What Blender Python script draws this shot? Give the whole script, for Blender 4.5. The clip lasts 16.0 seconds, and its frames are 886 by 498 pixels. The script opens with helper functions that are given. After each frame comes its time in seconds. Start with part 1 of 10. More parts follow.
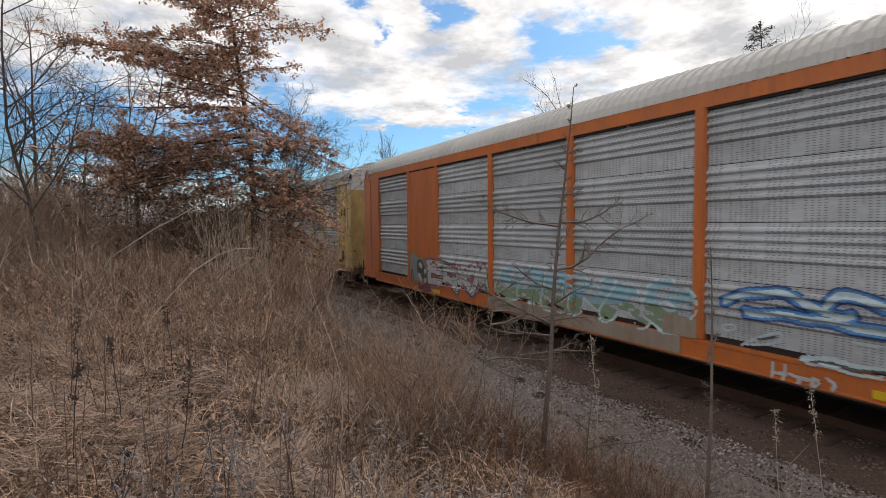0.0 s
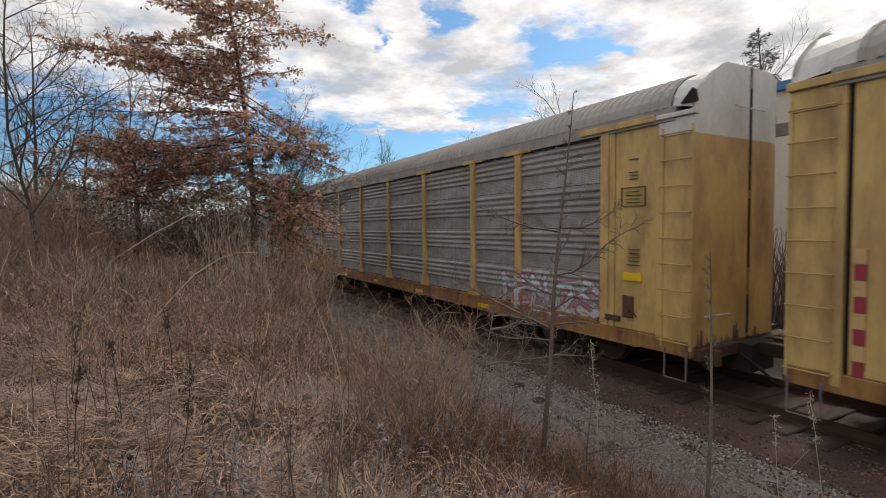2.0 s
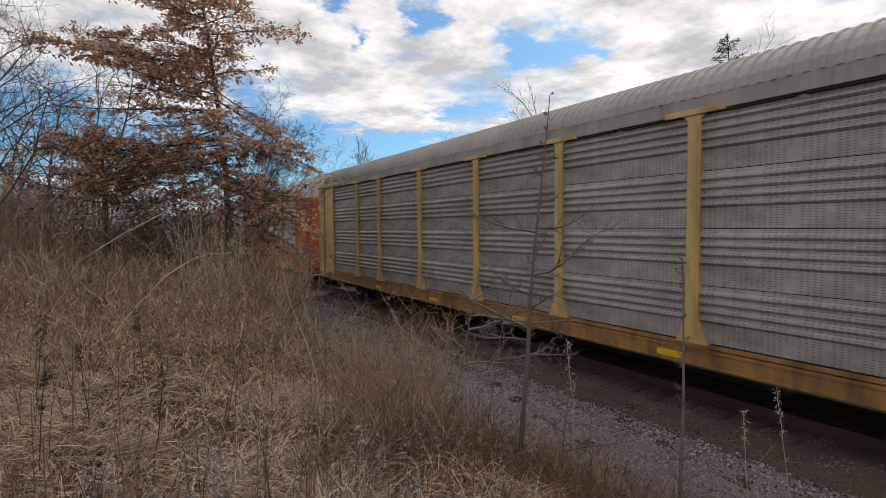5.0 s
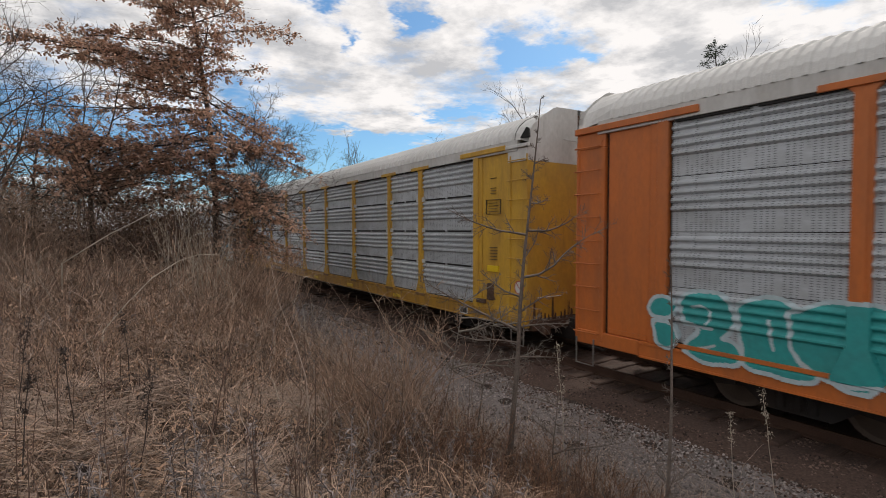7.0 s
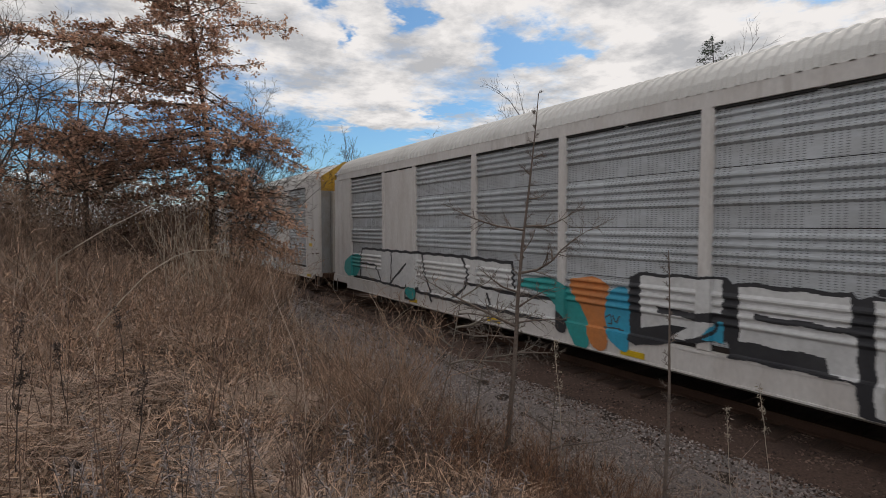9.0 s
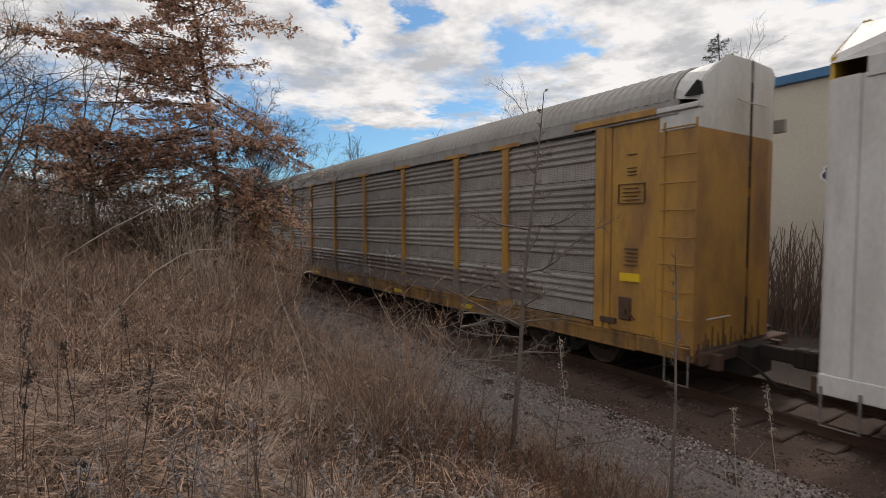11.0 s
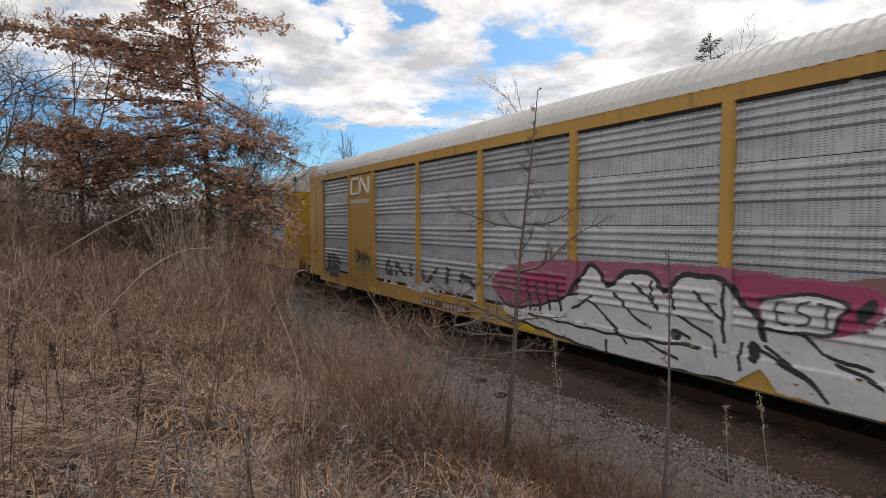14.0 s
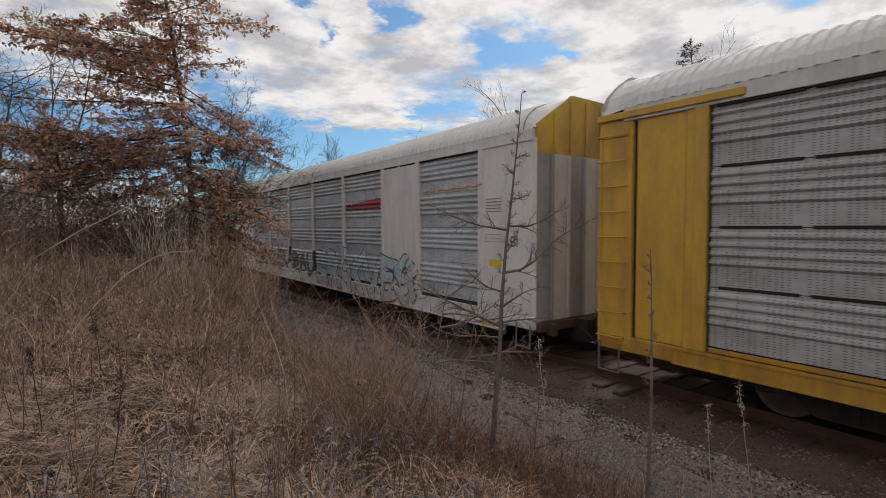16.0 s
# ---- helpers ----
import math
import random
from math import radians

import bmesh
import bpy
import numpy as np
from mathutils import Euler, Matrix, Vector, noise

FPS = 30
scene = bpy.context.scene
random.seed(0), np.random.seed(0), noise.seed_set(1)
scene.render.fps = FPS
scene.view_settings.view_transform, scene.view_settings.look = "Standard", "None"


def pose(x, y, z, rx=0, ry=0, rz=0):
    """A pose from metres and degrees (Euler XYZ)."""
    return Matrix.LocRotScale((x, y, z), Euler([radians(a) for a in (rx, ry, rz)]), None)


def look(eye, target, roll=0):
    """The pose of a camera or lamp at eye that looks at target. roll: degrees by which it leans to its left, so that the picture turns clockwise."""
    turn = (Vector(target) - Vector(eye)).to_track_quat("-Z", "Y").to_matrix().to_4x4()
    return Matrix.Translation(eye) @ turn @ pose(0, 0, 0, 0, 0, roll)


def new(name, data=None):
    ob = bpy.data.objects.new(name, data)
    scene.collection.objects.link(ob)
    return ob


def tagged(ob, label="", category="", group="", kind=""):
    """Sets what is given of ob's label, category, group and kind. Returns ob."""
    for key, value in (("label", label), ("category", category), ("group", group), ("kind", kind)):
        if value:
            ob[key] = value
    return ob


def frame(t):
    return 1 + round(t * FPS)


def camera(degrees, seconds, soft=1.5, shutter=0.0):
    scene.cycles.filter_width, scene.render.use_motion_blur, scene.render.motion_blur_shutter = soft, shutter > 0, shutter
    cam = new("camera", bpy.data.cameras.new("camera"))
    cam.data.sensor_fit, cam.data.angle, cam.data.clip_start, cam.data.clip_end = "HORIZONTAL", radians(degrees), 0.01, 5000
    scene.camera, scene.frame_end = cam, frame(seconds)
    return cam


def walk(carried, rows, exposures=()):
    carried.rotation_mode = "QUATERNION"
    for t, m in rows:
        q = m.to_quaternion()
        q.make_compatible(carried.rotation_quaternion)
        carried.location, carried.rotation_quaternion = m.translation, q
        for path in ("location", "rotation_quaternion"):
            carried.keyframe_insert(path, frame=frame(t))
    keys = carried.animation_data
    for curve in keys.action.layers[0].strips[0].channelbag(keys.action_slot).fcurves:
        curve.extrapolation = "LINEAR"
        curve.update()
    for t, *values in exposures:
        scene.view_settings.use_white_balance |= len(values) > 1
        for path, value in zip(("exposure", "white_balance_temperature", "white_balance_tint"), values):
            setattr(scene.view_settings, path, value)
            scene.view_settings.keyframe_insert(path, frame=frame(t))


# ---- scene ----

# ---------------------------------------------------------------- camera
PATH = [
    (0.0, 0.032, 0.006, 2.963, 87.08, 0.47, -29.58),
    (0.5, 0.022, 0.002, 2.960, 87.28, 0.37, -29.72),
    (1.0, 0.018, -0.001, 2.961, 87.42, 0.34, -29.64),
    (1.5, 0.015, -0.006, 2.965, 87.49, 0.37, -29.64),
    (2.0, 0.012, -0.003, 2.963, 87.63, 0.32, -29.67),
    (2.5, 0.006, -0.005, 2.964, 87.54, 0.32, -29.76),
    (3.0, 0.006, -0.003, 2.960, 87.47, 0.28, -30.16),
    (3.5, 0.005, -0.002, 2.960, 87.46, 0.27, -30.68),
    (4.0, 0.012, -0.001, 2.960, 87.50, 0.27, -31.25),
    (6.5, -0.000, -0.006, 2.971, 87.84, 0.11, -33.20),
    (7.0, 0.000, -0.000, 2.970, 87.84, -0.00, -33.39),
    (7.5, -0.002, 0.002, 2.968, 87.75, 0.02, -33.64),
    (8.0, 0.009, 0.023, 2.961, 87.68, -0.02, -33.83),
    (8.5, 0.016, 0.022, 2.955, 87.59, -0.03, -33.85),
    (9.0, 0.012, 0.022, 2.958, 87.44, -0.06, -33.72),
    (11.5, 0.013, 0.039, 2.961, 87.29, -0.05, -33.20),
    (12.0, 0.013, 0.041, 2.958, 87.18, -0.09, -33.21),
    (12.5, 0.014, 0.036, 2.964, 87.08, -0.07, -33.25),
    (13.0, 0.013, 0.046, 2.962, 87.08, -0.05, -33.34),
    (13.5, 0.017, 0.048, 2.963, 87.08, -0.04, -33.40),
    (14.0, 0.017, 0.051, 2.961, 87.17, -0.03, -34.00),
    (14.5, 0.017, 0.049, 2.959, 87.33, 0.01, -34.75),
    (15.0, 0.023, 0.039, 2.955, 87.44, 0.08, -35.16),
    (15.5, 0.025, 0.040, 2.956, 87.47, 0.09, -35.40),
    (16.0, 0.017, 0.035, 2.955, 87.47, 0.10, -35.59),
]
cam = camera(82.75, 16.0, soft=0.5, shutter=0.05)
walk(cam, [(r[0], pose(*r[1:])) for r in PATH], [(0.0, 0.11, 6850, 12), (0.8, 0.03, 6850, 12), (4.0, 0.0, 6850, 12), (7.0, -0.08, 6850, 12), (8.0, -0.08, 6850, 12), (8.5, -0.16, 6850, 12), (9.0, -0.25, 6850, 12), (12.0, -0.05, 6850, 12), (14.0, 0.05, 6850, 12), (15.0, -0.1, 6850, 12), (16.0, -0.22, 6850, 12)])

# ---------------------------------------------------------------- plan (metres, track along y)
SIDE_X = 7.43            # near side plane of the train
HALF_W = 1.56
TRACK_X = SIDE_X + HALF_W
PITCH = 28.5             # coupled length of a car
BODY = 26.95             # length of the rack body
SPEED = 22.24            # metres a second, towards -y
Z_DECK = 1.10
RAIL_Z = 0.20            # rail top

# ---------------------------------------------------------------- light
SUN_EL, SUN_AZ = 42.0, 62.0      # azimuth in degrees from +y towards +x


def make_world():
    w = bpy.data.worlds.new("sky")
    scene.world = w
    w.use_nodes = True
    nt = w.node_tree
    nt.nodes.clear()
    N, L = nt.nodes.new, nt.links.new
    out, bg = N("ShaderNodeOutputWorld"), N("ShaderNodeBackground")
    L(bg.outputs[0], out.inputs[0])
    sky = N("ShaderNodeTexSky")
    sky.sky_type, sky.sun_disc = "NISHITA", False
    sky.sun_elevation, sky.sun_rotation = radians(SUN_EL), radians(SUN_AZ)
    sky.air_density, sky.dust_density, sky.ozone_density = 1.0, 0.6, 1.5
    tc = N("ShaderNodeTexCoord")

    def m(op, a, b=None, clamp=False):
        n = N("ShaderNodeMath")
        n.operation, n.use_clamp = op, clamp
        for k, v in enumerate((a, b)):
            if v is None:
                continue
            if isinstance(v, (int, float)):
                n.inputs[k].default_value = v
            else:
                L(v, n.inputs[k])
        return n.outputs[0]

    sep = N("ShaderNodeSeparateXYZ")
    L(tc.outputs["Generated"], sep.inputs[0])
    X, Y, Z = sep.outputs
    # clouds lie on a flat layer: direction divided by height
    zz = m("MAXIMUM", m("ADD", Z, 0.10), 0.04)
    px, py = m("DIVIDE", X, zz), m("DIVIDE", Y, zz)
    comb = N("ShaderNodeCombineXYZ")
    L(px, comb.inputs[0]), L(py, comb.inputs[1])

    def fbm(scale, detail, seed, rough=0.55, dist=0.0):
        mp = N("ShaderNodeMapping")
        mp.inputs["Location"].default_value = (seed, seed * 0.37, seed * 1.3)
        L(comb.outputs[0], mp.inputs[0])
        n = N("ShaderNodeTexNoise")
        n.inputs["Scale"].default_value, n.inputs["Detail"].default_value = scale, detail
        n.inputs["Roughness"].default_value, n.inputs["Distortion"].default_value = rough, dist
        L(mp.outputs[0], n.inputs["Vector"])
        return n.outputs["Fac"]

    warp_a = m("SUBTRACT", fbm(2.6, 5, 41.0, 0.65), 0.5)
    warp_b = m("SUBTRACT", fbm(2.6, 5, 57.0, 0.65), 0.5)
    az = m("ADD", m("ARCTAN2", X, Y), m("MULTIPLY", warp_a, 0.34))
    el = m("ADD", m("ARCSINE", Z), m("MULTIPLY", warp_b, 0.13))
    big, small = fbm(1.1, 5, 3.0), fbm(3.0, 8, 9.0, 0.66)
    dens = m("ADD", m("MULTIPLY", big, 0.55), m("MULTIPLY", small, 0.75))
    dens = m("ADD", dens, -0.10)
    # gaps in the cloud cover: azimuth, elevation, widths (degrees), depth
    for a, e, wa, we, d in SKY_GAPS:
        da = m("DIVIDE", m("SUBTRACT", az, radians(a)), radians(wa))
        de = m("DIVIDE", m("SUBTRACT", el, radians(e)), radians(we))
        q = m("ADD", m("MULTIPLY", da, da), m("MULTIPLY", de, de))
        g = m("EXPONENT", m("MULTIPLY", q, -1.0))
        dens = m("SUBTRACT", dens, m("MULTIPLY", g, d))
    ramp = N("ShaderNodeMapRange")
    ramp.interpolation_type = "SMOOTHSTEP"
    L(dens, ramp.inputs["Value"])
    ramp.inputs["From Min"].default_value, ramp.inputs["From Max"].default_value = 0.24, 0.56
    shade = N("ShaderNodeMapRange")
    L(fbm(2.6, 7, 21.0, 0.62), shade.inputs["Value"])
    shade.inputs["From Min"].default_value, shade.inputs["From Max"].default_value = 0.40, 0.58
    cr = N("ShaderNodeMix")
    cr.data_type = "RGBA"
    L(shade.outputs[0], cr.inputs["Factor"])
    cr.inputs["A"].default_value = (5.7, 5.95, 6.35, 1)
    cr.inputs["B"].default_value = (10.1, 10.15, 10.3, 1)
    mx = N("ShaderNodeMix")
    mx.data_type = "RGBA"
    L(ramp.outputs[0], mx.inputs["Factor"])
    tint = N("ShaderNodeMix")
    tint.data_type, tint.blend_type = "RGBA", "MULTIPLY"
    tint.inputs["Factor"].default_value = 1.0
    tint.inputs["B"].default_value = (0.62, 0.98, 1.22, 1)
    L(sky.outputs[0], tint.inputs["A"])
    L(tint.outputs["Result"], mx.inputs["A"])
    L(cr.outputs["Result"], mx.inputs["B"])
    L(mx.outputs["Result"], bg.inputs["Color"])
    bg.inputs["Strength"].default_value = 0.1


SKY_GAPS = [
    (13, 8.0, 9, 4.5, 0.8), (27, 7.0, 9, 2.8, 0.8), (43, 19, 3.6, 1.9, 0.45), (48.5, 18, 3, 1.0, 0.4), (23.7, 19.8, 1.6, 1.2, 0.4),
    (20.5, 23.8, 2.5, 0.9, 0.4), (30.5, 22.5, 2, 1.8, 0.45), (-8, 8.0, 9, 4, 0.6), (70.6, 20, 4, 1.6, 0.4), (34, 13, 3, 1, 0.3), (26, 12, 4, 0.9, -0.5),
]
make_world()
sun = new("sun", bpy.data.lights.new("sun", "SUN"))
sun.data.energy, sun.data.angle, sun.data.color = 1.5, radians(10), (1.0, 0.95, 0.88)
SUN_DIR = Vector((math.sin(radians(SUN_AZ)) * math.cos(radians(SUN_EL)), math.cos(radians(SUN_AZ)) * math.cos(radians(SUN_EL)), math.sin(radians(SUN_EL))))
sun.matrix_world = look(SUN_DIR * 50, (0, 0, 0))

# ---------------------------------------------------------------- materials
MATS = {}


def mat(name, color, rough=0.7, metal=0.0, grain=0.12, grain_scale=60.0, stain=0.2, stain_scale=1.5, stain_color=None,
        bump=0.15, bump_scale=80.0, stretch=(1, 1, 1), island=0.0, obj_random=0.0, coord="Object", spec=0.5):
    """A surface with fine grain, larger stains and small relief, in object metres."""
    if name in MATS:
        return MATS[name]
    M = bpy.data.materials.new(name)
    M.use_nodes = True
    nt = M.node_tree
    N, L = nt.nodes.new, nt.links.new
    b = nt.nodes["Principled BSDF"]
    b.inputs["Roughness"].default_value, b.inputs["Metallic"].default_value = rough, metal
    b.inputs["Specular IOR Level"].default_value = spec
    tc = N("ShaderNodeTexCoord")
    mp = N("ShaderNodeMapping")
    mp.inputs["Scale"].default_value = stretch
    L(tc.outputs[coord], mp.inputs[0])

    def tex(scale, detail=4, rg=0.6):
        n = N("ShaderNodeTexNoise")
        n.inputs["Scale"].default_value, n.inputs["Detail"].default_value, n.inputs["Roughness"].default_value = scale, detail, rg
        L(mp.outputs[0], n.inputs["Vector"])
        return n.outputs["Fac"]

    def mixc(fac, a, bb, mode="MIX"):
        n = N("ShaderNodeMix")
        n.data_type, n.blend_type = "RGBA", mode
        for s, v in (("Factor", fac), ("A", a), ("B", bb)):
            if isinstance(v, (tuple, list)):
                n.inputs[s].default_value = (*v[:3], 1)
            elif isinstance(v, (int, float)):
                n.inputs[s].default_value = v
            else:
                L(v, n.inputs[s])
        return n.outputs["Result"]

    def rng(v, a, bb, c=0.0, d=1.0):
        n = N("ShaderNodeMapRange")
        L(v, n.inputs["Value"])
        for s, x in (("From Min", a), ("From Max", bb), ("To Min", c), ("To Max", d)):
            n.inputs[s].default_value = x
        return n.outputs[0]

    sc = stain_color or tuple(c * 0.45 for c in color)
    col = mixc(rng(tex(stain_scale, 6), 0.42, 0.72, 0, stain * 2.2), color, sc)
    g = rng(tex(grain_scale, 3), 0.25, 0.75, 1 - grain, 1 + grain)
    val = g
    if island:
        ge = N("ShaderNodeNewGeometry")
        r2 = rng(ge.outputs["Random Per Island"], 0, 1, 1 - island, 1 + island)
        mm = N("ShaderNodeMath")
        mm.operation = "MULTIPLY"
        L(val, mm.inputs[0]), L(r2, mm.inputs[1])
        val = mm.outputs[0]
    if obj_random:
        oi = N("ShaderNodeObjectInfo")
        r2 = rng(oi.outputs["Random"], 0, 1, 1 - obj_random, 1 + obj_random)
        mm = N("ShaderNodeMath")
        mm.operation = "MULTIPLY"
        L(val, mm.inputs[0]), L(r2, mm.inputs[1])
        val = mm.outputs[0]
    vm = N("ShaderNodeVectorMath")
    vm.operation = "SCALE"
    L(col, vm.inputs[0]), L(val, vm.inputs["Scale"])
    L(vm.outputs[0], b.inputs["Base Color"])
    if bump:
        bp = N("ShaderNodeBump")
        bp.inputs["Strength"].default_value, bp.inputs["Distance"].default_value = bump, 0.01
        L(tex(bump_scale, 4), bp.inputs["Height"])
        L(bp.outputs[0], b.inputs["Normal"])
    MATS[name] = M
    return M


def thin_leaf(M, share):
    """Lets light through: part of the light that falls on a leaf shines out of its other side."""
    nt = M.node_tree
    b = nt.nodes["Principled BSDF"]
    out = nt.nodes["Material Output"]
    tr, mx = nt.nodes.new("ShaderNodeBsdfTranslucent"), nt.nodes.new("ShaderNodeMixShader")
    nt.links.new(b.inputs["Base Color"].links[0].from_socket, tr.inputs["Color"])
    mx.inputs[0].default_value = share
    nt.links.new(b.outputs[0], mx.inputs[1]), nt.links.new(tr.outputs[0], mx.inputs[2])
    nt.links.new(mx.outputs[0], out.inputs["Surface"])
    return M


# ---------------------------------------------------------------- mesh helpers
def mesh_from(name, verts, faces, material, smooth=False):
    me = bpy.data.meshes.new(name)
    me.from_pydata([tuple(v) for v in verts] if not isinstance(verts, np.ndarray) else verts.tolist(), [], faces)
    me.materials.append(material)
    if smooth:
        me.polygons.foreach_set("use_smooth", [True] * len(me.polygons))
    me.update()
    return me


def quick_mesh(name, V, F, material, smooth=False):
    """A mesh from arrays: V (n, 3), F (m, 3 or 4)."""
    me = bpy.data.meshes.new(name)
    k = F.shape[1]
    me.vertices.add(len(V)), me.loops.add(F.size), me.polygons.add(len(F))
    me.vertices.foreach_set("co", np.ascontiguousarray(V, np.float32).ravel())
    me.loops.foreach_set("vertex_index", np.ascontiguousarray(F, np.int32).ravel())
    me.polygons.foreach_set("loop_start", np.arange(0, F.size, k, dtype=np.int32))
    me.polygons.foreach_set("use_smooth", np.full(len(F), smooth))
    me.materials.append(material)
    me.update(calc_edges=True)
    return me


def child(name, me, parent, m=None, label=""):
    ob = new(name, me)
    ob.parent = parent
    if m is not None:
        ob.matrix_basis = m
    if label:
        tagged(ob, label)
    return ob


class Geo:
    """Gathers boxes, tubes and prisms of one part into one mesh."""

    def __init__(self):
        self.v, self.f = [], []

    def add(self, verts, faces):
        o = len(self.v)
        self.v += [tuple(v) for v in verts]
        self.f += [tuple(i + o for i in f) for f in faces]
        return self

    def box(self, x0, x1, y0, y1, z0, z1, bev=0.0):
        if bev <= 0:
            vs = [(x, y, z) for x in (x0, x1) for y in (y0, y1) for z in (z0, z1)]
            return self.add(vs, [(0, 1, 3, 2), (4, 6, 7, 5), (0, 4, 5, 1), (2, 3, 7, 6), (0, 2, 6, 4), (1, 5, 7, 3)])
        bm = bmesh.new()
        bmesh.ops.create_cube(bm, size=1.0)
        for v in bm.verts:
            v.co = Vector(((x0 + x1) / 2 + v.co.x * (x1 - x0), (y0 + y1) / 2 + v.co.y * (y1 - y0), (z0 + z1) / 2 + v.co.z * (z1 - z0)))
        bmesh.ops.bevel(bm, geom=bm.edges[:], offset=bev, segments=1, affect="EDGES")
        bm.verts.index_update()
        self.add([v.co for v in bm.verts], [[v.index for v in f.verts] for f in bm.faces])
        bm.free()
        return self

    def tube(self, pts, r, n=6, closed=True):
        pts = [Vector(p) for p in pts]
        o, rings = len(self.v), len(pts)
        rr = r if isinstance(r, (list, tuple)) else [r] * rings
        for k, p in enumerate(pts):
            d = (pts[min(k + 1, rings - 1)] - pts[max(k - 1, 0)]).normalized()
            a = d.orthogonal().normalized()
            bb = d.cross(a)
            self.v += [tuple(p + (a * math.cos(2 * math.pi * i / n) + bb * math.sin(2 * math.pi * i / n)) * rr[k]) for i in range(n)]
        for k in range(rings - 1):
            for i in range(n):
                j = (i + 1) % n
                self.f.append((o + k * n + i, o + k * n + j, o + (k + 1) * n + j, o + (k + 1) * n + i))
        if closed:
            self.f.append(tuple(o + i for i in range(n))[::-1])
            self.f.append(tuple(o + (rings - 1) * n + i for i in range(n)))
        return self

    def prism(self, outline, axis, a, b):
        """An outline of 2D points pushed along axis from a to b."""
        n = len(outline)
        def at(p, w):
            return {"x": (w, p[0], p[1]), "y": (p[0], w, p[1]), "z": (p[0], p[1], w)}[axis]
        vs = [at(p, a) for p in outline] + [at(p, b) for p in outline]
        fs = [(i, (i + 1) % n, n + (i + 1) % n, n + i) for i in range(n)] + [tuple(range(n))[::-1], tuple(range(n, 2 * n))]
        return self.add(vs, fs)

    def mesh(self, name, material, smooth=False):
        me = mesh_from(name, self.v, self.f, material, smooth)
        bm = bmesh.new()
        bm.from_mesh(me)
        bmesh.ops.recalc_face_normals(bm, faces=bm.faces)
        bm.to_mesh(me)
        bm.free()
        return me


def tubes(P, R, sides=3):
    """Tapered stems: P (n, k, 3) points, R (n, k) radii. Returns vertices and quads."""
    n, k, _ = P.shape
    d = P[:, -1] - P[:, 0]
    d /= np.linalg.norm(d, axis=1, keepdims=True) + 1e-9
    ref = np.where(np.abs(d[:, 2:3]) < 0.8, np.array([[0, 0, 1.0]]), np.array([[1.0, 0, 0]]))
    a = np.cross(d, ref)
    a /= np.linalg.norm(a, axis=1, keepdims=True) + 1e-9
    b = np.cross(d, a)
    ang = np.arange(sides) * 2 * np.pi / sides
    off = a[:, None, :] * np.cos(ang)[None, :, None] + b[:, None, :] * np.sin(ang)[None, :, None]
    V = P[:, :, None, :] + off[:, None, :, :] * R[:, :, None, None]
    idx = np.arange(n * k * sides).reshape(n, k, sides)
    nx = np.roll(idx, -1, axis=2)
    F = np.stack([idx[:, :-1], nx[:, :-1], nx[:, 1:], idx[:, 1:]], -1).reshape(-1, 4)
    return V.reshape(-1, 3), F


def ribbons(P, W, D):
    """Flat blades: P (n, k, 3), widths W (n, k), sideways unit D (n, 3)."""
    n, k, _ = P.shape
    V = np.stack([P - D[:, None] * W[..., None] / 2, P + D[:, None] * W[..., None] / 2], 2)
    idx = np.arange(n * k * 2).reshape(n, k, 2)
    F = np.stack([idx[:, :-1, 0], idx[:, :-1, 1], idx[:, 1:, 1], idx[:, 1:, 0]], -1).reshape(-1, 4)
    return V.reshape(-1, 3), F


def join(parts):
    V, F, o = [], [], 0
    for v, f in parts:
        V.append(v), F.append(f + o)
        o += len(v)
    return np.concatenate(V), np.concatenate(F)


# ---------------------------------------------------------------- ground and track
def ground_z(x, y):
    """Height of the ground: a bank beside the line, a shallow ditch, the ballast shoulder."""
    xs = [-3000, -60, -20, -4, 0.6, 2.2, 3.6, 4.7, 5.4, 6.3, 7.1, 7.6, 10.4, 11.8, 14, 40, 3000]
    zs = [1.2, 1.25, 1.3, 1.32, 1.26, 0.86, 0.18, -0.36, -0.38, -0.24, -0.06, 0.0, 0.0, -0.45, -0.5, -0.2, 0.0]
    return np.interp(x, xs, zs)


def lumps(x, y):
    """Soft unevenness of the rough ground, none on the line."""
    w = np.clip((5.0 - x) / 2.0, 0, 1)
    return w * (0.07 * np.sin(x * 1.3 + 0.4 * np.sin(y)) * np.sin(y * 1.1 + x * 0.3) + 0.04 * np.sin(x * 3.1 + y * 2.3))


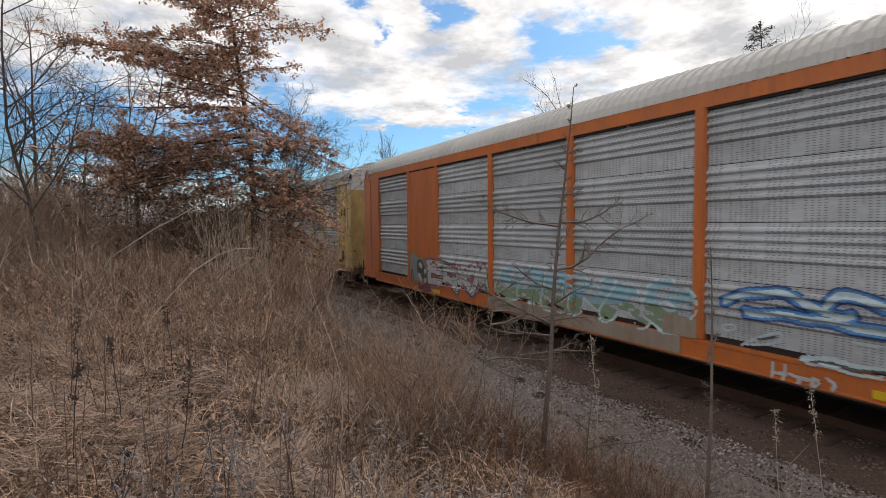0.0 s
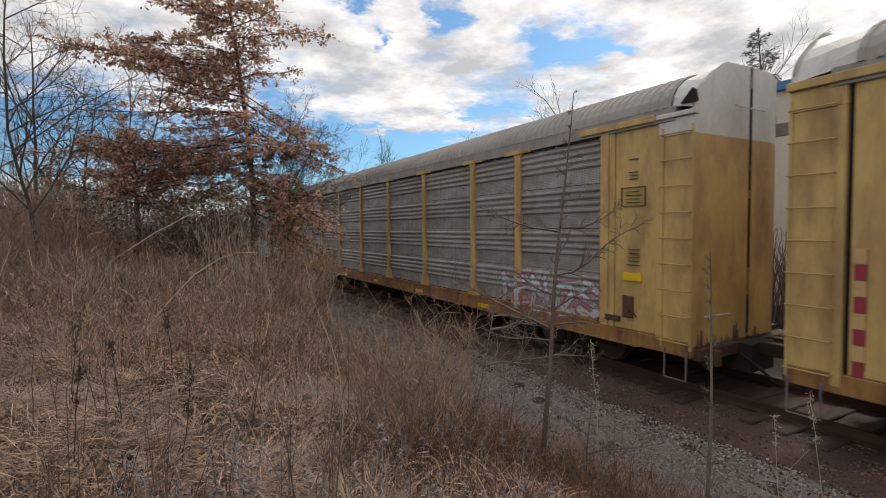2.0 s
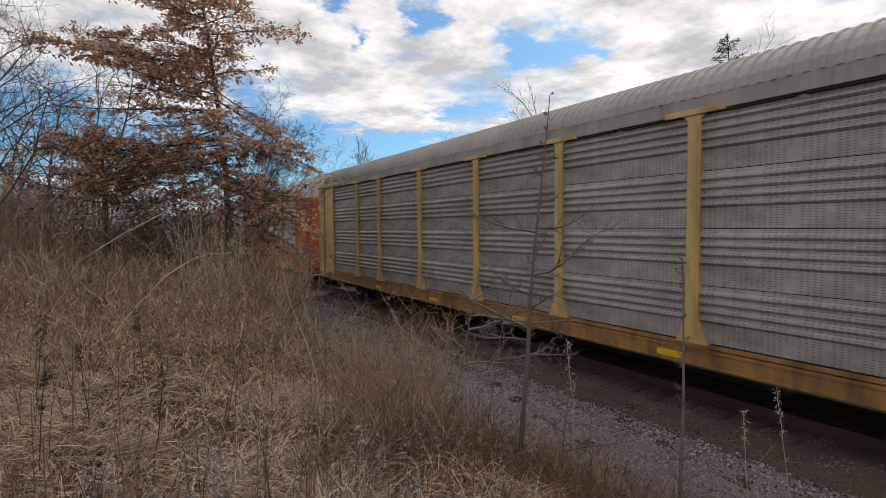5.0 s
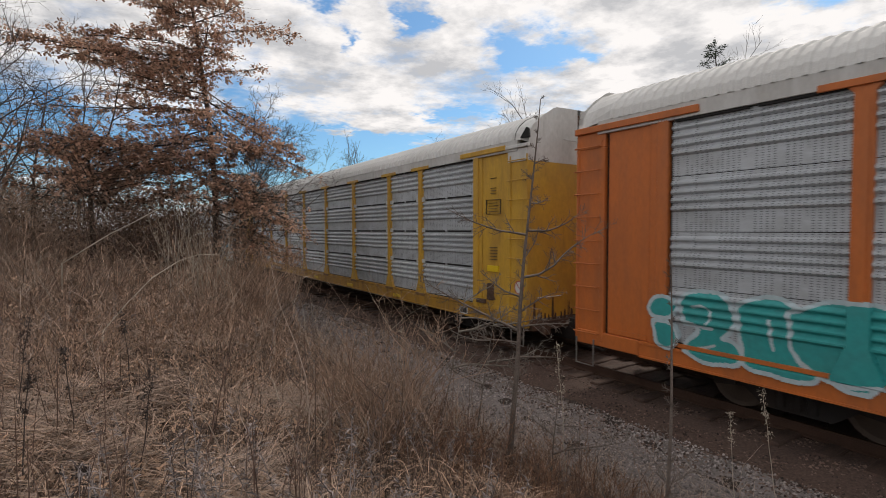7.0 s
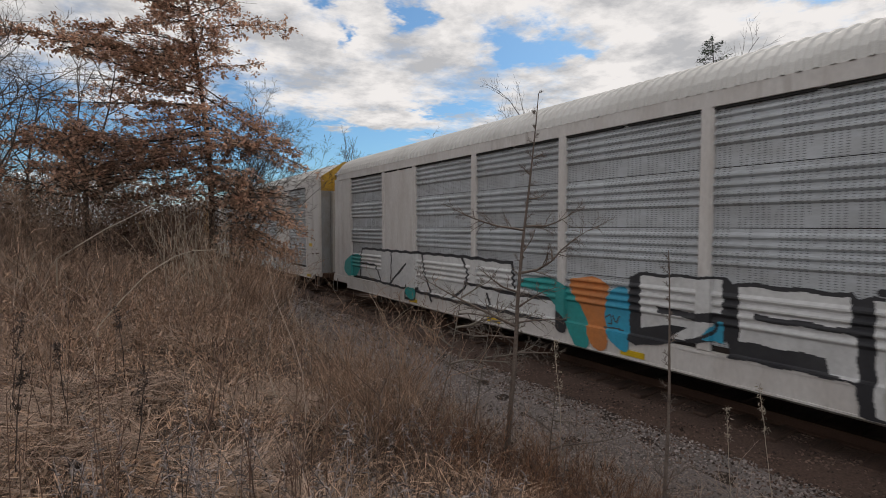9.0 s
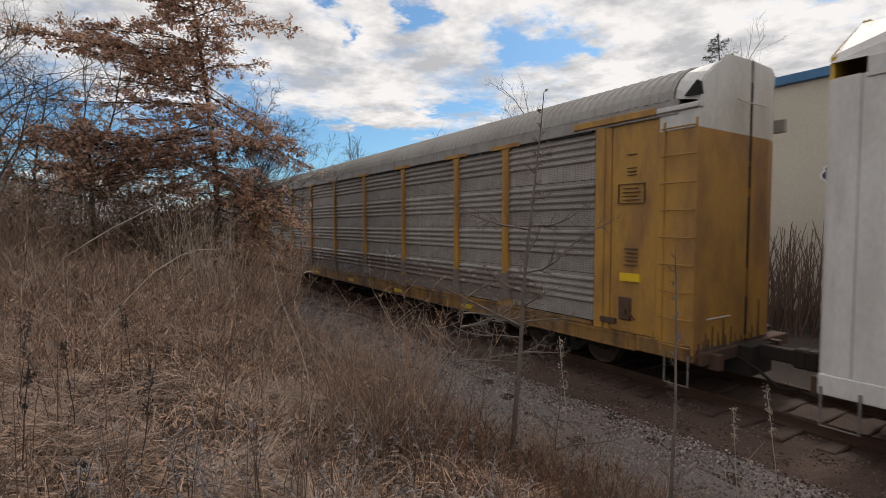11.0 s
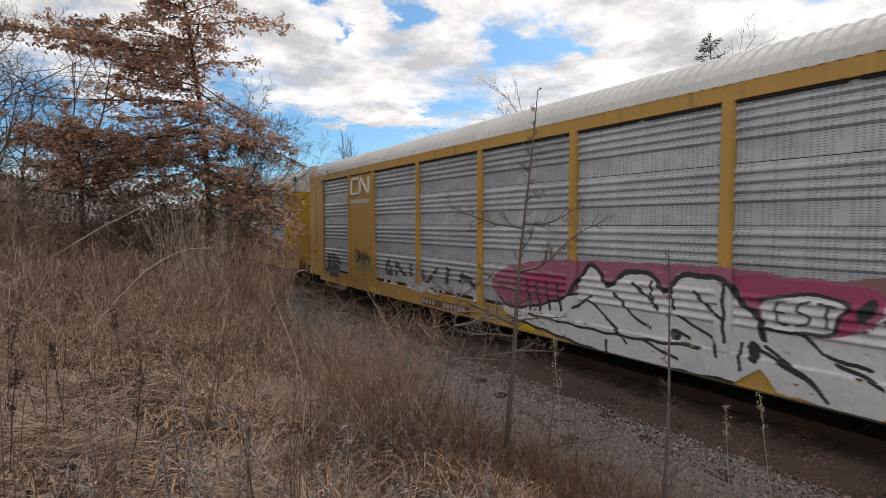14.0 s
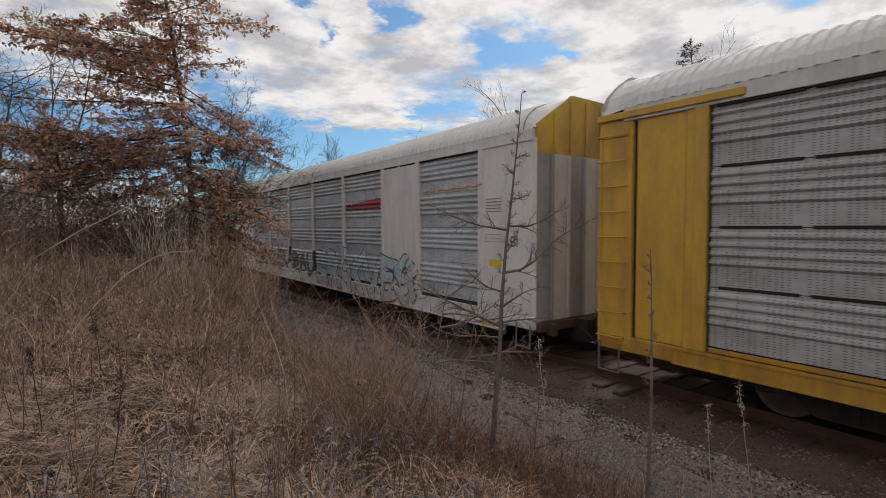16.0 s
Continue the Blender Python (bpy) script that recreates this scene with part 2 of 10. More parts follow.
def make_ground():
    def steps(a, b, n, p):
        return a + (b - a) * np.linspace(0, 1, n) ** p
    xs = np.unique(np.concatenate([-steps(3, 3000, 40, 4), np.arange(-3, 13, 0.2), steps(13, 3000, 40, 4)]).round(3))
    ys = np.unique(np.concatenate([-steps(6, 3000, 30, 4), np.arange(-6, 45, 0.3), steps(45, 3000, 40, 3)]).round(3))
    gx, gy = np.meshgrid(xs, ys, indexing="ij")
    gz = ground_z(gx, gy) + np.where((np.abs(gy) < 70) & (gx > -40), lumps(gx, gy), 0)
    V = np.stack([gx, gy, gz], -1).reshape(-1, 3)
    a = np.arange(len(xs) * len(ys)).reshape(len(xs), len(ys))
    F = np.stack([a[:-1, :-1], a[1:, :-1], a[1:, 1:], a[:-1, 1:]], -1).reshape(-1, 4)
    soil = mat("soil_and_litter", (0.04, 0.026, 0.019), 0.95, grain=0.35, grain_scale=25, stain=0.4, stain_scale=0.9,
               stain_color=(0.035, 0.025, 0.019), bump=0.6, bump_scale=30)
    ob = new("ground", quick_mesh("ground", V, F, soil, True))
    tagged(ob, "brown leaf-littered ground sloping down to the railway", "ground", kind="structure")


def gravel_strip(name, x0, x1, material, label, lift=0.012):
    xs, ys = np.linspace(x0, x1, 18), np.concatenate([np.arange(-400, -20, 20), np.arange(-20, 60, 0.4), np.arange(60, 400, 20)])
    gx, gy = np.meshgrid(xs, ys, indexing="ij")
    wob = 0.12 * np.sin(gy * 1.3) + 0.08 * np.sin(gy * 3.7)
    gx = gx + np.where((gx == xs[0]) | (gx == xs[-1]), wob, 0)
    gz = ground_z(gx, gy) + lift + 0.02 * np.sin(gx * 7 + gy * 2.1) * np.sin(gy * 3.3)
    gz[0] -= 0.06
    gz[-1] -= 0.06
    V = np.stack([gx, gy, gz], -1).reshape(-1, 3)
    a = np.arange(gx.size).reshape(gx.shape)
    F = np.stack([a[:-1, :-1], a[1:, :-1], a[1:, 1:], a[:-1, 1:]], -1).reshape(-1, 4)
    ob = new(name, quick_mesh(name, V, F, material, False))
    tagged(ob, label, "ballast", kind="structure")


def stones(name, n, x0, x1, y1, lo, hi, material, label, seed):
    rng = np.random.default_rng(seed)
    x = x0 + (x1 - x0) * rng.random(n)
    y = -2.5 + (y1 + 2.5) * rng.random(n) ** 1.7
    s = rng.uniform(lo, hi, n) * (1 + 0.02 * y)
    base = np.array([[1, 0, 0], [-1, 0, 0], [0, 1, 0], [0, -1, 0], [0, 0, 1], [0, 0, -1.0]])
    tri = np.array([[0, 2, 4], [2, 1, 4], [1, 3, 4], [3, 0, 4], [2, 0, 5], [1, 2, 5], [3, 1, 5], [0, 3, 5]])
    B = base[None] * rng.uniform(0.6, 1.3, (n, 6, 1)) + rng.uniform(-0.25, 0.25, (n, 6, 3))
    a = rng.random(n) * 6.28
    c, sn = np.cos(a), np.sin(a)
    B = np.stack([B[..., 0] * c[:, None] - B[..., 1] * sn[:, None], B[..., 0] * sn[:, None] + B[..., 1] * c[:, None], B[..., 2] * 0.75], -1)
    P = np.stack([x, y, ground_z(x, y) + 0.012 + 0.02 * np.sin(x * 7 + y * 2.1) * np.sin(y * 3.3)], -1)
    V = (B * s[:, None, None] + P[:, None]).reshape(-1, 3)
    F = (tri[None] + (np.arange(n) * 6)[:, None, None]).reshape(-1, 3)
    st = new(name, quick_mesh(name, V, F, material))
    tagged(st, label, "gravel", kind="stuff")


def make_ballast():
    """The gravel shoulder, the rust-stained bed under the track, and loose stones on both."""
    grey = mat("gravel_grey", (0.20, 0.172, 0.163), 0.95, grain=0.45, grain_scale=30, stain=0.4, stain_scale=0.7, stain_color=(0.13, 0.105, 0.095), bump=1.0, bump_scale=28)
    rusty = mat("gravel_rust_stained", (0.092, 0.057, 0.044), 0.95, grain=0.45, grain_scale=28, stain=0.4, stain_scale=1.1, stain_color=(0.06, 0.036, 0.028), bump=1.0, bump_scale=28)
    gravel_strip("gravel_shoulder", 4.5, 6.95, grey, "grey crushed stone shoulder beside the railway")
    gravel_strip("track_bed", 6.6, 12.4, rusty, "rust-stained dark ballast bed under the railway", 0.02)
    sm = mat("ballast_stone", (0.28, 0.245, 0.232), 0.9, grain=0.25, grain_scale=60, stain=0.3, stain_scale=0.8, stain_color=(0.15, 0.11, 0.09), island=0.65, bump=0.3)
    sr = mat("ballast_stone_rusty", (0.128, 0.085, 0.066), 0.9, grain=0.25, grain_scale=60, stain=0.4, stain_scale=1.3, stain_color=(0.07, 0.04, 0.03), island=0.85, bump=0.3)
    stones("ballast_stones", 38000, 4.6, 6.9, 26, 0.010, 0.027, sm, "loose grey crushed stones beside the track", 4)
    stones("rusty_stones", 25000, 6.3, 8.6, 22, 0.010, 0.027, sr, "rust-brown crushed stones between the sleepers", 6)


def make_track():
    root = new("railway_track")
    tagged(root, "single railway track with rusty rails on weathered timber sleepers", "railway track", kind="structure")
    steel = mat("rail_steel", (0.085, 0.05, 0.037), 0.9, 0.0, spec=0.15, stain=0.4, stain_color=(0.05, 0.03, 0.022), bump=0.1)
    prof = [(-0.07, -0.17), (0.07, -0.17), (0.07, -0.15), (0.012, -0.13), (0.012, -0.045), (0.036, -0.035), (0.036, 0.0), (-0.036, 0.0), (-0.036, -0.035), (-0.012, -0.045), (-0.012, -0.13), (-0.07, -0.15)]
    for s in (-1, 1):
        g = Geo().prism([(TRACK_X + s * 0.7525 + a, RAIL_Z + b) for a, b in prof], "y", -420, 420)
        child("rail", g.mesh("rail", steel), root)
    wood = mat("sleeper_wood", (0.085, 0.05, 0.037), 0.9, grain=0.3, grain_scale=20, stretch=(1, 6, 6), stain=0.4, stain_scale=2, bump=0.5, bump_scale=20, obj_random=0.3)
    me = Geo().box(-1.38, 1.3, -0.115, 0.115, -0.36, -0.148, 0.018).mesh("sleeper", wood)
    rng = random.Random(5)
    for k in range(-30, 110):
        child("sleeper", me, root, pose(TRACK_X + rng.uniform(-0.09, 0.06), k * 0.53, RAIL_Z, 0, rng.uniform(-0.6, 0.6), rng.uniform(-2.0, 2.0)))


make_ground()
make_ballast()
make_track()


# ---------------------------------------------------------------- train
HL = BODY / 2
ZONE_A = 1.76          # leading end zone (-y)
POSTS = [-HL + ZONE_A]
for _w in (2.87, 1.94, 2.85, 2.85, 2.85, 2.85, 2.85, 1.94, 2.87):
    POSTS.append(POSTS[-1] + _w)
PANEL_Z0, PANEL_H, ROWS = 1.19, 0.875, 4
PX = -HALF_W + 0.045                # panel plane, near side


SILL_Z = {"T": 0.82, "F": 0.68}


def sill_z(spec):
    """Underside of the side sill."""
    return spec.get("sill_z", SILL_Z[spec["style"]])


def rib_x(z):
    """Outward depth of the pressed ribs of the side panels at height z (array)."""
    f = np.mod(z - PANEL_Z0, PANEL_H)
    top = PANEL_H - f
    ph = np.mod(top - 0.05, 0.132) / 0.132
    wave = np.clip(np.minimum((ph - 0.08) / 0.30, (0.86 - ph) / 0.26), 0, 1)
    return np.where((top > 0.05) & (top < 0.578), wave * 0.046, 0.0)


CACHE = {}


def cached(key, make):
    if key not in CACHE:
        CACHE[key] = make()
    return CACHE[key]


def panel_mesh(width, material):
    def make():
        zs = [0.0]
        top = 0.05
        marks = []
        for k in range(4):
            t0 = PANEL_H - (0.05 + 0.132 * (k + 1))
            marks += [t0 + 0.132 * (1 - f) for f in (0.08, 0.38, 0.60, 0.86)]
        zs = sorted([0.006] + marks + [PANEL_H - 0.006])
        V, F = [], []
        for z in zs:
            dx = -float(rib_x(np.array(PANEL_Z0 + z)))
            V += [(dx, -width / 2, z), (dx, width / 2, z)]
        for i in range(len(zs) - 1):
            F.append((2 * i, 2 * i + 2, 2 * i + 3, 2 * i + 1))
        n = len(V)
        V += [(0.02, -width / 2, zs[0]), (0.02, width / 2, zs[0]), (0.02, -width / 2, zs[-1]), (0.02, width / 2, zs[-1])]
        F += [(0, 1, n + 1, n), (n - 2, n + 2, n + 3, n - 1), (n, n + 1, n + 3, n + 2)]
        return mesh_from("panel", V, F, material)
    return cached(("panel", round(width, 3), material.name), make)


ROOF_ARC = [(-HALF_W - 0.02, 4.93), (-HALF_W + 0.01, 5.09), (-HALF_W + 0.11, 5.24), (-HALF_W + 0.30, 5.39), (-HALF_W + 0.60, 5.52), (-HALF_W + 1.0, 5.61), (0, 5.67)]
ROOF_ARC = ROOF_ARC + [(-x, z) for x, z in ROOF_ARC[-2::-1]]


def roof_mesh(y0, y1, material):
    def make():
        ys, lift = [], []
        n = int((y1 - y0) / 0.185)
        p = (y1 - y0) / n
        for k in range(n):
            for f, h in ((0.0, 0), (0.42, 0), (0.56, 1), (0.86, 1)):
                ys.append(y0 + (k + f) * p), lift.append(h)
        ys.append(y1), lift.append(0)
        A = np.array(ROOF_ARC)
        T = np.gradient(A, axis=0)
        Nn = np.stack([-T[:, 1], T[:, 0]], 1)
        Nn /= np.linalg.norm(Nn, axis=1, keepdims=True)
        m = len(A)
        V = [(*(A[i] + Nn[i] * 0.03 * h)[:1], y, (A[i] + Nn[i] * 0.03 * h)[1]) for y, h in zip(ys, lift) for i in range(m)]
        F = [(a * m + i, a * m + i + 1, (a + 1) * m + i + 1, (a + 1) * m + i) for a in range(len(ys) - 1) for i in range(m - 1)]
        return mesh_from("roof", V, F, material)
    return cached(("roof", y0, y1, material.name), make)


CAP_Z = 4.46
END_ARC = [(-HALF_W, 4.86), (-HALF_W + 0.05, 5.06), (-HALF_W + 0.16, 5.22), (-HALF_W + 0.45, 5.46), (-0.74, 5.68), (0, 5.70), (0.74, 5.68), (HALF_W - 0.3, 5.4), (HALF_W, 4.9)]
END_ARC = {"T": END_ARC, "F": [(-HALF_W, 4.95), (-HALF_W + 0.08, 5.06), (-0.45, 5.73), (0.62, 5.71), (HALF_W - 0.3, 5.4), (HALF_W, 4.9)]}
END_X = sorted([x for x, _ in END_ARC["T"]] + [-0.45, 0.62, 0.92, 1.2])
END_Y = {"T": (HL - 0.17, HL + 0.18), "F": (HL - 0.27, HL + 0.1)}


def end_top(style, x):
    """Height of the end wall's upper edge."""
    return float(np.interp(x, [p[0] for p in END_ARC[style]], [p[1] for p in END_ARC[style]]))


def end_in(style, x):
    """How far the end wall curves back from the outermost line."""
    return float(np.interp(x, [-1.5, 0.62, 0.92, 1.2, 1.4, 1.5, 1.56], [0, 0, 0.07, 0.24, 0.5, 0.9, 1.0]))


def posts_of(style):
    """Post places: the framed and the T-post wagons differ at the outermost."""
    P = list(POSTS)
    P[0] += 0.33 if style == "T" else 0.19
    P[-1] -= 0.38 if style == "T" else 0.2
    return P


def box_mesh(key, mtl, *boxes, bev=0.008):
    def make():
        g = Geo()
        for b in boxes:
            g.box(*b, bev)
        return g.mesh(key, mtl)
    return cached((key, mtl.name, boxes, bev), make)


def post_mesh(style, mtl):
    def make():
        g = Geo()
        if style == "T":
            w, x0, x1 = 0.105, -HALF_W - 0.02, -HALF_W + 0.09
            out = [(-0.27, 1.11), (0.27, 1.11), (0.25, 1.17), (w, 1.56), (w, 4.60), (0.17, 4.67), (0.17, 4.70), (-0.17, 4.70), (-0.17, 4.67), (-w, 4.60), (-w, 1.56), (-0.25, 1.17)]
            g.prism(out, "x", x0, x1)
            g.box(x0 - 0.012, x0 - 0.001, -0.055, 0.055, 1.58, 4.52)
            g.box(x0 - 0.03, x1, -0.48, 0.48, 4.675, 4.765, 0.006)
        else:
            g.box(-HALF_W - 0.02, -HALF_W + 0.09, -0.10, 0.10, 1.1, 4.76, 0.012)
            g.box(-HALF_W - 0.032, -HALF_W - 0.019, -0.07, 0.07, 1.12, 4.74)
        return g.mesh("post", mtl)
    return cached(("post", style, mtl.name), make)


def wheel_mesh(mtl):
    def make():
        g = Geo()
        rs = [(-0.05, 0.12), (-0.05, 0.36), (-0.065, 0.42), (0.05, 0.42), (0.05, 0.445), (0.075, 0.445), (0.075, 0.36), (0.06, 0.12)]
        n = 24
        V = [(x, r * math.cos(2 * math.pi * i / n), r * math.sin(2 * math.pi * i / n)) for x, r in rs for i in range(n)]
        F = [(a * n + i, a * n + (i + 1) % n, (a + 1) * n + (i + 1) % n, (a + 1) * n + i) for a in range(len(rs) - 1) for i in range(n)]
        F += [tuple(range(n)), tuple((len(rs) - 1) * n + i for i in range(n))]
        g.add(V, F)
        return g.mesh("wheel", mtl)
    return cached(("wheel", mtl.name), make)


def truck_mesh(mtl):
    def make():
        g = Geo()
        for s in (-1, 1):
            o = [(-1.15, 0.36), (-1.15, 0.56), (-0.85, 0.60), (-0.4, 0.74), (0.4, 0.74), (0.85, 0.60), (1.15, 0.56), (1.15, 0.36), (0.7, 0.42), (0.42, 0.20), (-0.42, 0.20), (-0.7, 0.42)]
            g.prism(o, "x", s * 1.0 - 0.07, s * 1.0 + 0.07)
            for k in (-0.2, 0.0, 0.2):
                g.tube([(s * 1.08, k, 0.26), (s * 1.08, k, 0.52)], 0.07, 8)
        g.box(-1.0, 1.0, -0.16, 0.16, 0.34, 0.60, 0.02)
        return g.mesh("bogie_frame", mtl)
    return cached(("truck", mtl.name), make)


def add_ladder(mtl, car, y, z0=0.95, z1=4.6, n=9):
    """A wall ladder: a mounting strip each side, and rungs standing off it."""
    x = -HALF_W - 0.10
    lad = child("ladder", cached(("ladder", y, mtl.name), lambda: Geo().box(-HALF_W - 0.024, -HALF_W + 0.01, y - 0.285, y - 0.25, z0, z1).box(-HALF_W - 0.024, -HALF_W + 0.01, y + 0.25, y + 0.285, z0, z1).mesh("ladder", mtl)), car)
    rung = cached(("rung", mtl.name), lambda: Geo().tube([(-HALF_W - 0.02, -0.265, 0), (x, -0.265, 0), (x, 0.265, 0), (-HALF_W - 0.02, 0.265, 0)], 0.013, 6).mesh("rung", mtl))
    for k in range(n):
        child("rung", rung, lad, pose(0, y, z0 + 0.12 + (z1 - z0 - 0.24) * k / (n - 1)))


def rust_paint(name, color, **kw):
    a = dict(rough=0.55, grain=0.10, grain_scale=18, stain=0.32, stain_scale=1.3, stain_color=(0.18, 0.085, 0.045), stretch=(1, 1.6, 0.5), bump=0.08, bump_scale=25)
    a.update(kw)
    fresh = name not in MATS
    M = mat(name, color, **a)
    if fresh:
        streaks(M, a["stain_color"], 0.55)
    return M


def streaks(M, color, amount):
    """Thin rust runs down a painted side, gathered in patches."""
    nt = M.node_tree
    N, L = nt.nodes.new, nt.links.new
    b = nt.nodes["Principled BSDF"]
    src = b.inputs["Base Color"].links[0].from_socket
    tc = N("ShaderNodeTexCoord")
    masks = []
    for scale, low, high in (((9.0, 9.0, 0.55), 0.56, 0.72), ((0.8, 0.8, 0.5), 0.44, 0.62)):
        mp, nz, mr = N("ShaderNodeMapping"), N("ShaderNodeTexNoise"), N("ShaderNodeMapRange")
        mp.inputs["Scale"].default_value = scale
        nz.inputs["Scale"].default_value, nz.inputs["Detail"].default_value = 1.0, 5
        mr.inputs["From Min"].default_value, mr.inputs["From Max"].default_value = low, high
        L(tc.outputs["Object"], mp.inputs[0]), L(mp.outputs[0], nz.inputs["Vector"]), L(nz.outputs["Fac"], mr.inputs["Value"])
        masks.append(mr.outputs[0])
    both, share, mx = N("ShaderNodeMath"), N("ShaderNodeMath"), N("ShaderNodeMix")
    both.operation = share.operation = "MULTIPLY"
    L(masks[0], both.inputs[0]), L(masks[1], both.inputs[1])
    L(both.outputs[0], share.inputs[0])
    share.inputs[1].default_value = amount
    mx.data_type = "RGBA"
    L(share.outputs[0], mx.inputs["Factor"]), L(src, mx.inputs["A"])
    mx.inputs["B"].default_value = (*[c * 0.75 for c in color], 1)
    L(mx.outputs["Result"], b.inputs["Base Color"])


def galvanised(name, color, tint=(0.2, 0.19, 0.18), amount=0.3):
    """Weathered galvanised sheet: streaks, dull patches and rows of small dark punched holes."""
    if name in MATS:
        return MATS[name]
    M = mat(name, tuple(c * 1.04 for c in color), 0.55, 0.12, grain=0.10, grain_scale=14, stain=amount * 0.7, stain_scale=1.6, stain_color=tint, stretch=(1, 0.8, 1.6), bump=0.06, bump_scale=20, obj_random=0.10)
    nt = M.node_tree
    N, L = nt.nodes.new, nt.links.new
    b = nt.nodes["Principled BSDF"]
    src = b.inputs["Base Color"].links[0].from_socket
    tc = N("ShaderNodeTexCoord")
    sep = N("ShaderNodeSeparateXYZ")
    L(tc.outputs["Object"], sep.inputs[0])

    def m(op, a, c=None):
        n = N("ShaderNodeMath")
        n.operation = op
        for k, v in enumerate((a, c)):
            if v is None:
                continue
            if isinstance(v, (int, float)):
                n.inputs[k].default_value = v
            else:
                L(v, n.inputs[k])
        return n.outputs[0]
    hy = m("LESS_THAN", m("ABSOLUTE", m("SUBTRACT", m("FRACT", m("MULTIPLY", sep.outputs[1], 13.0)), 0.5)), 0.22)
    hz = m("LESS_THAN", m("ABSOLUTE", m("SUBTRACT", m("FRACT", m("MULTIPLY", sep.outputs[2], 30.0)), 0.5)), 0.17)
    nz = N("ShaderNodeTexNoise")
    mp = N("ShaderNodeMapping")
    mp.inputs["Scale"].default_value = (0, 4.0, 0.6)
    L(tc.outputs["Object"], mp.inputs[0])
    L(mp.outputs[0], nz.inputs["Vector"])
    nz.inputs["Scale"].default_value = 1.0
    gate = m("GREATER_THAN", nz.outputs["Fac"], 0.46)
    hole = m("MULTIPLY", m("MULTIPLY", hy, hz), m("MULTIPLY", gate, 0.72))
    mx = N("ShaderNodeMix")
    mx.data_type = "RGBA"
    L(hole, mx.inputs["Factor"])
    L(src, mx.inputs["A"])
    mx.inputs["B"].default_value = (0.02, 0.02, 0.022, 1)
    L(mx.outputs["Result"], b.inputs["Base Color"])
    return M


SILVER_P = rust_paint("silver_end_sheet", (0.29, 0.30, 0.315), rough=0.6, stain=0.4, stain_scale=1.6, stain_color=(0.2, 0.17, 0.14))
WHITE_DULL = rust_paint("dull_white_sheet", (0.5, 0.5, 0.49), stain=0.2, stain_color=(0.3, 0.27, 0.24))


def grime_patch(E, seed):
    """Ragged runs of rust over the lower end wall."""
    rng = random.Random(seed)
    g = Geo()
    x = -1.49
    while x < 0.5:
        w = rng.uniform(0.03, 0.11)
        top = 0.98 + abs(rng.gauss(0, 0.16)) + (0.5 * rng.random() if rng.random() < 0.2 else 0)
        if not -0.17 < x < 0.08:
            g.add([(x, -E - 0.003, 0.91), (x + w, -E - 0.003, 0.91), (x + w * 0.75, -E - 0.003, top), (x + w * 0.3, -E - 0.003, top + 0.03),
                   (x, -E, 0.91), (x + w, -E, 0.91), (x + w * 0.75, -E, top), (x + w * 0.3, -E, top + 0.03)],
                  [(0, 1, 2, 3), (7, 6, 5, 4), (0, 4, 5, 1), (1, 5, 6, 2), (2, 6, 7, 3), (3, 7, 4, 0)])
        x += w * rng.uniform(0.8, 1.5)
    return g


RAIL_G = rust_paint("plain_grey_rail", (0.56, 0.55, 0.53), stain=0.25, stain_color=(0.36, 0.33, 0.30))
RAIL_B = rust_paint("dull_brown_grey_rail", (0.31, 0.295, 0.28), stain=0.35, stain_color=(0.18, 0.15, 0.13))


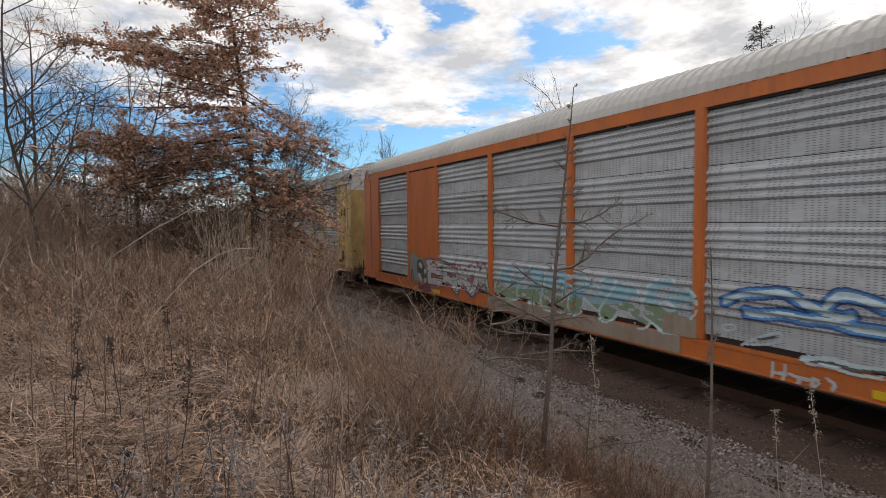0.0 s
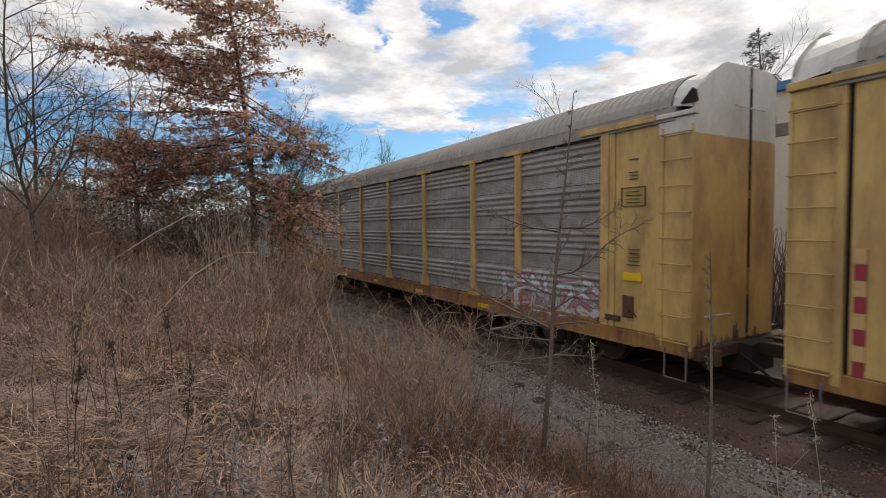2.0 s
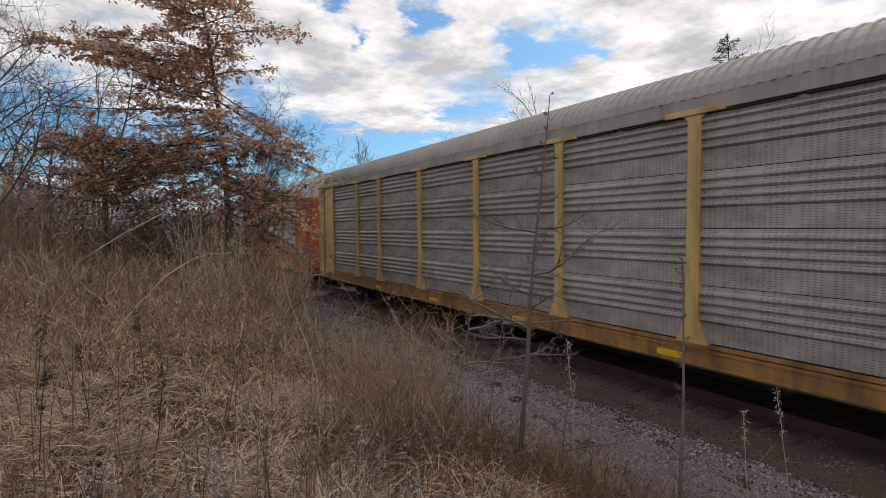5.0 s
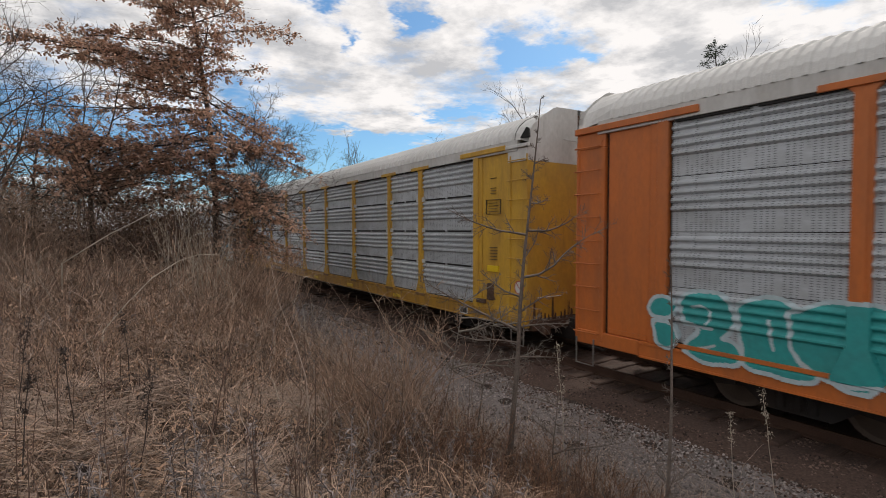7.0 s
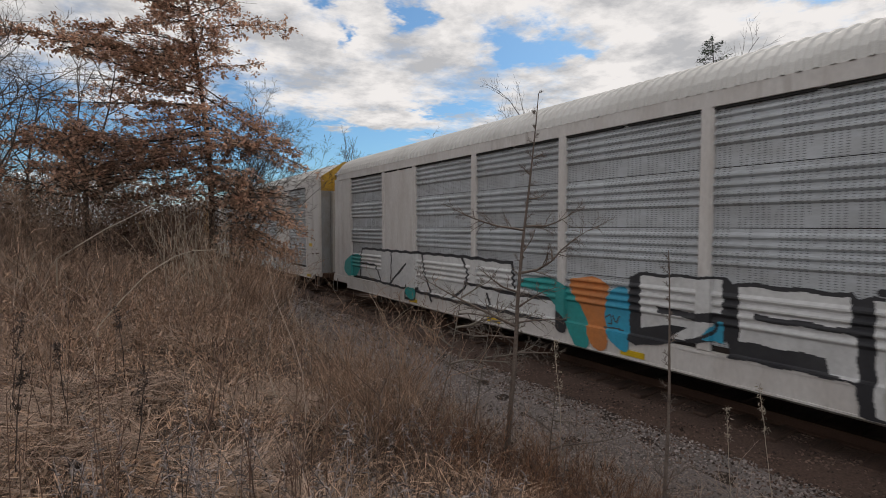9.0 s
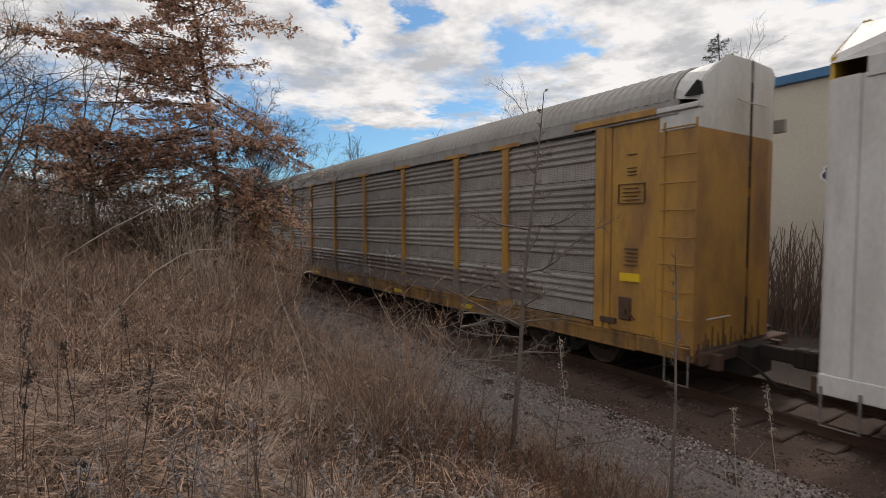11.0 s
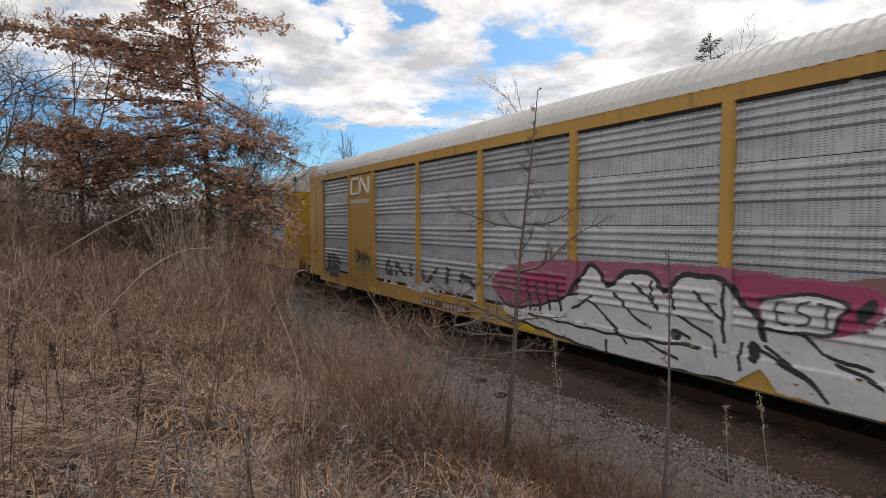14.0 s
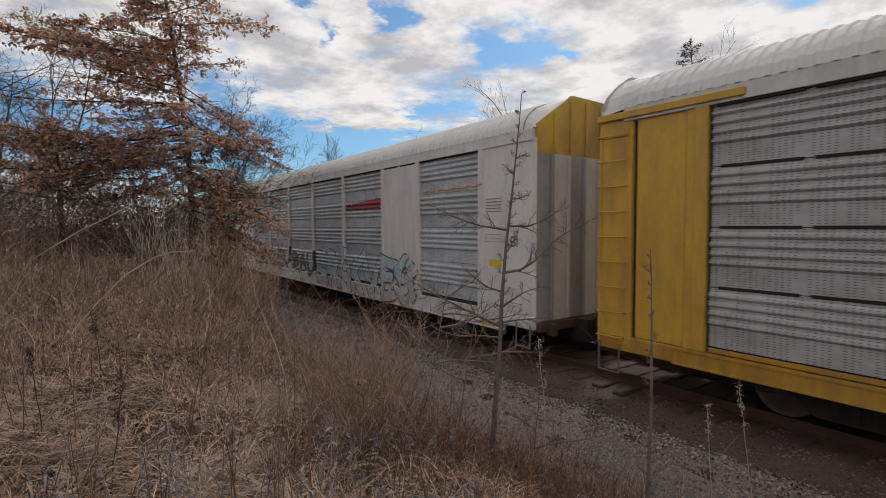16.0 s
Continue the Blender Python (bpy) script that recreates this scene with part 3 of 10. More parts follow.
def make_car(spec):
    """One enclosed car-carrying wagon. Its origin is at rail height, mid length."""
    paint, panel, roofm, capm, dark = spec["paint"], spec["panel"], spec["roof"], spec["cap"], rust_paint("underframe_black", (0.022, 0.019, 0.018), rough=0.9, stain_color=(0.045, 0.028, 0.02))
    style = spec["style"]
    P = posts_of(style)
    lead = spec.get("lead", 0.0)               # a longer first bay
    P[0] += lead
    car = new("autorack_wagon")
    tagged(car, spec["label"], "railway wagon", "wagons of the train")
    # underframe
    def sill_mesh():
        zs, zd, xo = sill_z(spec), Z_DECK, -HALF_W - 0.02
        o = [(xo, zd), (-HALF_W + 0.09, zd), (-HALF_W + 0.09, zs), (xo, zs), (xo, zs + 0.03), (xo + 0.014, zs + 0.035), (xo + 0.014, zd - 0.055), (xo, zd - 0.05)]
        return Geo().prism(o, "y", -HL + 1.21, HL - 1.21).mesh("side_sill", spec.get("sill", paint))
    sill = cached(("sill", sill_z(spec), spec.get("sill", paint).name), sill_mesh)
    child("side_sill", sill, car)
    child("side_sill", sill, car, pose(0, 0, 0, 0, 0, 180))
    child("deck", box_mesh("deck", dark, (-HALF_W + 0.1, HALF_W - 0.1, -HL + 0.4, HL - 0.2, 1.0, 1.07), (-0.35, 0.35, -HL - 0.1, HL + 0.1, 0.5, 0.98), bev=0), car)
    # Added dark sheet and box; they block daylight so the underside reads as shade.
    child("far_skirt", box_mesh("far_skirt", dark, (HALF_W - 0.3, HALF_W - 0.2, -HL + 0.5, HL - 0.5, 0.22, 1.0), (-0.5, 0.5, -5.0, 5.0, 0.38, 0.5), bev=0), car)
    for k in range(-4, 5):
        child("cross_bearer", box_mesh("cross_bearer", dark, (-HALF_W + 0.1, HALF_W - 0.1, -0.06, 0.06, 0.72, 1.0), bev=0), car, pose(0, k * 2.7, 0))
    zr = sill_z(spec) - 0.035
    child("brake_rod", cached(("rod", zr), lambda: Geo().tube([(-1.5, -9, zr), (-1.5, 9, zr)], 0.014, 6).mesh("brake_rod", mat("rod_steel", (0.25, 0.24, 0.23), 0.5, 0.6))), car)
    for s in (-1, 1):
        y = s * 10.1
        tr = child("bogie", truck_mesh(dark), car, pose(0, y, RAIL_Z))
        for a in (-0.88, 0.88):
            for q in (-1, 1):
                child("wheel", wheel_mesh(mat("wheel_steel", (0.09, 0.065, 0.05), 0.6, 0.5)), tr, pose(q * 0.75, a, 0.445, 0, 0, 0 if q < 0 else 180))
            child("axle", cached("axle", lambda: Geo().tube([(-0.75, 0, 0.445), (0.75, 0, 0.445)], 0.08, 8).mesh("axle", dark)), tr, pose(0, a, 0))
        child("coupler", cached("coupler", lambda: Geo().box(-0.09, 0.09, 0, 0.62, 0.68, 0.9, 0.02).box(-0.15, 0.15, 0.55, 0.74, 0.64, 0.94, 0.03).mesh("coupler", dark)), car, pose(0, s * (HL + 0.05), 0.1, 0, 0, 0 if s > 0 else 180))
    # roof and side frame
    child("roof", roof_mesh(-HL + 0.55, HL - 0.55, roofm), car)
    dim = panel in (GALV_B, GALV_D)
    top = spec.get("rail", (RAIL_B if dim else RAIL_G) if style == "T" else paint)
    rail = box_mesh("top_rail", top, (-HALF_W - 0.03, -HALF_W + 0.08, -HL + (0.5 if style == "T" else 0.33), HL - 0.3, 4.70, 4.94), bev=0.006)
    child("top_rail", rail, car)
    for a, b in zip(P, P[1:]):
        half = round((b - a) / 2 - 0.16, 3)
        gap = box_mesh("panel_gap", mat("dark_gap", (0.015, 0.014, 0.013), 0.9), (-HALF_W - 0.014, -HALF_W + 0.04, 0, half, 4.662, 4.698), bev=0)
        child("panel_gap", gap, car, pose(0, a + 0.1, 0))
        child("panel_gap", gap, car, pose(0, b - 0.1 - half, 0))
    child("top_rail", rail, car, pose(0, 0, 0, 0, 0, 180))
    if style == "T":
        child("bottom_rail", box_mesh("bottom_rail", spec.get("sill", paint), (-HALF_W - 0.006, -HALF_W + 0.04, P[0] + 0.06, P[-1] - 0.06, 1.118, 1.176), bev=0), car)
    pm = post_mesh(style, paint)
    foot = box_mesh("post_foot", rust_paint("rust_streaked_foot", (0.26, 0.13, 0.04), stain=0.5, stain_scale=3.0, stain_color=(0.1, 0.05, 0.03)), (-HALF_W - 0.03, -HALF_W + 0.05, -0.265, 0.265, 1.085, 1.165))
    clip = box_mesh("clip", mat("pale_clip", (0.6, 0.6, 0.58), 0.5), (-HALF_W - 0.03, PX + 0.01, -0.05, 0.05, -0.06, 0.06))
    for i, y in enumerate(P):
        if 0 < i < len(P) - 1 or style == "F":
            child("post", pm, car, pose(0, y, 0))
            if style == "T":
                child("post_foot", foot, car, pose(0, y, 0))
                for r in (1, 2, 3) if spec.get("clips") else ():
                    for q in (-0.155, 0.155):
                        child("clip", clip, car, pose(0, y + q, PANEL_Z0 + r * PANEL_H + 0.02))
        child("post", pm, car, pose(0, -y, 0, 0, 0, 180))
    # side panels
    for b in range(9):
        w = P[b + 1] - P[b] - 0.08
        yc = (P[b + 1] + P[b]) / 2
        if style == "F" and b in (1, 7):
            plate = box_mesh("solid_panel", paint, (-HALF_W - 0.005, -HALF_W + 0.06, -w / 2, w / 2, 1.105, 4.76), bev=0.005)
            child("solid_panel", plate, car, pose(0, yc, 0))
        else:
            pme = panel_mesh(w, panel)
            for r in range(ROWS):
                child("panel", pme, car, pose(PX, yc, PANEL_Z0 + r * PANEL_H))
                if r and spec.get("slots"):
                    child("panel_slot", cached(("slot", round(w, 3)), lambda: Geo().box(PX - 0.012, PX + 0.01, -w / 2 + 0.12, -0.06, -0.022, 0.022).box(PX - 0.012, PX + 0.01, 0.06, w / 2 - 0.12, -0.022, 0.022).mesh("panel_slot", mat("dark_gap", (0.015, 0.014, 0.013), 0.9))), car, pose(0, yc, PANEL_Z0 + r * PANEL_H))
        child("far_panel", cached(("fp", round(w, 3), panel.name), lambda: Geo().box(HALF_W - 0.06, HALF_W - 0.03, -w / 2, w / 2, 1.06, 4.75).mesh("far_panel", panel)), car, pose(0, yc, 0))
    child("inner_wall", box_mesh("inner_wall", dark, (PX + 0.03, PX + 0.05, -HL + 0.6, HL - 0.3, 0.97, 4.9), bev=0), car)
    # ends
    endp = spec.get("endpaint", paint)
    black = mat("dark_gap", (0.015, 0.014, 0.013), 0.9)
    bare = rust_paint("rust_brown_steel", (0.075, 0.045, 0.032), rough=0.9, stain_color=(0.13, 0.06, 0.03))
    for s in (-1, 1):
        E = END_Y[style][0 if s < 0 else 1]
        yp = P[0] if s < 0 else P[-1]             # first post
        zone = E - abs(yp)
        split = CAP_Z

        def span(a, b, s=s, yp=yp):
            """Two distances outward from the first post as a sorted y range."""
            return sorted((yp + s * a, yp + s * b))

        def wall(x0, x1, z0, z1, s=s, E=E):
            """A sheet of the end wall between two sideways places, following its plan and roof line."""
            xs = [x0] + [x for x in END_X if x0 < x < x1] + [x1]
            g = Geo()
            n = len(xs)
            front = [(x, s * (E - end_in(style, x)), z0) for x in xs] + [(x, s * (E - end_in(style, x)), min(z1, end_top(style, x))) for x in xs]
            back = [(x, y - s * 0.05, z) for x, y, z in front]
            q = [(i, i + 1, n + i + 1, n + i) for i in range(n - 1)]
            return g.add(front + back, q + [tuple(2 * n + k for k in f) for f in q] + [(0, n, 3 * n, 2 * n), (n - 1, 2 * n - 1, 4 * n - 1, 3 * n - 1)])
        zb = 1.08 if s < 0 else 0.93
        if style == "T":
            w = zone - 0.65                       # the ladder panel starts here
            child("corner_post", cached(("cp", s, lead, endp.name), lambda: Geo().box(-HALF_W - 0.03, -HALF_W + 0.08, *span(0.0, 0.2), 1.1, 4.74, 0.012).box(-HALF_W + 0.0, -HALF_W + 0.08, *span(0.2, 0.33), 1.1, 4.74, 0.006).mesh("corner_post", endp)), car)
            child("sliding_door", cached(("ep", s, lead, endp.name), lambda: Geo().box(-HALF_W + 0.02, -HALF_W + 0.08, *span(0.335, w - (0.02 if s < 0 else 0.06)), 1.1, 4.72, 0.01).box(-HALF_W + 0.005, -HALF_W + 0.03, *span(0.36, w - (0.06 if s < 0 else 0.10)), 1.12, 1.2).mesh("sliding_door", endp)), car)
            # Trailing end: a real gap. Leading end: the step's shadow painted as black.
            child("door_edge", cached(("de", s, lead), lambda: Geo().box(-HALF_W + 0.06, -HALF_W + 0.14, *span(w - 0.022 - (0.05 if s > 0 else 0.0), w), 0.95, 4.72).mesh("door_edge", black)), car)
            child("ladder_panel", cached(("lp", s, lead, endp.name), lambda: Geo().box(-HALF_W - 0.03, -HALF_W + 0.09, *span(w, w + 0.1), zb, split - 0.002, 0.01).box(-HALF_W + 0.0, -HALF_W + 0.07, *span(w + 0.1, zone - 0.05), zb, split - 0.002).box(-HALF_W - 0.02, -HALF_W + 0.09, *span(zone - 0.05, zone), zb, split - 0.002, 0.01).mesh("ladder_panel", endp)), car)
            side_cap = capm if s < 0 else endp
            child("cap_side", cached(("cs", s, lead, side_cap.name), lambda: Geo().box(-HALF_W - 0.01, -HALF_W + 0.08, *span(w, zone), split, 4.745, 0.008).mesh("cap_side", side_cap)), car)
            child("door_track", cached(("dt", s, lead, endp.name), lambda: Geo().box(-HALF_W - 0.07, -HALF_W + 0.08, *span(-0.5, w - 0.05 if s < 0 else zone + 0.02), 4.745, 4.86, 0.01).mesh("door_track", endp)), car)
            if s < 0:
                child("track_end", cached(("te", s, lead, capm.name), lambda: Geo().box(-HALF_W - 0.06, -HALF_W + 0.08, *span(w - 0.04, zone + 0.03), 4.75, 4.83, 0.01).mesh("track_end", capm)), car)
            for q in (-1, 1):
                child("end_door", cached(("ed", s, q, endp.name), lambda: wall(*((-HALF_W + 0.02, -0.05) if q < 0 else (0.05, HALF_W - 0.06)), zb - 0.05, split - 0.002).mesh("end_door", endp)), car)
                child("end_cap", cached(("ec", s, q, capm.name), lambda: wall(*((-HALF_W + 0.02, -0.05) if q < 0 else (0.05, HALF_W - 0.06)), split, 9.0).mesh("end_cap", capm)), car)
            if s < 0:
                tagged(child("rust_patch", cached(("rp", spec["label"]), lambda: grime_patch(E, len(spec["label"])).mesh("rust_patch", bare)), car, label="rusty grime along the foot of the end wall"), kind="stuff")
            g = Geo()
            for z0, z1 in ((1.1, 1.75), (2.25, 3.45), (3.6, 3.95), (4.05, 5.35)):
                g.box(-0.06, 0.06, *sorted((s * (E - 0.045), s * (E - 0.012))), z0, z1)
            child("door_seam", cached(("ds", s), lambda: g.mesh("door_seam", black)), car)
            child("seam_plate", cached(("sp", s), lambda: Geo().box(-0.07, 0.07, *sorted((s * (E - 0.06), s * (E - 0.046))), 1.0, 5.6).mesh("seam_plate", bare)), car)
            for q, bar in enumerate(([(-0.55, s * (E + 0.05), 5.0), (-0.5, s * (E + 0.07), 4.97), (0.3, s * (E + 0.07), 4.97), (0.35, s * (E + 0.05), 5.0)], [(-1.3, s * (E + 0.04), 1.5), (-0.6, s * (E + 0.04), 1.5)])):
                child("grab_bar", cached(("gb", s, q), lambda: Geo().tube(bar, 0.012, 6).mesh("grab_bar", capm)), car)
        else:
            c = 0.34                              # the side turns into the end over this length
            child("end_panel", cached(("ep2", s, endp.name), lambda: Geo().box(-HALF_W - 0.005, -HALF_W + 0.06, *span(0, zone - c), 0.9, 4.76, 0.02).box(-HALF_W - 0.022, -HALF_W, *span(0.46 * zone, 0.46 * zone + 0.04), 0.95, 4.7, 0.006).mesh("end_panel", endp)), car)
            o = [(-HALF_W - 0.004, s * (E - c)), (-HALF_W + 0.0, s * (E - 0.16)), (-HALF_W + 0.03, s * (E - 0.05)), (-HALF_W + 0.06, s * E), (-HALF_W + 0.12, s * (E - 0.06)), (-HALF_W + 0.07, s * (E - c))]
            child("corner_panel", cached(("kp", s, endp.name), lambda: Geo().prism(o, "z", 0.95, 4.76).mesh("corner_panel", endp)), car)
            child("end_cap", cached(("ec2", s, capm.name), lambda: wall(-HALF_W + 0.06, HALF_W - 0.06, split, 9.0).mesh("end_cap", capm)), car)
            n = 6
            for k in range(n):
                a0, a1 = -1.5 + k * 0.5, -1.5 + k * 0.5 + 0.49
                sheet = (SILVER_P, WHITE_DULL, SILVER_P, WHITE_DULL, capm, capm)[k]
                child("end_door", cached(("ed2", s, k, sheet.name), lambda: wall(a0, a1, 1.0, split - 0.002).mesh("end_door", sheet)), car)
                child("door_rib", cached(("dr", s, k, sheet.name), lambda: Geo().box(a1 - 0.09, a1 - 0.01, *sorted((s * (E - end_in(style, a1) - 0.01), s * (E - end_in(style, a1) + 0.05))), 1.02, split - 0.03, 0.012).mesh("door_rib", sheet)), car)
                if k:
                    child("cap_rib", cached(("cr", s, k, capm.name), lambda: Geo().box(a0 - 0.03, a0 + 0.03, *sorted((s * (E - end_in(style, a0) - 0.01), s * (E - end_in(style, a0) + 0.035))), split + 0.03, end_top(style, a0) - 0.08, 0.01).mesh("cap_rib", capm)), car)
            if s < 0:
                for k in range(4):
                    child("grab_rung", cached(("gr", paint.name), lambda: Geo().tube([(-HALF_W, -0.26, 0), (-HALF_W - 0.07, -0.26, 0), (-HALF_W - 0.07, 0.26, 0), (-HALF_W, 0.26, 0)], 0.013, 6).mesh("grab_rung", paint)), car, pose(0, -E + 0.62, 0.95 + k * 0.36))
        # the roof comes down to the end wall
        ya = s * (HL - 0.56)
        xs = [x for x, _ in ROOF_ARC]
        hood = Geo()
        rows = []
        for f in (0.0, 0.35, 0.7, 1.0):
            rows += [(x * (0.995 - 0.02 * f), ya * (1 - f) + s * (E - end_in(style, x) - 0.004) * f, (z + 0.01) * (1 - f) + (end_top(style, x) + 0.004) * f) for x, z in ROOF_ARC]
        m = len(xs)
        hood.add(rows, [(r * m + i, r * m + i + 1, (r + 1) * m + i + 1, (r + 1) * m + i) for r in range(3) for i in range(m - 1)])
        hm = spec.get("hood", capm if style == "T" else paint)
        child("roof_hood", cached(("hood", s, style, hm.name), lambda: hood.mesh("roof_hood", hm)), car)
        child("roof_lip", cached(("lip", s), lambda: Geo().tube([(x * 1.004, s * (HL - 0.57), z + 0.008) for x, z in ROOF_ARC], 0.007, 5, False).mesh("roof_lip", black)), car)
        if style == "T" and s < 0:
            yn = s * (HL - 0.42)
            child("roof_notch", cached(("rn", s), lambda: Geo().prism([(yn + s * 0.02, 4.95), (yn + s * 0.3, 4.93), (yn + s * 0.27, 5.12), (yn + s * 0.22, 5.16)], "x", -HALF_W - 0.035, -HALF_W + 0.02).mesh("roof_notch", black)), car)
        if style == "T":
            add_ladder(endp, car, s * (E - 0.29))
        yl = s * (E - 0.26)
        child("step_stirrup", cached(("st", s, style), lambda: Geo().tube([(-HALF_W - 0.05, yl - 0.2, 0.95), (-HALF_W - 0.05, yl - 0.2, 0.46), (-HALF_W - 0.05, yl + 0.2, 0.46), (-HALF_W - 0.05, yl + 0.2, 0.95)], 0.016, 6).mesh("step_stirrup", mat("grab_steel", (0.2, 0.18, 0.165), 0.6, 0.2))), car)
        child("end_sill", cached(("es", s, style), lambda: Geo().box(-HALF_W + 0.12, HALF_W - 0.12, *sorted((s * (E - 0.28), s * (E + 0.06))), 0.78, 0.98, 0.015).box(-1.2, -1.05, *sorted((s * E, s * (E + 0.2))), 0.7, 0.95, 0.01).box(0.7, 0.85, *sorted((s * E, s * (E + 0.22))), 0.7, 0.95, 0.01).mesh("end_sill", bare)), car)
        child("sill_end", cached(("se", s, style, spec.get("sill", paint).name), lambda: Geo().box(-HALF_W - 0.02, -HALF_W + 0.09, *sorted((s * (HL - 1.2), s * (E - 0.01))), 0.84, 1.1, 0.012).mesh("sill_end", spec.get("sill", paint))), car)
        child("air_hose", cached(("ah", s), lambda: Geo().tube([(-0.35, s * (HL - 0.1), 0.8), (-0.36, s * (HL + 0.25), 0.62), (-0.34, s * (HL + 0.5), 0.42), (-0.3, s * (HL + 0.75), 0.45)], 0.025, 6).mesh("air_hose", dark)), car)
    if style == "T":
        yb = P[0] - 0.66
        child("door_latch", cached(("dl", round(yb, 2)), lambda: Geo().box(-HALF_W - 0.03, -HALF_W + 0.03, yb - 0.12, yb + 0.12, 1.32, 1.72, 0.02).box(-HALF_W - 0.06, -HALF_W, yb - 0.05, yb + 0.05, 1.42, 1.56, 0.015).tube([(-HALF_W - 0.05, yb + 0.02, 1.62), (-HALF_W - 0.06, yb - 0.24, 1.36)], 0.014, 6).box(-HALF_W - 0.05, -HALF_W + 0.03, yb + 0.18, yb + 0.5, 1.22, 1.32, 0.01).mesh("door_latch", bare)), car, label="rusty door latch")
    # yellow reflective strips on the sill
    refl = mat("reflective_yellow", (0.75, 0.50, 0.02), 0.4, grain=0.1, stain=0.2)
    rm = cached("reflector", lambda: Geo().box(-HALF_W - 0.024, -HALF_W - 0.005, -0.23, 0.23, 0.04, 0.14).mesh("reflector", refl))
    for y in ((-7.4, -3.7, 0.0, 3.7, 7.4) if style == "T" else (-11.75, -7.4, -3.7, 0.0, 3.7, 7.4)):
        child("reflector", rm, car, pose(0, y, sill_z(spec) + 0.02))
    return car


GALV = galvanised("galvanised_grey", (0.455, 0.48, 0.505))
GALV_B = galvanised("galvanised_brown_grey", (0.33, 0.32, 0.31), (0.17, 0.14, 0.12), 0.5)
GALV_D = galvanised("galvanised_grimy", (0.315, 0.285, 0.262), (0.2, 0.165, 0.14), 0.5)
GALV_C = galvanised("galvanised_mid", (0.37, 0.373, 0.373), (0.2, 0.18, 0.165), 0.4)
YEL = rust_paint("yellow_paint", (0.57, 0.325, 0.037), stain=0.22)
YEL_C = rust_paint("faded_yellow_paint", (0.55, 0.38, 0.14))
YEL_D = rust_paint("grimy_yellow_paint", (0.43, 0.228, 0.045), stain=0.42)
SILL_G = rust_paint("rusty_yellow_sill", (0.28, 0.15, 0.042), stain=0.6, stain_scale=2.2, stain_color=(0.09, 0.05, 0.03))
SILL_Y = rust_paint("dusty_yellow_sill", (0.45, 0.24, 0.03), stain=0.35, stain_scale=2.0, stain_color=(0.2, 0.1, 0.03))
SILL_C = rust_paint("rusty_faded_sill", (0.34, 0.175, 0.055), stain=0.5, stain_scale=2.2, stain_color=(0.12, 0.06, 0.035))
YEL_CN = rust_paint("ochre_paint", (0.50, 0.29, 0.06), stain=0.12)
ORA = rust_paint("orange_paint", (0.53, 0.14, 0.026), stain=0.2)
WHT = rust_paint("white_paint", (0.64, 0.615, 0.595), stain=0.16, stain_color=(0.36, 0.30, 0.26))
ROOF_L = mat("roof_light", (0.55, 0.54, 0.52), 0.8, 0.1, stain=0.25, stain_scale=0.8, stain_color=(0.38, 0.36, 0.33), stretch=(1, 1, 0.6), bump=0.05)
ROOF_G = mat("roof_grey", (0.38, 0.36, 0.335), 0.85, 0.1, stain=0.3, stain_scale=0.8, stain_color=(0.24, 0.22, 0.20), bump=0.05)
ROOF_W = mat("roof_white", (0.68, 0.67, 0.65), 0.8, 0.0, stain=0.2, stain_scale=0.8, stain_color=(0.45, 0.43, 0.40), bump=0.05)
CAP_W = rust_paint("white_cap", (0.6, 0.59, 0.57), stain=0.2, stain_color=(0.3, 0.27, 0.24))
CAP_Y = rust_paint("yellow_cap", (0.55, 0.34, 0.04))


def sp(style, paint, panel, roof, cap, label, **kw):
    return dict(style=style, paint=paint, panel=panel, roof=roof, cap=cap, label=label, **kw)


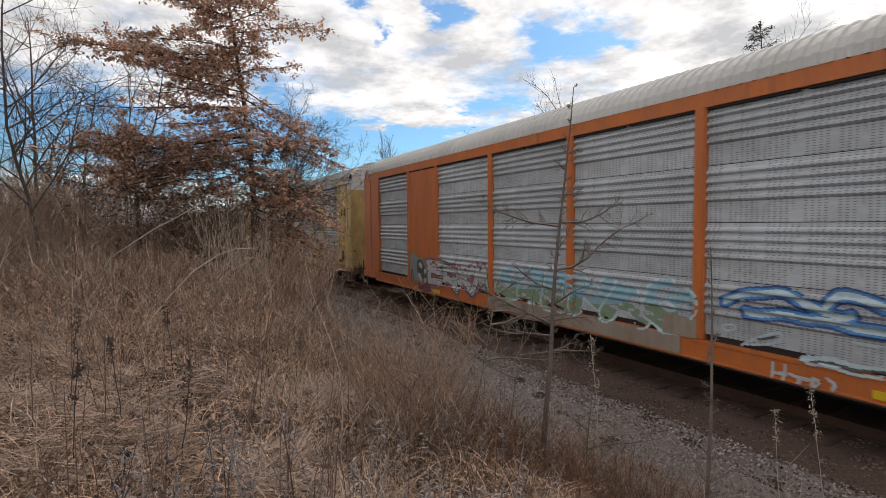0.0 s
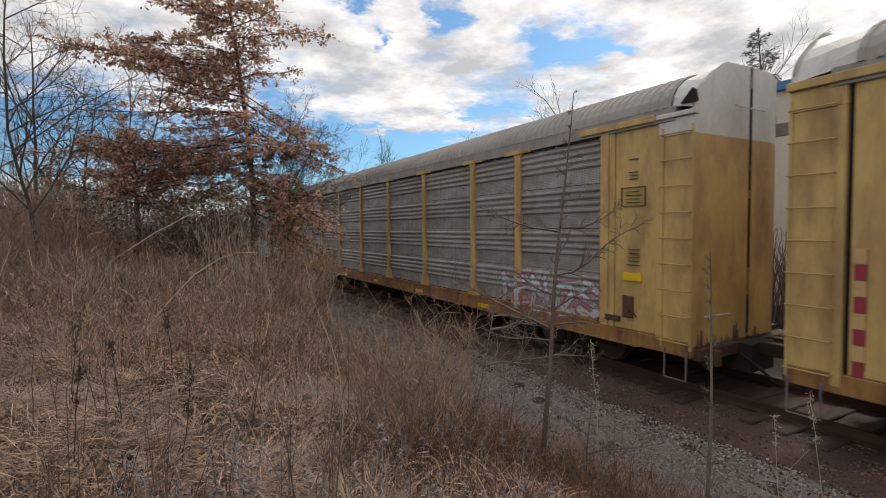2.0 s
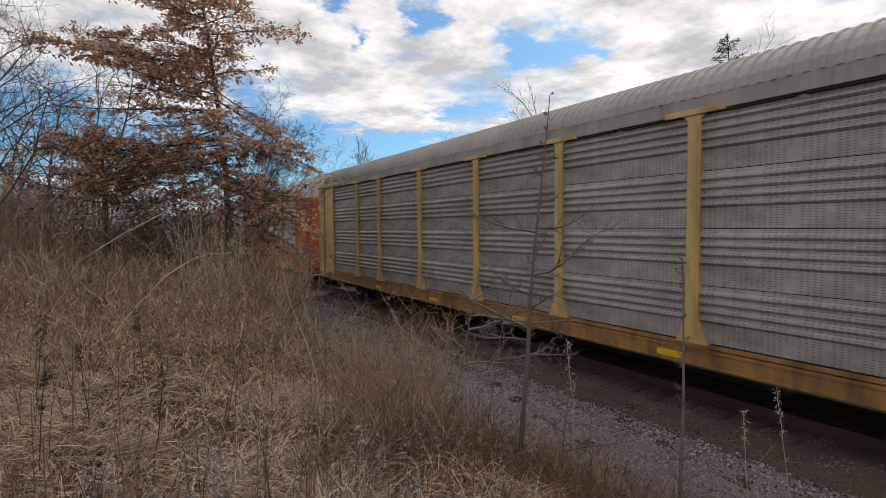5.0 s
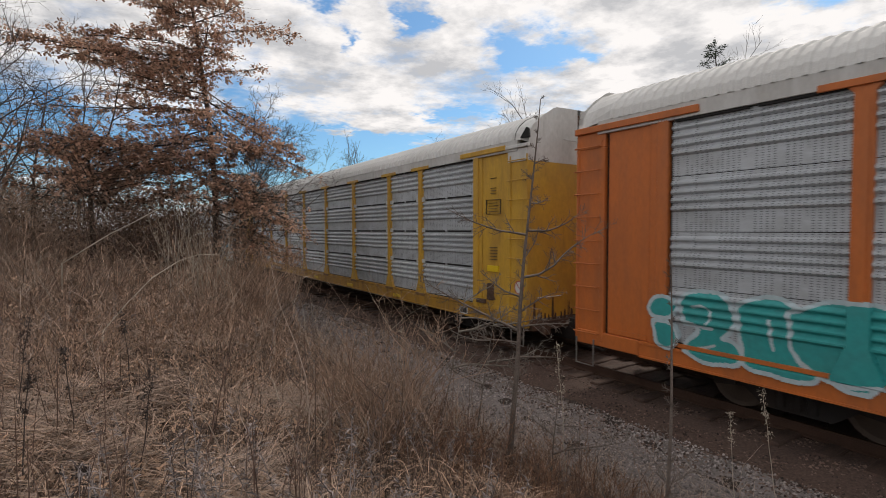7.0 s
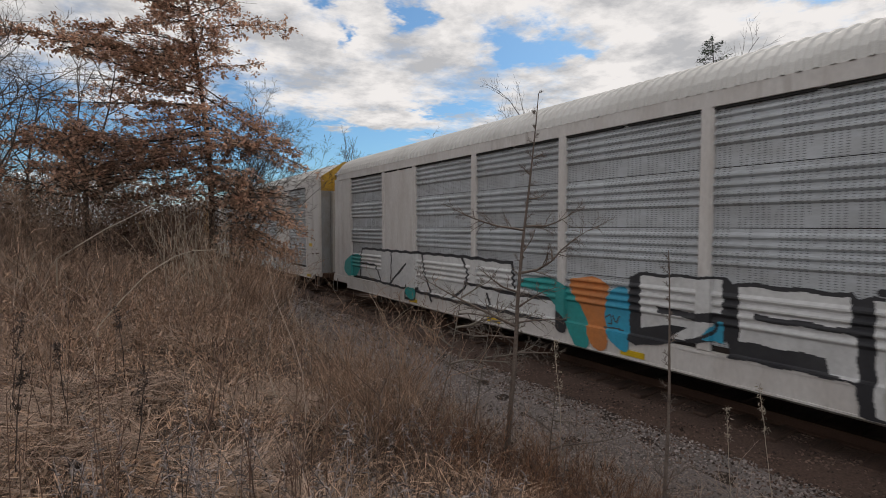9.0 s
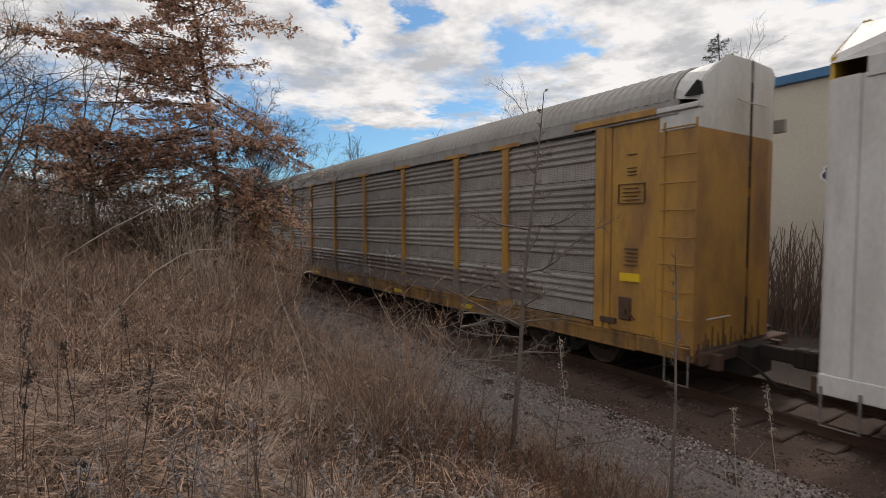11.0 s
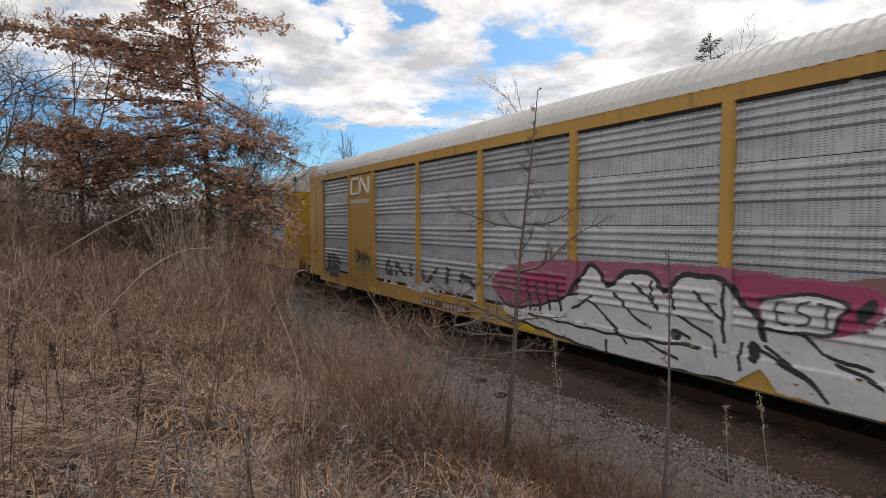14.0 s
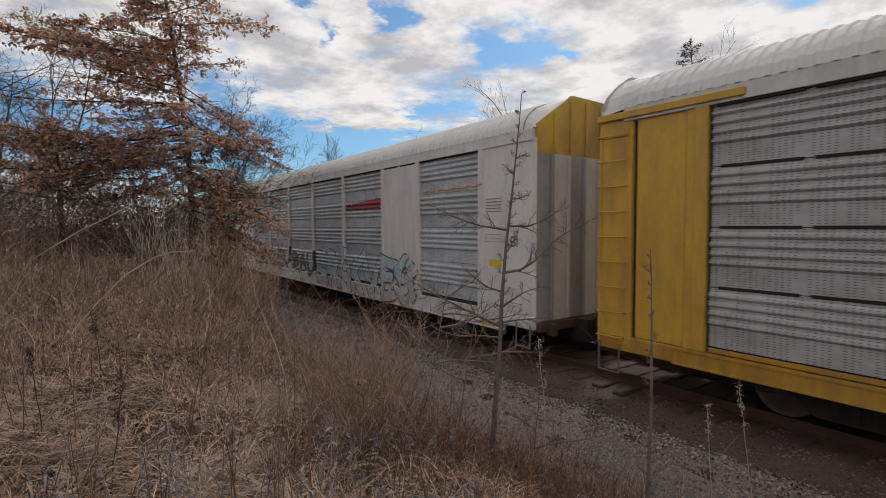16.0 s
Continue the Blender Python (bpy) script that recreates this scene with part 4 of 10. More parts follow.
CARS = {
    -1: sp("T", YEL_C, GALV_B, ROOF_G, CAP_W, "grey and yellow car-carrying railway wagon with corrugated sides"),
    0: sp("F", ORA, GALV, ROOF_L, CAP_W, "orange-framed car-carrying railway wagon with graffiti along its foot", sill_z=0.77),
    1: sp("T", YEL_C, GALV_B, ROOF_G, CAP_W, "dull grey wagon with faded yellow posts and a red sign", sill=SILL_C),
    2: sp("T", YEL_C, GALV_B, ROOF_G, CAP_W, "brown-grey wagon with faded yellow posts and a shield sign", sill=SILL_C),
    3: sp("T", YEL_C, GALV_C, ROOF_G, CAP_Y, "grey wagon with pale blue graffiti along its lower half", sill=SILL_C),
    4: sp("T", YEL_C, GALV_B, ROOF_G, CAP_W, "grimy grey wagon with yellow posts and end", sill=SILL_C),
    5: sp("T", ORA, GALV, ROOF_W, CAP_W, "orange-framed wagon with pink and teal graffiti"),
    6: sp("T", YEL, GALV, ROOF_W, CAP_W, "clean grey wagon with bright yellow posts and ends", slots=True, clips=True, sill=SILL_Y),
    7: sp("F", WHT, GALV, ROOF_W, CAP_Y, "white-framed wagon with big black and white graffiti"),
    8: sp("F", WHT, GALV, ROOF_W, CAP_Y, "white-framed wagon with corrugated grey panels"),
    9: sp("T", YEL_D, GALV_D, ROOF_G, CAP_W, "grimy brown wagon with yellow posts and painted slogan", sill=SILL_G),
    10: sp("T", YEL_D, GALV_D, ROOF_G, CAP_W, "brown-grey wagon with purple and green graffiti", sill=SILL_G),
    11: sp("F", YEL_CN, GALV, ROOF_W, CAP_Y, "ochre-framed wagon with white graffiti along its foot", hood=CAP_Y),
    12: sp("T", YEL, GALV_C, ROOF_W, CAP_W, "grey wagon with bright yellow posts, ends and sill", slots=True, sill=SILL_Y, lead=-0.25),
    13: sp("F", WHT, GALV, ROOF_W, CAP_Y, "white-framed wagon with grey graffiti along its foot"),
    14: sp("T", YEL, GALV_B, ROOF_G, CAP_W, "grey wagon with yellow posts and ends"),
}
TRAIN = {k: make_car(s) for k, s in CARS.items()}


# slack in the couplings, car by car
OFFSET = {0: 0.33, 1: 0.165, 3: -0.2, 5: 0.38, 6: 0.2, 7: 0.19, 10: 0.06, 11: -0.075, 12: 0.07}


def car_y(k, t):
    """Middle of car k at t seconds."""
    return OFFSET.get(k, 0.0) + 14.38 + (k - 1) * PITCH - SPEED * (t - 1.5) - HL


# ---------------------------------------------------------------- signs and sprayed paint on the wagons
def surf_x(style, Y, Z):
    """Outer surface of the near side at car-local Y, Z (arrays)."""
    X = PX - rib_x(Z)
    P = np.array(posts_of(style))
    near = np.abs(Y[..., None] - P).min(-1)
    X = np.where((near < 0.12) & (Z > 1.1), np.minimum(X, -HALF_W - 0.034), X)
    if style == "T":
        flare = 0.27 - (np.clip(Z, 1.17, 1.56) - 1.17) / 0.39 * 0.15
        X = np.where((near < flare) & (Z > 1.1) & (Z < 1.58), np.minimum(X, -HALF_W - 0.034), X)
        X = np.where((Y < P[0]) | (Y > P[-1]), -HALF_W - 0.034, X)
    else:
        solid = ((Y > P[1]) & (Y < P[2])) | ((Y > P[7]) & (Y < P[8])) | (Y < P[0]) | (Y > P[-1])
        X = np.where(solid & (near >= 0.12), np.minimum(X, -HALF_W - 0.034), X)
    X = np.where(Z < 1.19, np.where(Z < 1.11, -HALF_W - 0.022, np.minimum(X, PX)), X)
    return X - 0.005


# letter-like strokes in a unit box, right and up
SHAPES = {
    "s": [[(0.95, 0.85), (0.5, 1.0), (0.08, 0.8), (0.2, 0.55), (0.8, 0.45), (0.92, 0.2), (0.5, 0.0), (0.05, 0.15)]],
    "o": [[(0.5, 1.0), (0.1, 0.8), (0.05, 0.3), (0.4, 0.0), (0.8, 0.1), (0.95, 0.6), (0.8, 0.95), (0.5, 1.0)]],
    "e": [[(0.95, 0.95), (0.1, 1.0), (0.1, 0.0), (0.95, 0.05)], [(0.1, 0.5), (0.75, 0.52)]],
    "a": [[(0.05, 0.0), (0.35, 1.0), (0.65, 1.0), (0.95, 0.0)], [(0.2, 0.4), (0.8, 0.4)]],
    "n": [[(0.08, 0.0), (0.1, 1.0), (0.9, 0.05), (0.92, 1.0)]],
    "k": [[(0.1, 0.0), (0.1, 1.0)], [(0.9, 1.0), (0.2, 0.5), (0.95, 0.0)]],
    "r": [[(0.1, 0.0), (0.1, 1.0), (0.7, 0.98), (0.85, 0.7), (0.6, 0.5), (0.15, 0.48)], [(0.5, 0.48), (0.95, 0.0)]],
    "z": [[(0.05, 0.95), (0.95, 1.0), (0.05, 0.05), (0.95, 0.0)]],
    "t": [[(0.02, 0.95), (0.98, 1.0)], [(0.5, 0.95), (0.45, 0.0)]],
    "u": [[(0.08, 1.0), (0.1, 0.25), (0.5, 0.0), (0.9, 0.25), (0.92, 1.0)]],
    "i": [[(0.5, 0.0), (0.5, 1.0)]],
    "v": [[(0.05, 1.0), (0.5, 0.0), (0.95, 1.0)]],
    "m": [[(0.03, 0.0), (0.15, 1.0), (0.5, 0.3), (0.85, 1.0), (0.97, 0.0)]],
    "b": [[(0.1, 0.0), (0.1, 1.0), (0.75, 0.9), (0.7, 0.55), (0.15, 0.5), (0.9, 0.4), (0.8, 0.05), (0.1, 0.0)]],
    "d": [[(0.1, 0.0), (0.1, 1.0), (0.7, 0.9), (0.95, 0.5), (0.7, 0.08), (0.1, 0.0)]],
    "l": [[(0.15, 1.0), (0.12, 0.05), (0.95, 0.0)]],
}


def seg_dist(A, Z, p, q):
    px, pz = p
    dx, dz = q[0] - px, q[1] - pz
    t = np.clip(((A - px) * dx + (Z - pz) * dz) / (dx * dx + dz * dz + 1e-9), 0, 1)
    return np.hypot(A - px - t * dx, Z - pz - t * dz)


def spray(name, color, rough=0.55):
    return mat("spray_" + name, color, rough, grain=0.12, grain_scale=12, stain=0.2, stain_scale=2.0, stain_color=tuple(c * 0.6 + 0.05 for c in color), bump=0.04)


SPRAY = {
    "white": spray("white", (0.62, 0.62, 0.62)), "black": spray("black", (0.025, 0.025, 0.03)), "teal": spray("teal", (0.02, 0.30, 0.29)),
    "green": spray("green", (0.015, 0.22, 0.12)), "pink": spray("pink", (0.50, 0.20, 0.28)), "rose": spray("rose", (0.34, 0.11, 0.17)),
    "blue": spray("blue", (0.05, 0.20, 0.42)), "sky": spray("pale_blue", (0.24, 0.42, 0.50)), "grey": spray("grey", (0.24, 0.24, 0.24)),
    "purple": spray("purple", (0.27, 0.19, 0.28)), "lime": spray("lime", (0.31, 0.40, 0.07)), "maroon": spray("maroon", (0.16, 0.035, 0.06)),
    "magenta": spray("magenta", (0.36, 0.05, 0.14)), "orange": spray("orange", (0.55, 0.20, 0.06)), "silver": spray("silver", (0.46, 0.47, 0.48)),
    "cyan": spray("cyan", (0.03, 0.33, 0.50)), "navy": spray("navy", (0.02, 0.05, 0.20)), "olive": spray("sage", (0.20, 0.28, 0.18)),
    "signred": spray("sign_red", (0.27, 0.028, 0.045)), "pale": spray("pale_band", (0.56, 0.57, 0.58)), "signwhite": spray("sign_white", (0.68, 0.66, 0.64)),
    "redwash": spray("faded_red", (0.26, 0.13, 0.12)), "grime": spray("grime", (0.18, 0.14, 0.12), 0.85), "ink": spray("ink", (0.06, 0.06, 0.06)), "bluewhite": spray("bluish_white", (0.45, 0.55, 0.58)),
}


LAYERS = {}


def paint_mesh(k, style, hi, a, z, step, cls, mats):
    """Lays painted cells on the side as long strips, one row of height at a time."""
    GZ = np.append(z, z[-1] + step)
    Y = hi - np.append(a, a[-1] + step)
    LAYERS[k] = LAYERS.get(k, 0) + 1                       # each coat lies over the one before
    X = surf_x(style, *np.meshgrid(Y, GZ, indexing="ij")) - 0.0016 * LAYERS[k]
    V, F, M = [], [], []
    na = len(a)
    for j in range(len(z)):
        c = cls[:, j]
        xa, xb = X[:, j], X[:, j + 1]
        flat = (xa[:-1] == xa[1:]) & (xb[:-1] == xb[1:])
        cut = np.ones(na + 1, bool)
        cut[1:na] = (c[1:] != c[:-1]) | ~flat[1:] | ~flat[:-1]
        i0 = np.nonzero(cut)[0][:-1]
        i1 = np.nonzero(cut)[0][1:]
        on = c[i0] > 0
        i0, i1 = i0[on], i1[on]
        if not len(i0):
            continue
        z0, z1 = np.full(len(i0), GZ[j]), np.full(len(i0), GZ[j + 1])
        q = np.stack([np.stack([xa[i0], Y[i0], z0], -1), np.stack([xa[i1], Y[i1], z0], -1), np.stack([xb[i1], Y[i1], z1], -1), np.stack([xb[i0], Y[i0], z1], -1)], 1)
        V.append(q.reshape(-1, 3)), M.append(c[i0] - 1)
    V, M = np.concatenate(V), np.concatenate(M)
    me = quick_mesh("graffiti", V, np.arange(len(V)).reshape(-1, 4), mats[0])
    for mm in mats[1:]:
        me.materials.append(mm)
    me.polygons.foreach_set("material_index", M.astype(np.int32))
    return me


def graffiti(k, right_hi, right_lo, z0, z1, word, fill, line, halo=None, r=0.13, edge=0.045, glow=0.10, seed=1, second=None, fade=0.0, label="sprayed lettering", step=0.013, jig=0.17):
    """Sprayed letters on car k from local y = right_hi down to right_lo, laid on the pressed side."""
    off = OFFSET.get(k, 0.0)
    hi, lo = right_hi - off, right_lo - off
    rng = np.random.default_rng(seed)
    W, H = hi - lo, z1 - z0
    pad = r + edge + glow
    a = np.arange(-pad, W + pad, step)
    z = np.arange(max(z0 - pad, sill_z(CARS[k]) + 0.01), min(z1 + pad, 4.7), step)
    A, Z = np.meshgrid(a, z, indexing="ij")
    Ac, Zc = A + step / 2, Z + step / 2
    Aw = Ac + 0.05 * np.sin(Zc * 5 + seed) + 0.03 * np.sin(Ac * 3.1 + seed * 2)
    Zw = Zc + 0.05 * np.sin(Ac * 2.2 + seed)
    cls = np.zeros(A.shape, int)
    dall = np.full(A.shape, 9.0)
    cell = W / len(word)
    letters = []
    for n, ch in enumerate(word):
        ox, sc = n * cell, cell * rng.uniform(1.0, 1.4)
        dz = rng.uniform(-0.06, 0.06) * H
        d = np.full(A.shape, 9.0)
        for stroke in SHAPES[ch]:
            pts = [(ox + r * 0.6 + p[0] * (sc - r * 1.2) + rng.normal(0, jig * cell * 0.5), z0 + dz + r * 0.6 + p[1] * (H - r * 1.2) + rng.normal(0, jig * H * 0.5)) for p in stroke]
            for p, q in zip(pts, pts[1:]):
                d = np.minimum(d, seg_dist(Aw, Zw, p, q))
        letters.append(d)
        dall = np.minimum(dall, d)
    wob = 0.6 + 0.5 * np.sin(Ac * 1.9 + seed) * np.sin(Zc * 2.7 + seed) + 0.25 * np.sin(Ac * 5.3)
    if halo:
        cls[dall < r + edge + glow * wob] = 3
    for d in letters:
        cls[d < r + edge] = 2
        cls[d < r] = 1
    mats = [SPRAY[fill], SPRAY[line]] + ([SPRAY[halo]] if halo else [])
    if second:
        mats.append(SPRAY[second])
        cls[(cls == 1) & (Zw < z0 + H * (0.42 + 0.12 * np.sin(Ac * 2.6 + seed)))] = len(mats)
    if fade:
        nz = 0.5 + 0.3 * np.sin(Ac * 6.1 + seed + 2 * np.sin(Zc * 5)) * np.sin(Zc * 9.3 + np.sin(Ac * 3)) + 0.25 * np.sin(Ac * 15.3 + Zc * 3) * np.sin(Zc * 41.1 + seed)
        cls[nz < fade] = 0
    cls[(hi - Ac < -HL + 0.35) | (hi - Ac > HL - 0.05)] = 0
    me = paint_mesh(k, CARS[k]["style"], hi, a, z, step, cls, mats)
    child("graffiti", me, TRAIN[k], label=label)


def plate(k, hi, lo, z0, z1, material, name="sign_panel", label="", proud=0.034):
    """A flat painted rectangle on the side."""
    off = OFFSET.get(k, 0.0) * 0
    x = -HALF_W - proud
    return child(name, Geo().box(x - 0.003, x, lo - off, hi - off, z0, z1).mesh(name, material), TRAIN[k], label=label)


def bars(k, hi, z0, h, widths, material, proud=0.04, name="lettering_bar", gap=0.05):
    """Plain bars in place of lettering, running to the reader's right."""
    y = hi
    x = -HALF_W - proud
    for w in widths:
        if w > 0:
            me = cached(("bar", w, h, proud, material.name), lambda: Geo().box(x - 0.002, x, -w, 0, 0, h).mesh(name, material))
            child(name, me, TRAIN[k], pose(0, y, z0))
        y -= abs(w) + gap


def lettering(k, text, hi, z, size, material, proud=0.036, bold=0.012):
    """Real words with the built-in font, on the near side."""
    cu = bpy.data.curves.new("lettering", "FONT")
    cu.body, cu.size, cu.offset = text, size, bold
    tmp = new("tmp", cu)
    me = bpy.data.meshes.new_from_object(tmp.evaluated_get(bpy.context.evaluated_depsgraph_get()))
    bpy.data.objects.remove(tmp)
    me.materials.clear()
    me.materials.append(material)
    ob = child("lettering", me, TRAIN[k])
    ob.matrix_basis = Matrix.Translation((-HALF_W - proud, hi, z)) @ Matrix(((0, 0, -1, 0), (-1, 0, 0, 0), (0, 1, 0, 0), (0, 0, 0, 1)))
    return ob


def shield(k, yc, zc, w, h, faded=False):
    """A plain heraldic shield: blue top with white bars, red and white stripes below."""
    ob_parent = TRAIN[k]
    x = -HALF_W - 0.005
    out = [(-0.5, 0.30), (-0.42, 0.40), (-0.28, 0.38), (-0.12, 0.44), (0, 0.5), (0.12, 0.44), (0.28, 0.38), (0.42, 0.40), (0.5, 0.30), (0.44, 0.12), (0.47, -0.08), (0.5, -0.22), (0.42, -0.38), (0.2, -0.44), (0, -0.5), (-0.2, -0.44), (-0.42, -0.38), (-0.5, -0.22), (-0.47, -0.08), (-0.44, 0.12)]
    blue, red, white = mat("sign_blue", (0.022, 0.075, 0.27), 0.5, stain=0.15), mat("sign_red", (0.42, 0.045, 0.055), 0.5), mat("sign_white", (0.72, 0.71, 0.69), 0.5)
    if faded:
        blue, red = mat("sign_faded_brown", (0.24, 0.17, 0.15), 0.6), white
    s = child("shield_sign", Geo().prism([(yc - a * w * 1.06, zc + b * h * 1.05) for a, b in out], "x", x - 0.002, x).mesh("shield_sign", white), ob_parent, label="shield emblem in blue, red and white")
    top = [p for p in out if p[1] >= 0.10] + [(0.44, 0.04), (-0.44, 0.04)]
    child("blue_field", Geo().prism([(yc - a * w, zc + b * h) for a, b in sorted_ring(top)], "x", x - 0.005, x - 0.003).mesh("blue_field", blue), s)
    for n in range(-3, 4):
        a0 = n * 0.135
        lo = -0.46 + 0.22 * (abs(a0) / 0.45) ** 2.2
        child("stripe", Geo().box(x - 0.005, x - 0.003, yc - (a0 + 0.034) * w, yc - (a0 - 0.034) * w, zc + lo * h, zc + 0.02 * h).mesh("stripe", red), s)
    for dz, n in ((0.25, 5), (0.115, 7)):
        cell = 0.72 / 7
        for q in range(n):
            a0 = (q - n / 2) * cell + 0.012
            child("lettering_bar", Geo().box(x - 0.008, x - 0.006, yc - (a0 + cell - 0.024) * w, yc - a0 * w, zc + dz * h, zc + (dz + 0.095) * h).mesh("lettering_bar", white), s)


def sorted_ring(points):
    return sorted(points, key=lambda p: -math.atan2(p[1] - 0.25, p[0]))


def mid(b):
    return (POSTS[b] + POSTS[b + 1]) / 2


WHITE_SIGN = mat("sign_white", (0.72, 0.71, 0.69), 0.5)
BLACK_SIGN = mat("sign_black", (0.03, 0.03, 0.032), 0.5)
RED_SIGN = mat("sign_dull_red", (0.30, 0.025, 0.045), 0.55, stain=0.25, stain_color=(0.2, 0.06, 0.06))
CREAM = rust_paint("cream_plate", (0.55, 0.38, 0.16), stain=0.12)


def car_number(k, hi):
    """Reporting marks on the sill, as plain bars on a black patch."""
    dull = mat("stencil_white", (0.5, 0.48, 0.45), 0.6, stain=0.3)
    z0 = sill_z(CARS[k]) + 0.05
    plate(k, hi + 0.05, hi - 2.2, z0, z0 + 0.19, rust_paint("grimy_patch", (0.09, 0.06, 0.04)), "number_patch", proud=0.024)
    bars(k, hi, z0 + 0.03, 0.13, [0.12] * 4 + [-0.3] + [0.12] * 6, dull, 0.03)


def data_box(k):
    """Stencilled data panel and small notices on the end panel."""
    y = posts_of("T")[0] - 0.75
    x = -HALF_W - 0.012
    g = Geo()
    w, h, t = 0.26, 0.165, 0.009
    for a in ((-w, w, 3.34, 3.34 + t), (-w, w, 3.34 + 2 * h, 3.34 + 2 * h + t), (-w, -w + t, 3.34, 3.34 + 2 * h), (w - t, w, 3.34, 3.34 + 2 * h)):
        g.box(x - 0.002, x + 0.034, y + a[0], y + a[1], a[2], a[3])
    for r_ in range(4):
        g.box(x - 0.002, x + 0.034, y - 0.17 + 0.05 * (r_ % 2), y + 0.17, 3.40 + r_ * 0.065, 3.409 + r_ * 0.065)
    child("data_panel", g.mesh("data_panel", mat("stencil_dark", (0.11, 0.08, 0.04), 0.6)), TRAIN[k])
    g = Geo()
    for r_ in range(5):
        g.box(x - 0.002, x + 0.034, y - 0.14, y + 0.12 - 0.03 * (r_ % 2), 2.28 + r_ * 0.07, 2.29 + r_ * 0.07)
    for z in (3.82, 3.88, 3.94, 4.17):
        g.box(x - 0.002, x + 0.034, y - 0.09, y + 0.09, z, z + 0.01)
    tagged(child("stencil_text", g.mesh("stencil_text", mat("stencil_dark", (0.11, 0.08, 0.04), 0.6)), TRAIN[k]), kind="stuff")
    child("notice", Geo().box(x - 0.002, x + 0.034, y - 0.2, y + 0.2, 2.0, 2.14).mesh("notice", mat("reflective_yellow", (0.75, 0.5, 0.02))), TRAIN[k], label="yellow notice plate")


def red_white_strip(k, hi, lo):
    for i in range(int((hi - lo) / 0.34)):
        m = RED_SIGN if i % 2 else WHITE_SIGN
        me = cached(("strip", m.name), lambda: Geo().box(-HALF_W - 0.026, -HALF_W - 0.022, -0.31, 0, 1.03, 1.09).mesh("reflective_strip", m))
        child("reflective_strip", me, TRAIN[k], pose(0, hi - i * 0.34, 0))


class Mural:
    """Sprayed fills and lines on the near side of a wagon, in its own length and height, one colour over another."""

    def __init__(self, k, label, fade=0.0):
        self.k, self.label, self.fade, self.coats = k, label, fade, []

    @staticmethod
    def rounded(pts, times, closed):
        for _ in range(times):
            ring = pts + pts[:1] if closed else pts
            cut = [((p[0] * (1 - f) + q[0] * f), (p[1] * (1 - f) + q[1] * f)) for p, q in zip(ring, ring[1:]) for f in (0.25, 0.75)]
            pts = cut if closed else [pts[0]] + cut + [pts[-1]]
        return pts

    def fill(self, color, pts, soft=1):
        self.coats.append((color, 0.0, self.rounded(pts, 2 * soft, True)))

    def line(self, color, width, pts, soft=1):
        self.coats.append((color, width, self.rounded(pts, 2 * soft if len(pts) > 2 else 0, False)))

    def done(self, step=0.013):
        k = self.k
        ys = [p[0] for c in self.coats for p in c[2]]
        zs = [p[1] for c in self.coats for p in c[2]]
        hi, lo = min(max(ys) + 0.15, HL - 0.05), max(min(ys) - 0.15, -HL + 0.35)
        a, z = np.arange(0, hi - lo, step), np.arange(max(min(zs) - 0.1, sill_z(CARS[k]) + 0.01), min(max(zs) + 0.1, 4.7), step)
        A, Z = np.meshgrid(a, z, indexing="ij")
        Yc, Zc = hi - A - step / 2, Z + step / 2
        Yw = Yc + 0.012 * np.sin(Zc * 17 + k) + 0.010 * np.sin(Yc * 13)
        Zw = Zc + 0.012 * np.sin(Yc * 11 + k)
        cls = np.zeros(A.shape, int)
        names = []
        for color, width, pts in self.coats:
            if color not in names:
                names.append(color)
            n = names.index(color) + 1
            if width:
                for p, q in zip(pts, pts[1:]):
                    i = slice(max(int((hi - max(p[0], q[0]) - width) / step), 0), max(int((hi - min(p[0], q[0]) + width) / step) + 2, 0))
                    near = seg_dist(Yw[i], Zw[i], p, q) < width / 2
                    cls[i] = np.where(near, n, cls[i])
            else:
                inside = np.zeros(A.shape, bool)
                for p, q in zip(pts, pts[1:] + pts[:1]):
                    if p[1] != q[1]:
                        cross = (p[1] > Zw) != (q[1] > Zw)
                        inside ^= cross & (Yw < (q[0] - p[0]) * (Zw - p[1]) / (q[1] - p[1]) + p[0])
                cls[inside] = n
        if self.fade:
            s = k * 1.7
            nz = 0.5 + 0.3 * np.sin(Yc * 6.1 + s + 2 * np.sin(Zc * 5)) * np.sin(Zc * 9.3 + np.sin(Yc * 3)) + 0.25 * np.sin(Yc * 15.3 + Zc * 3) * np.sin(Zc * 41.1 + s)
            cls[nz < self.fade] = 0
        me = paint_mesh(k, CARS[k]["style"], hi, a, z, step, cls, [SPRAY[c] for c in names])
        child("graffiti", me, TRAIN[k], label=self.label)


# orange wagon
graffiti(0, 4.6, -0.7, 1.15, 1.85, "osenao", "sky", "bluewhite", None, 0.16, 0.05, 0.05, 2, "olive", 0.36, "faded pale blue lettering", jig=0.12)
graffiti(0, 8.2, 5.0, 1.05, 1.75, "erkm", "silver", "ink", "rose", 0.10, 0.035, 0.06, 4, None, 0.28, "chrome letters with thin dark outline")
plate(0, 4.6, -0.92, 0.80, 1.095, rust_paint("bleached_grey_paint", (0.30, 0.25, 0.20), stain=0.3), "bleached_patch", "bleached grey stretch of the sill", 0.022)
plate(0, -0.6, -1.2, 1.1, 1.42, rust_paint("bleached_grey_paint", (0.30, 0.25, 0.20)), "bleached_patch", "bleached grey foot of a post", 0.034)
# wagon with the red sign
graffiti(1, -2.0, -4.7, 1.15, 1.9, "arus", "silver", "black", None, 0.12, 0.05, 0.05, 6, None, 0.1, "black and silver block letters")
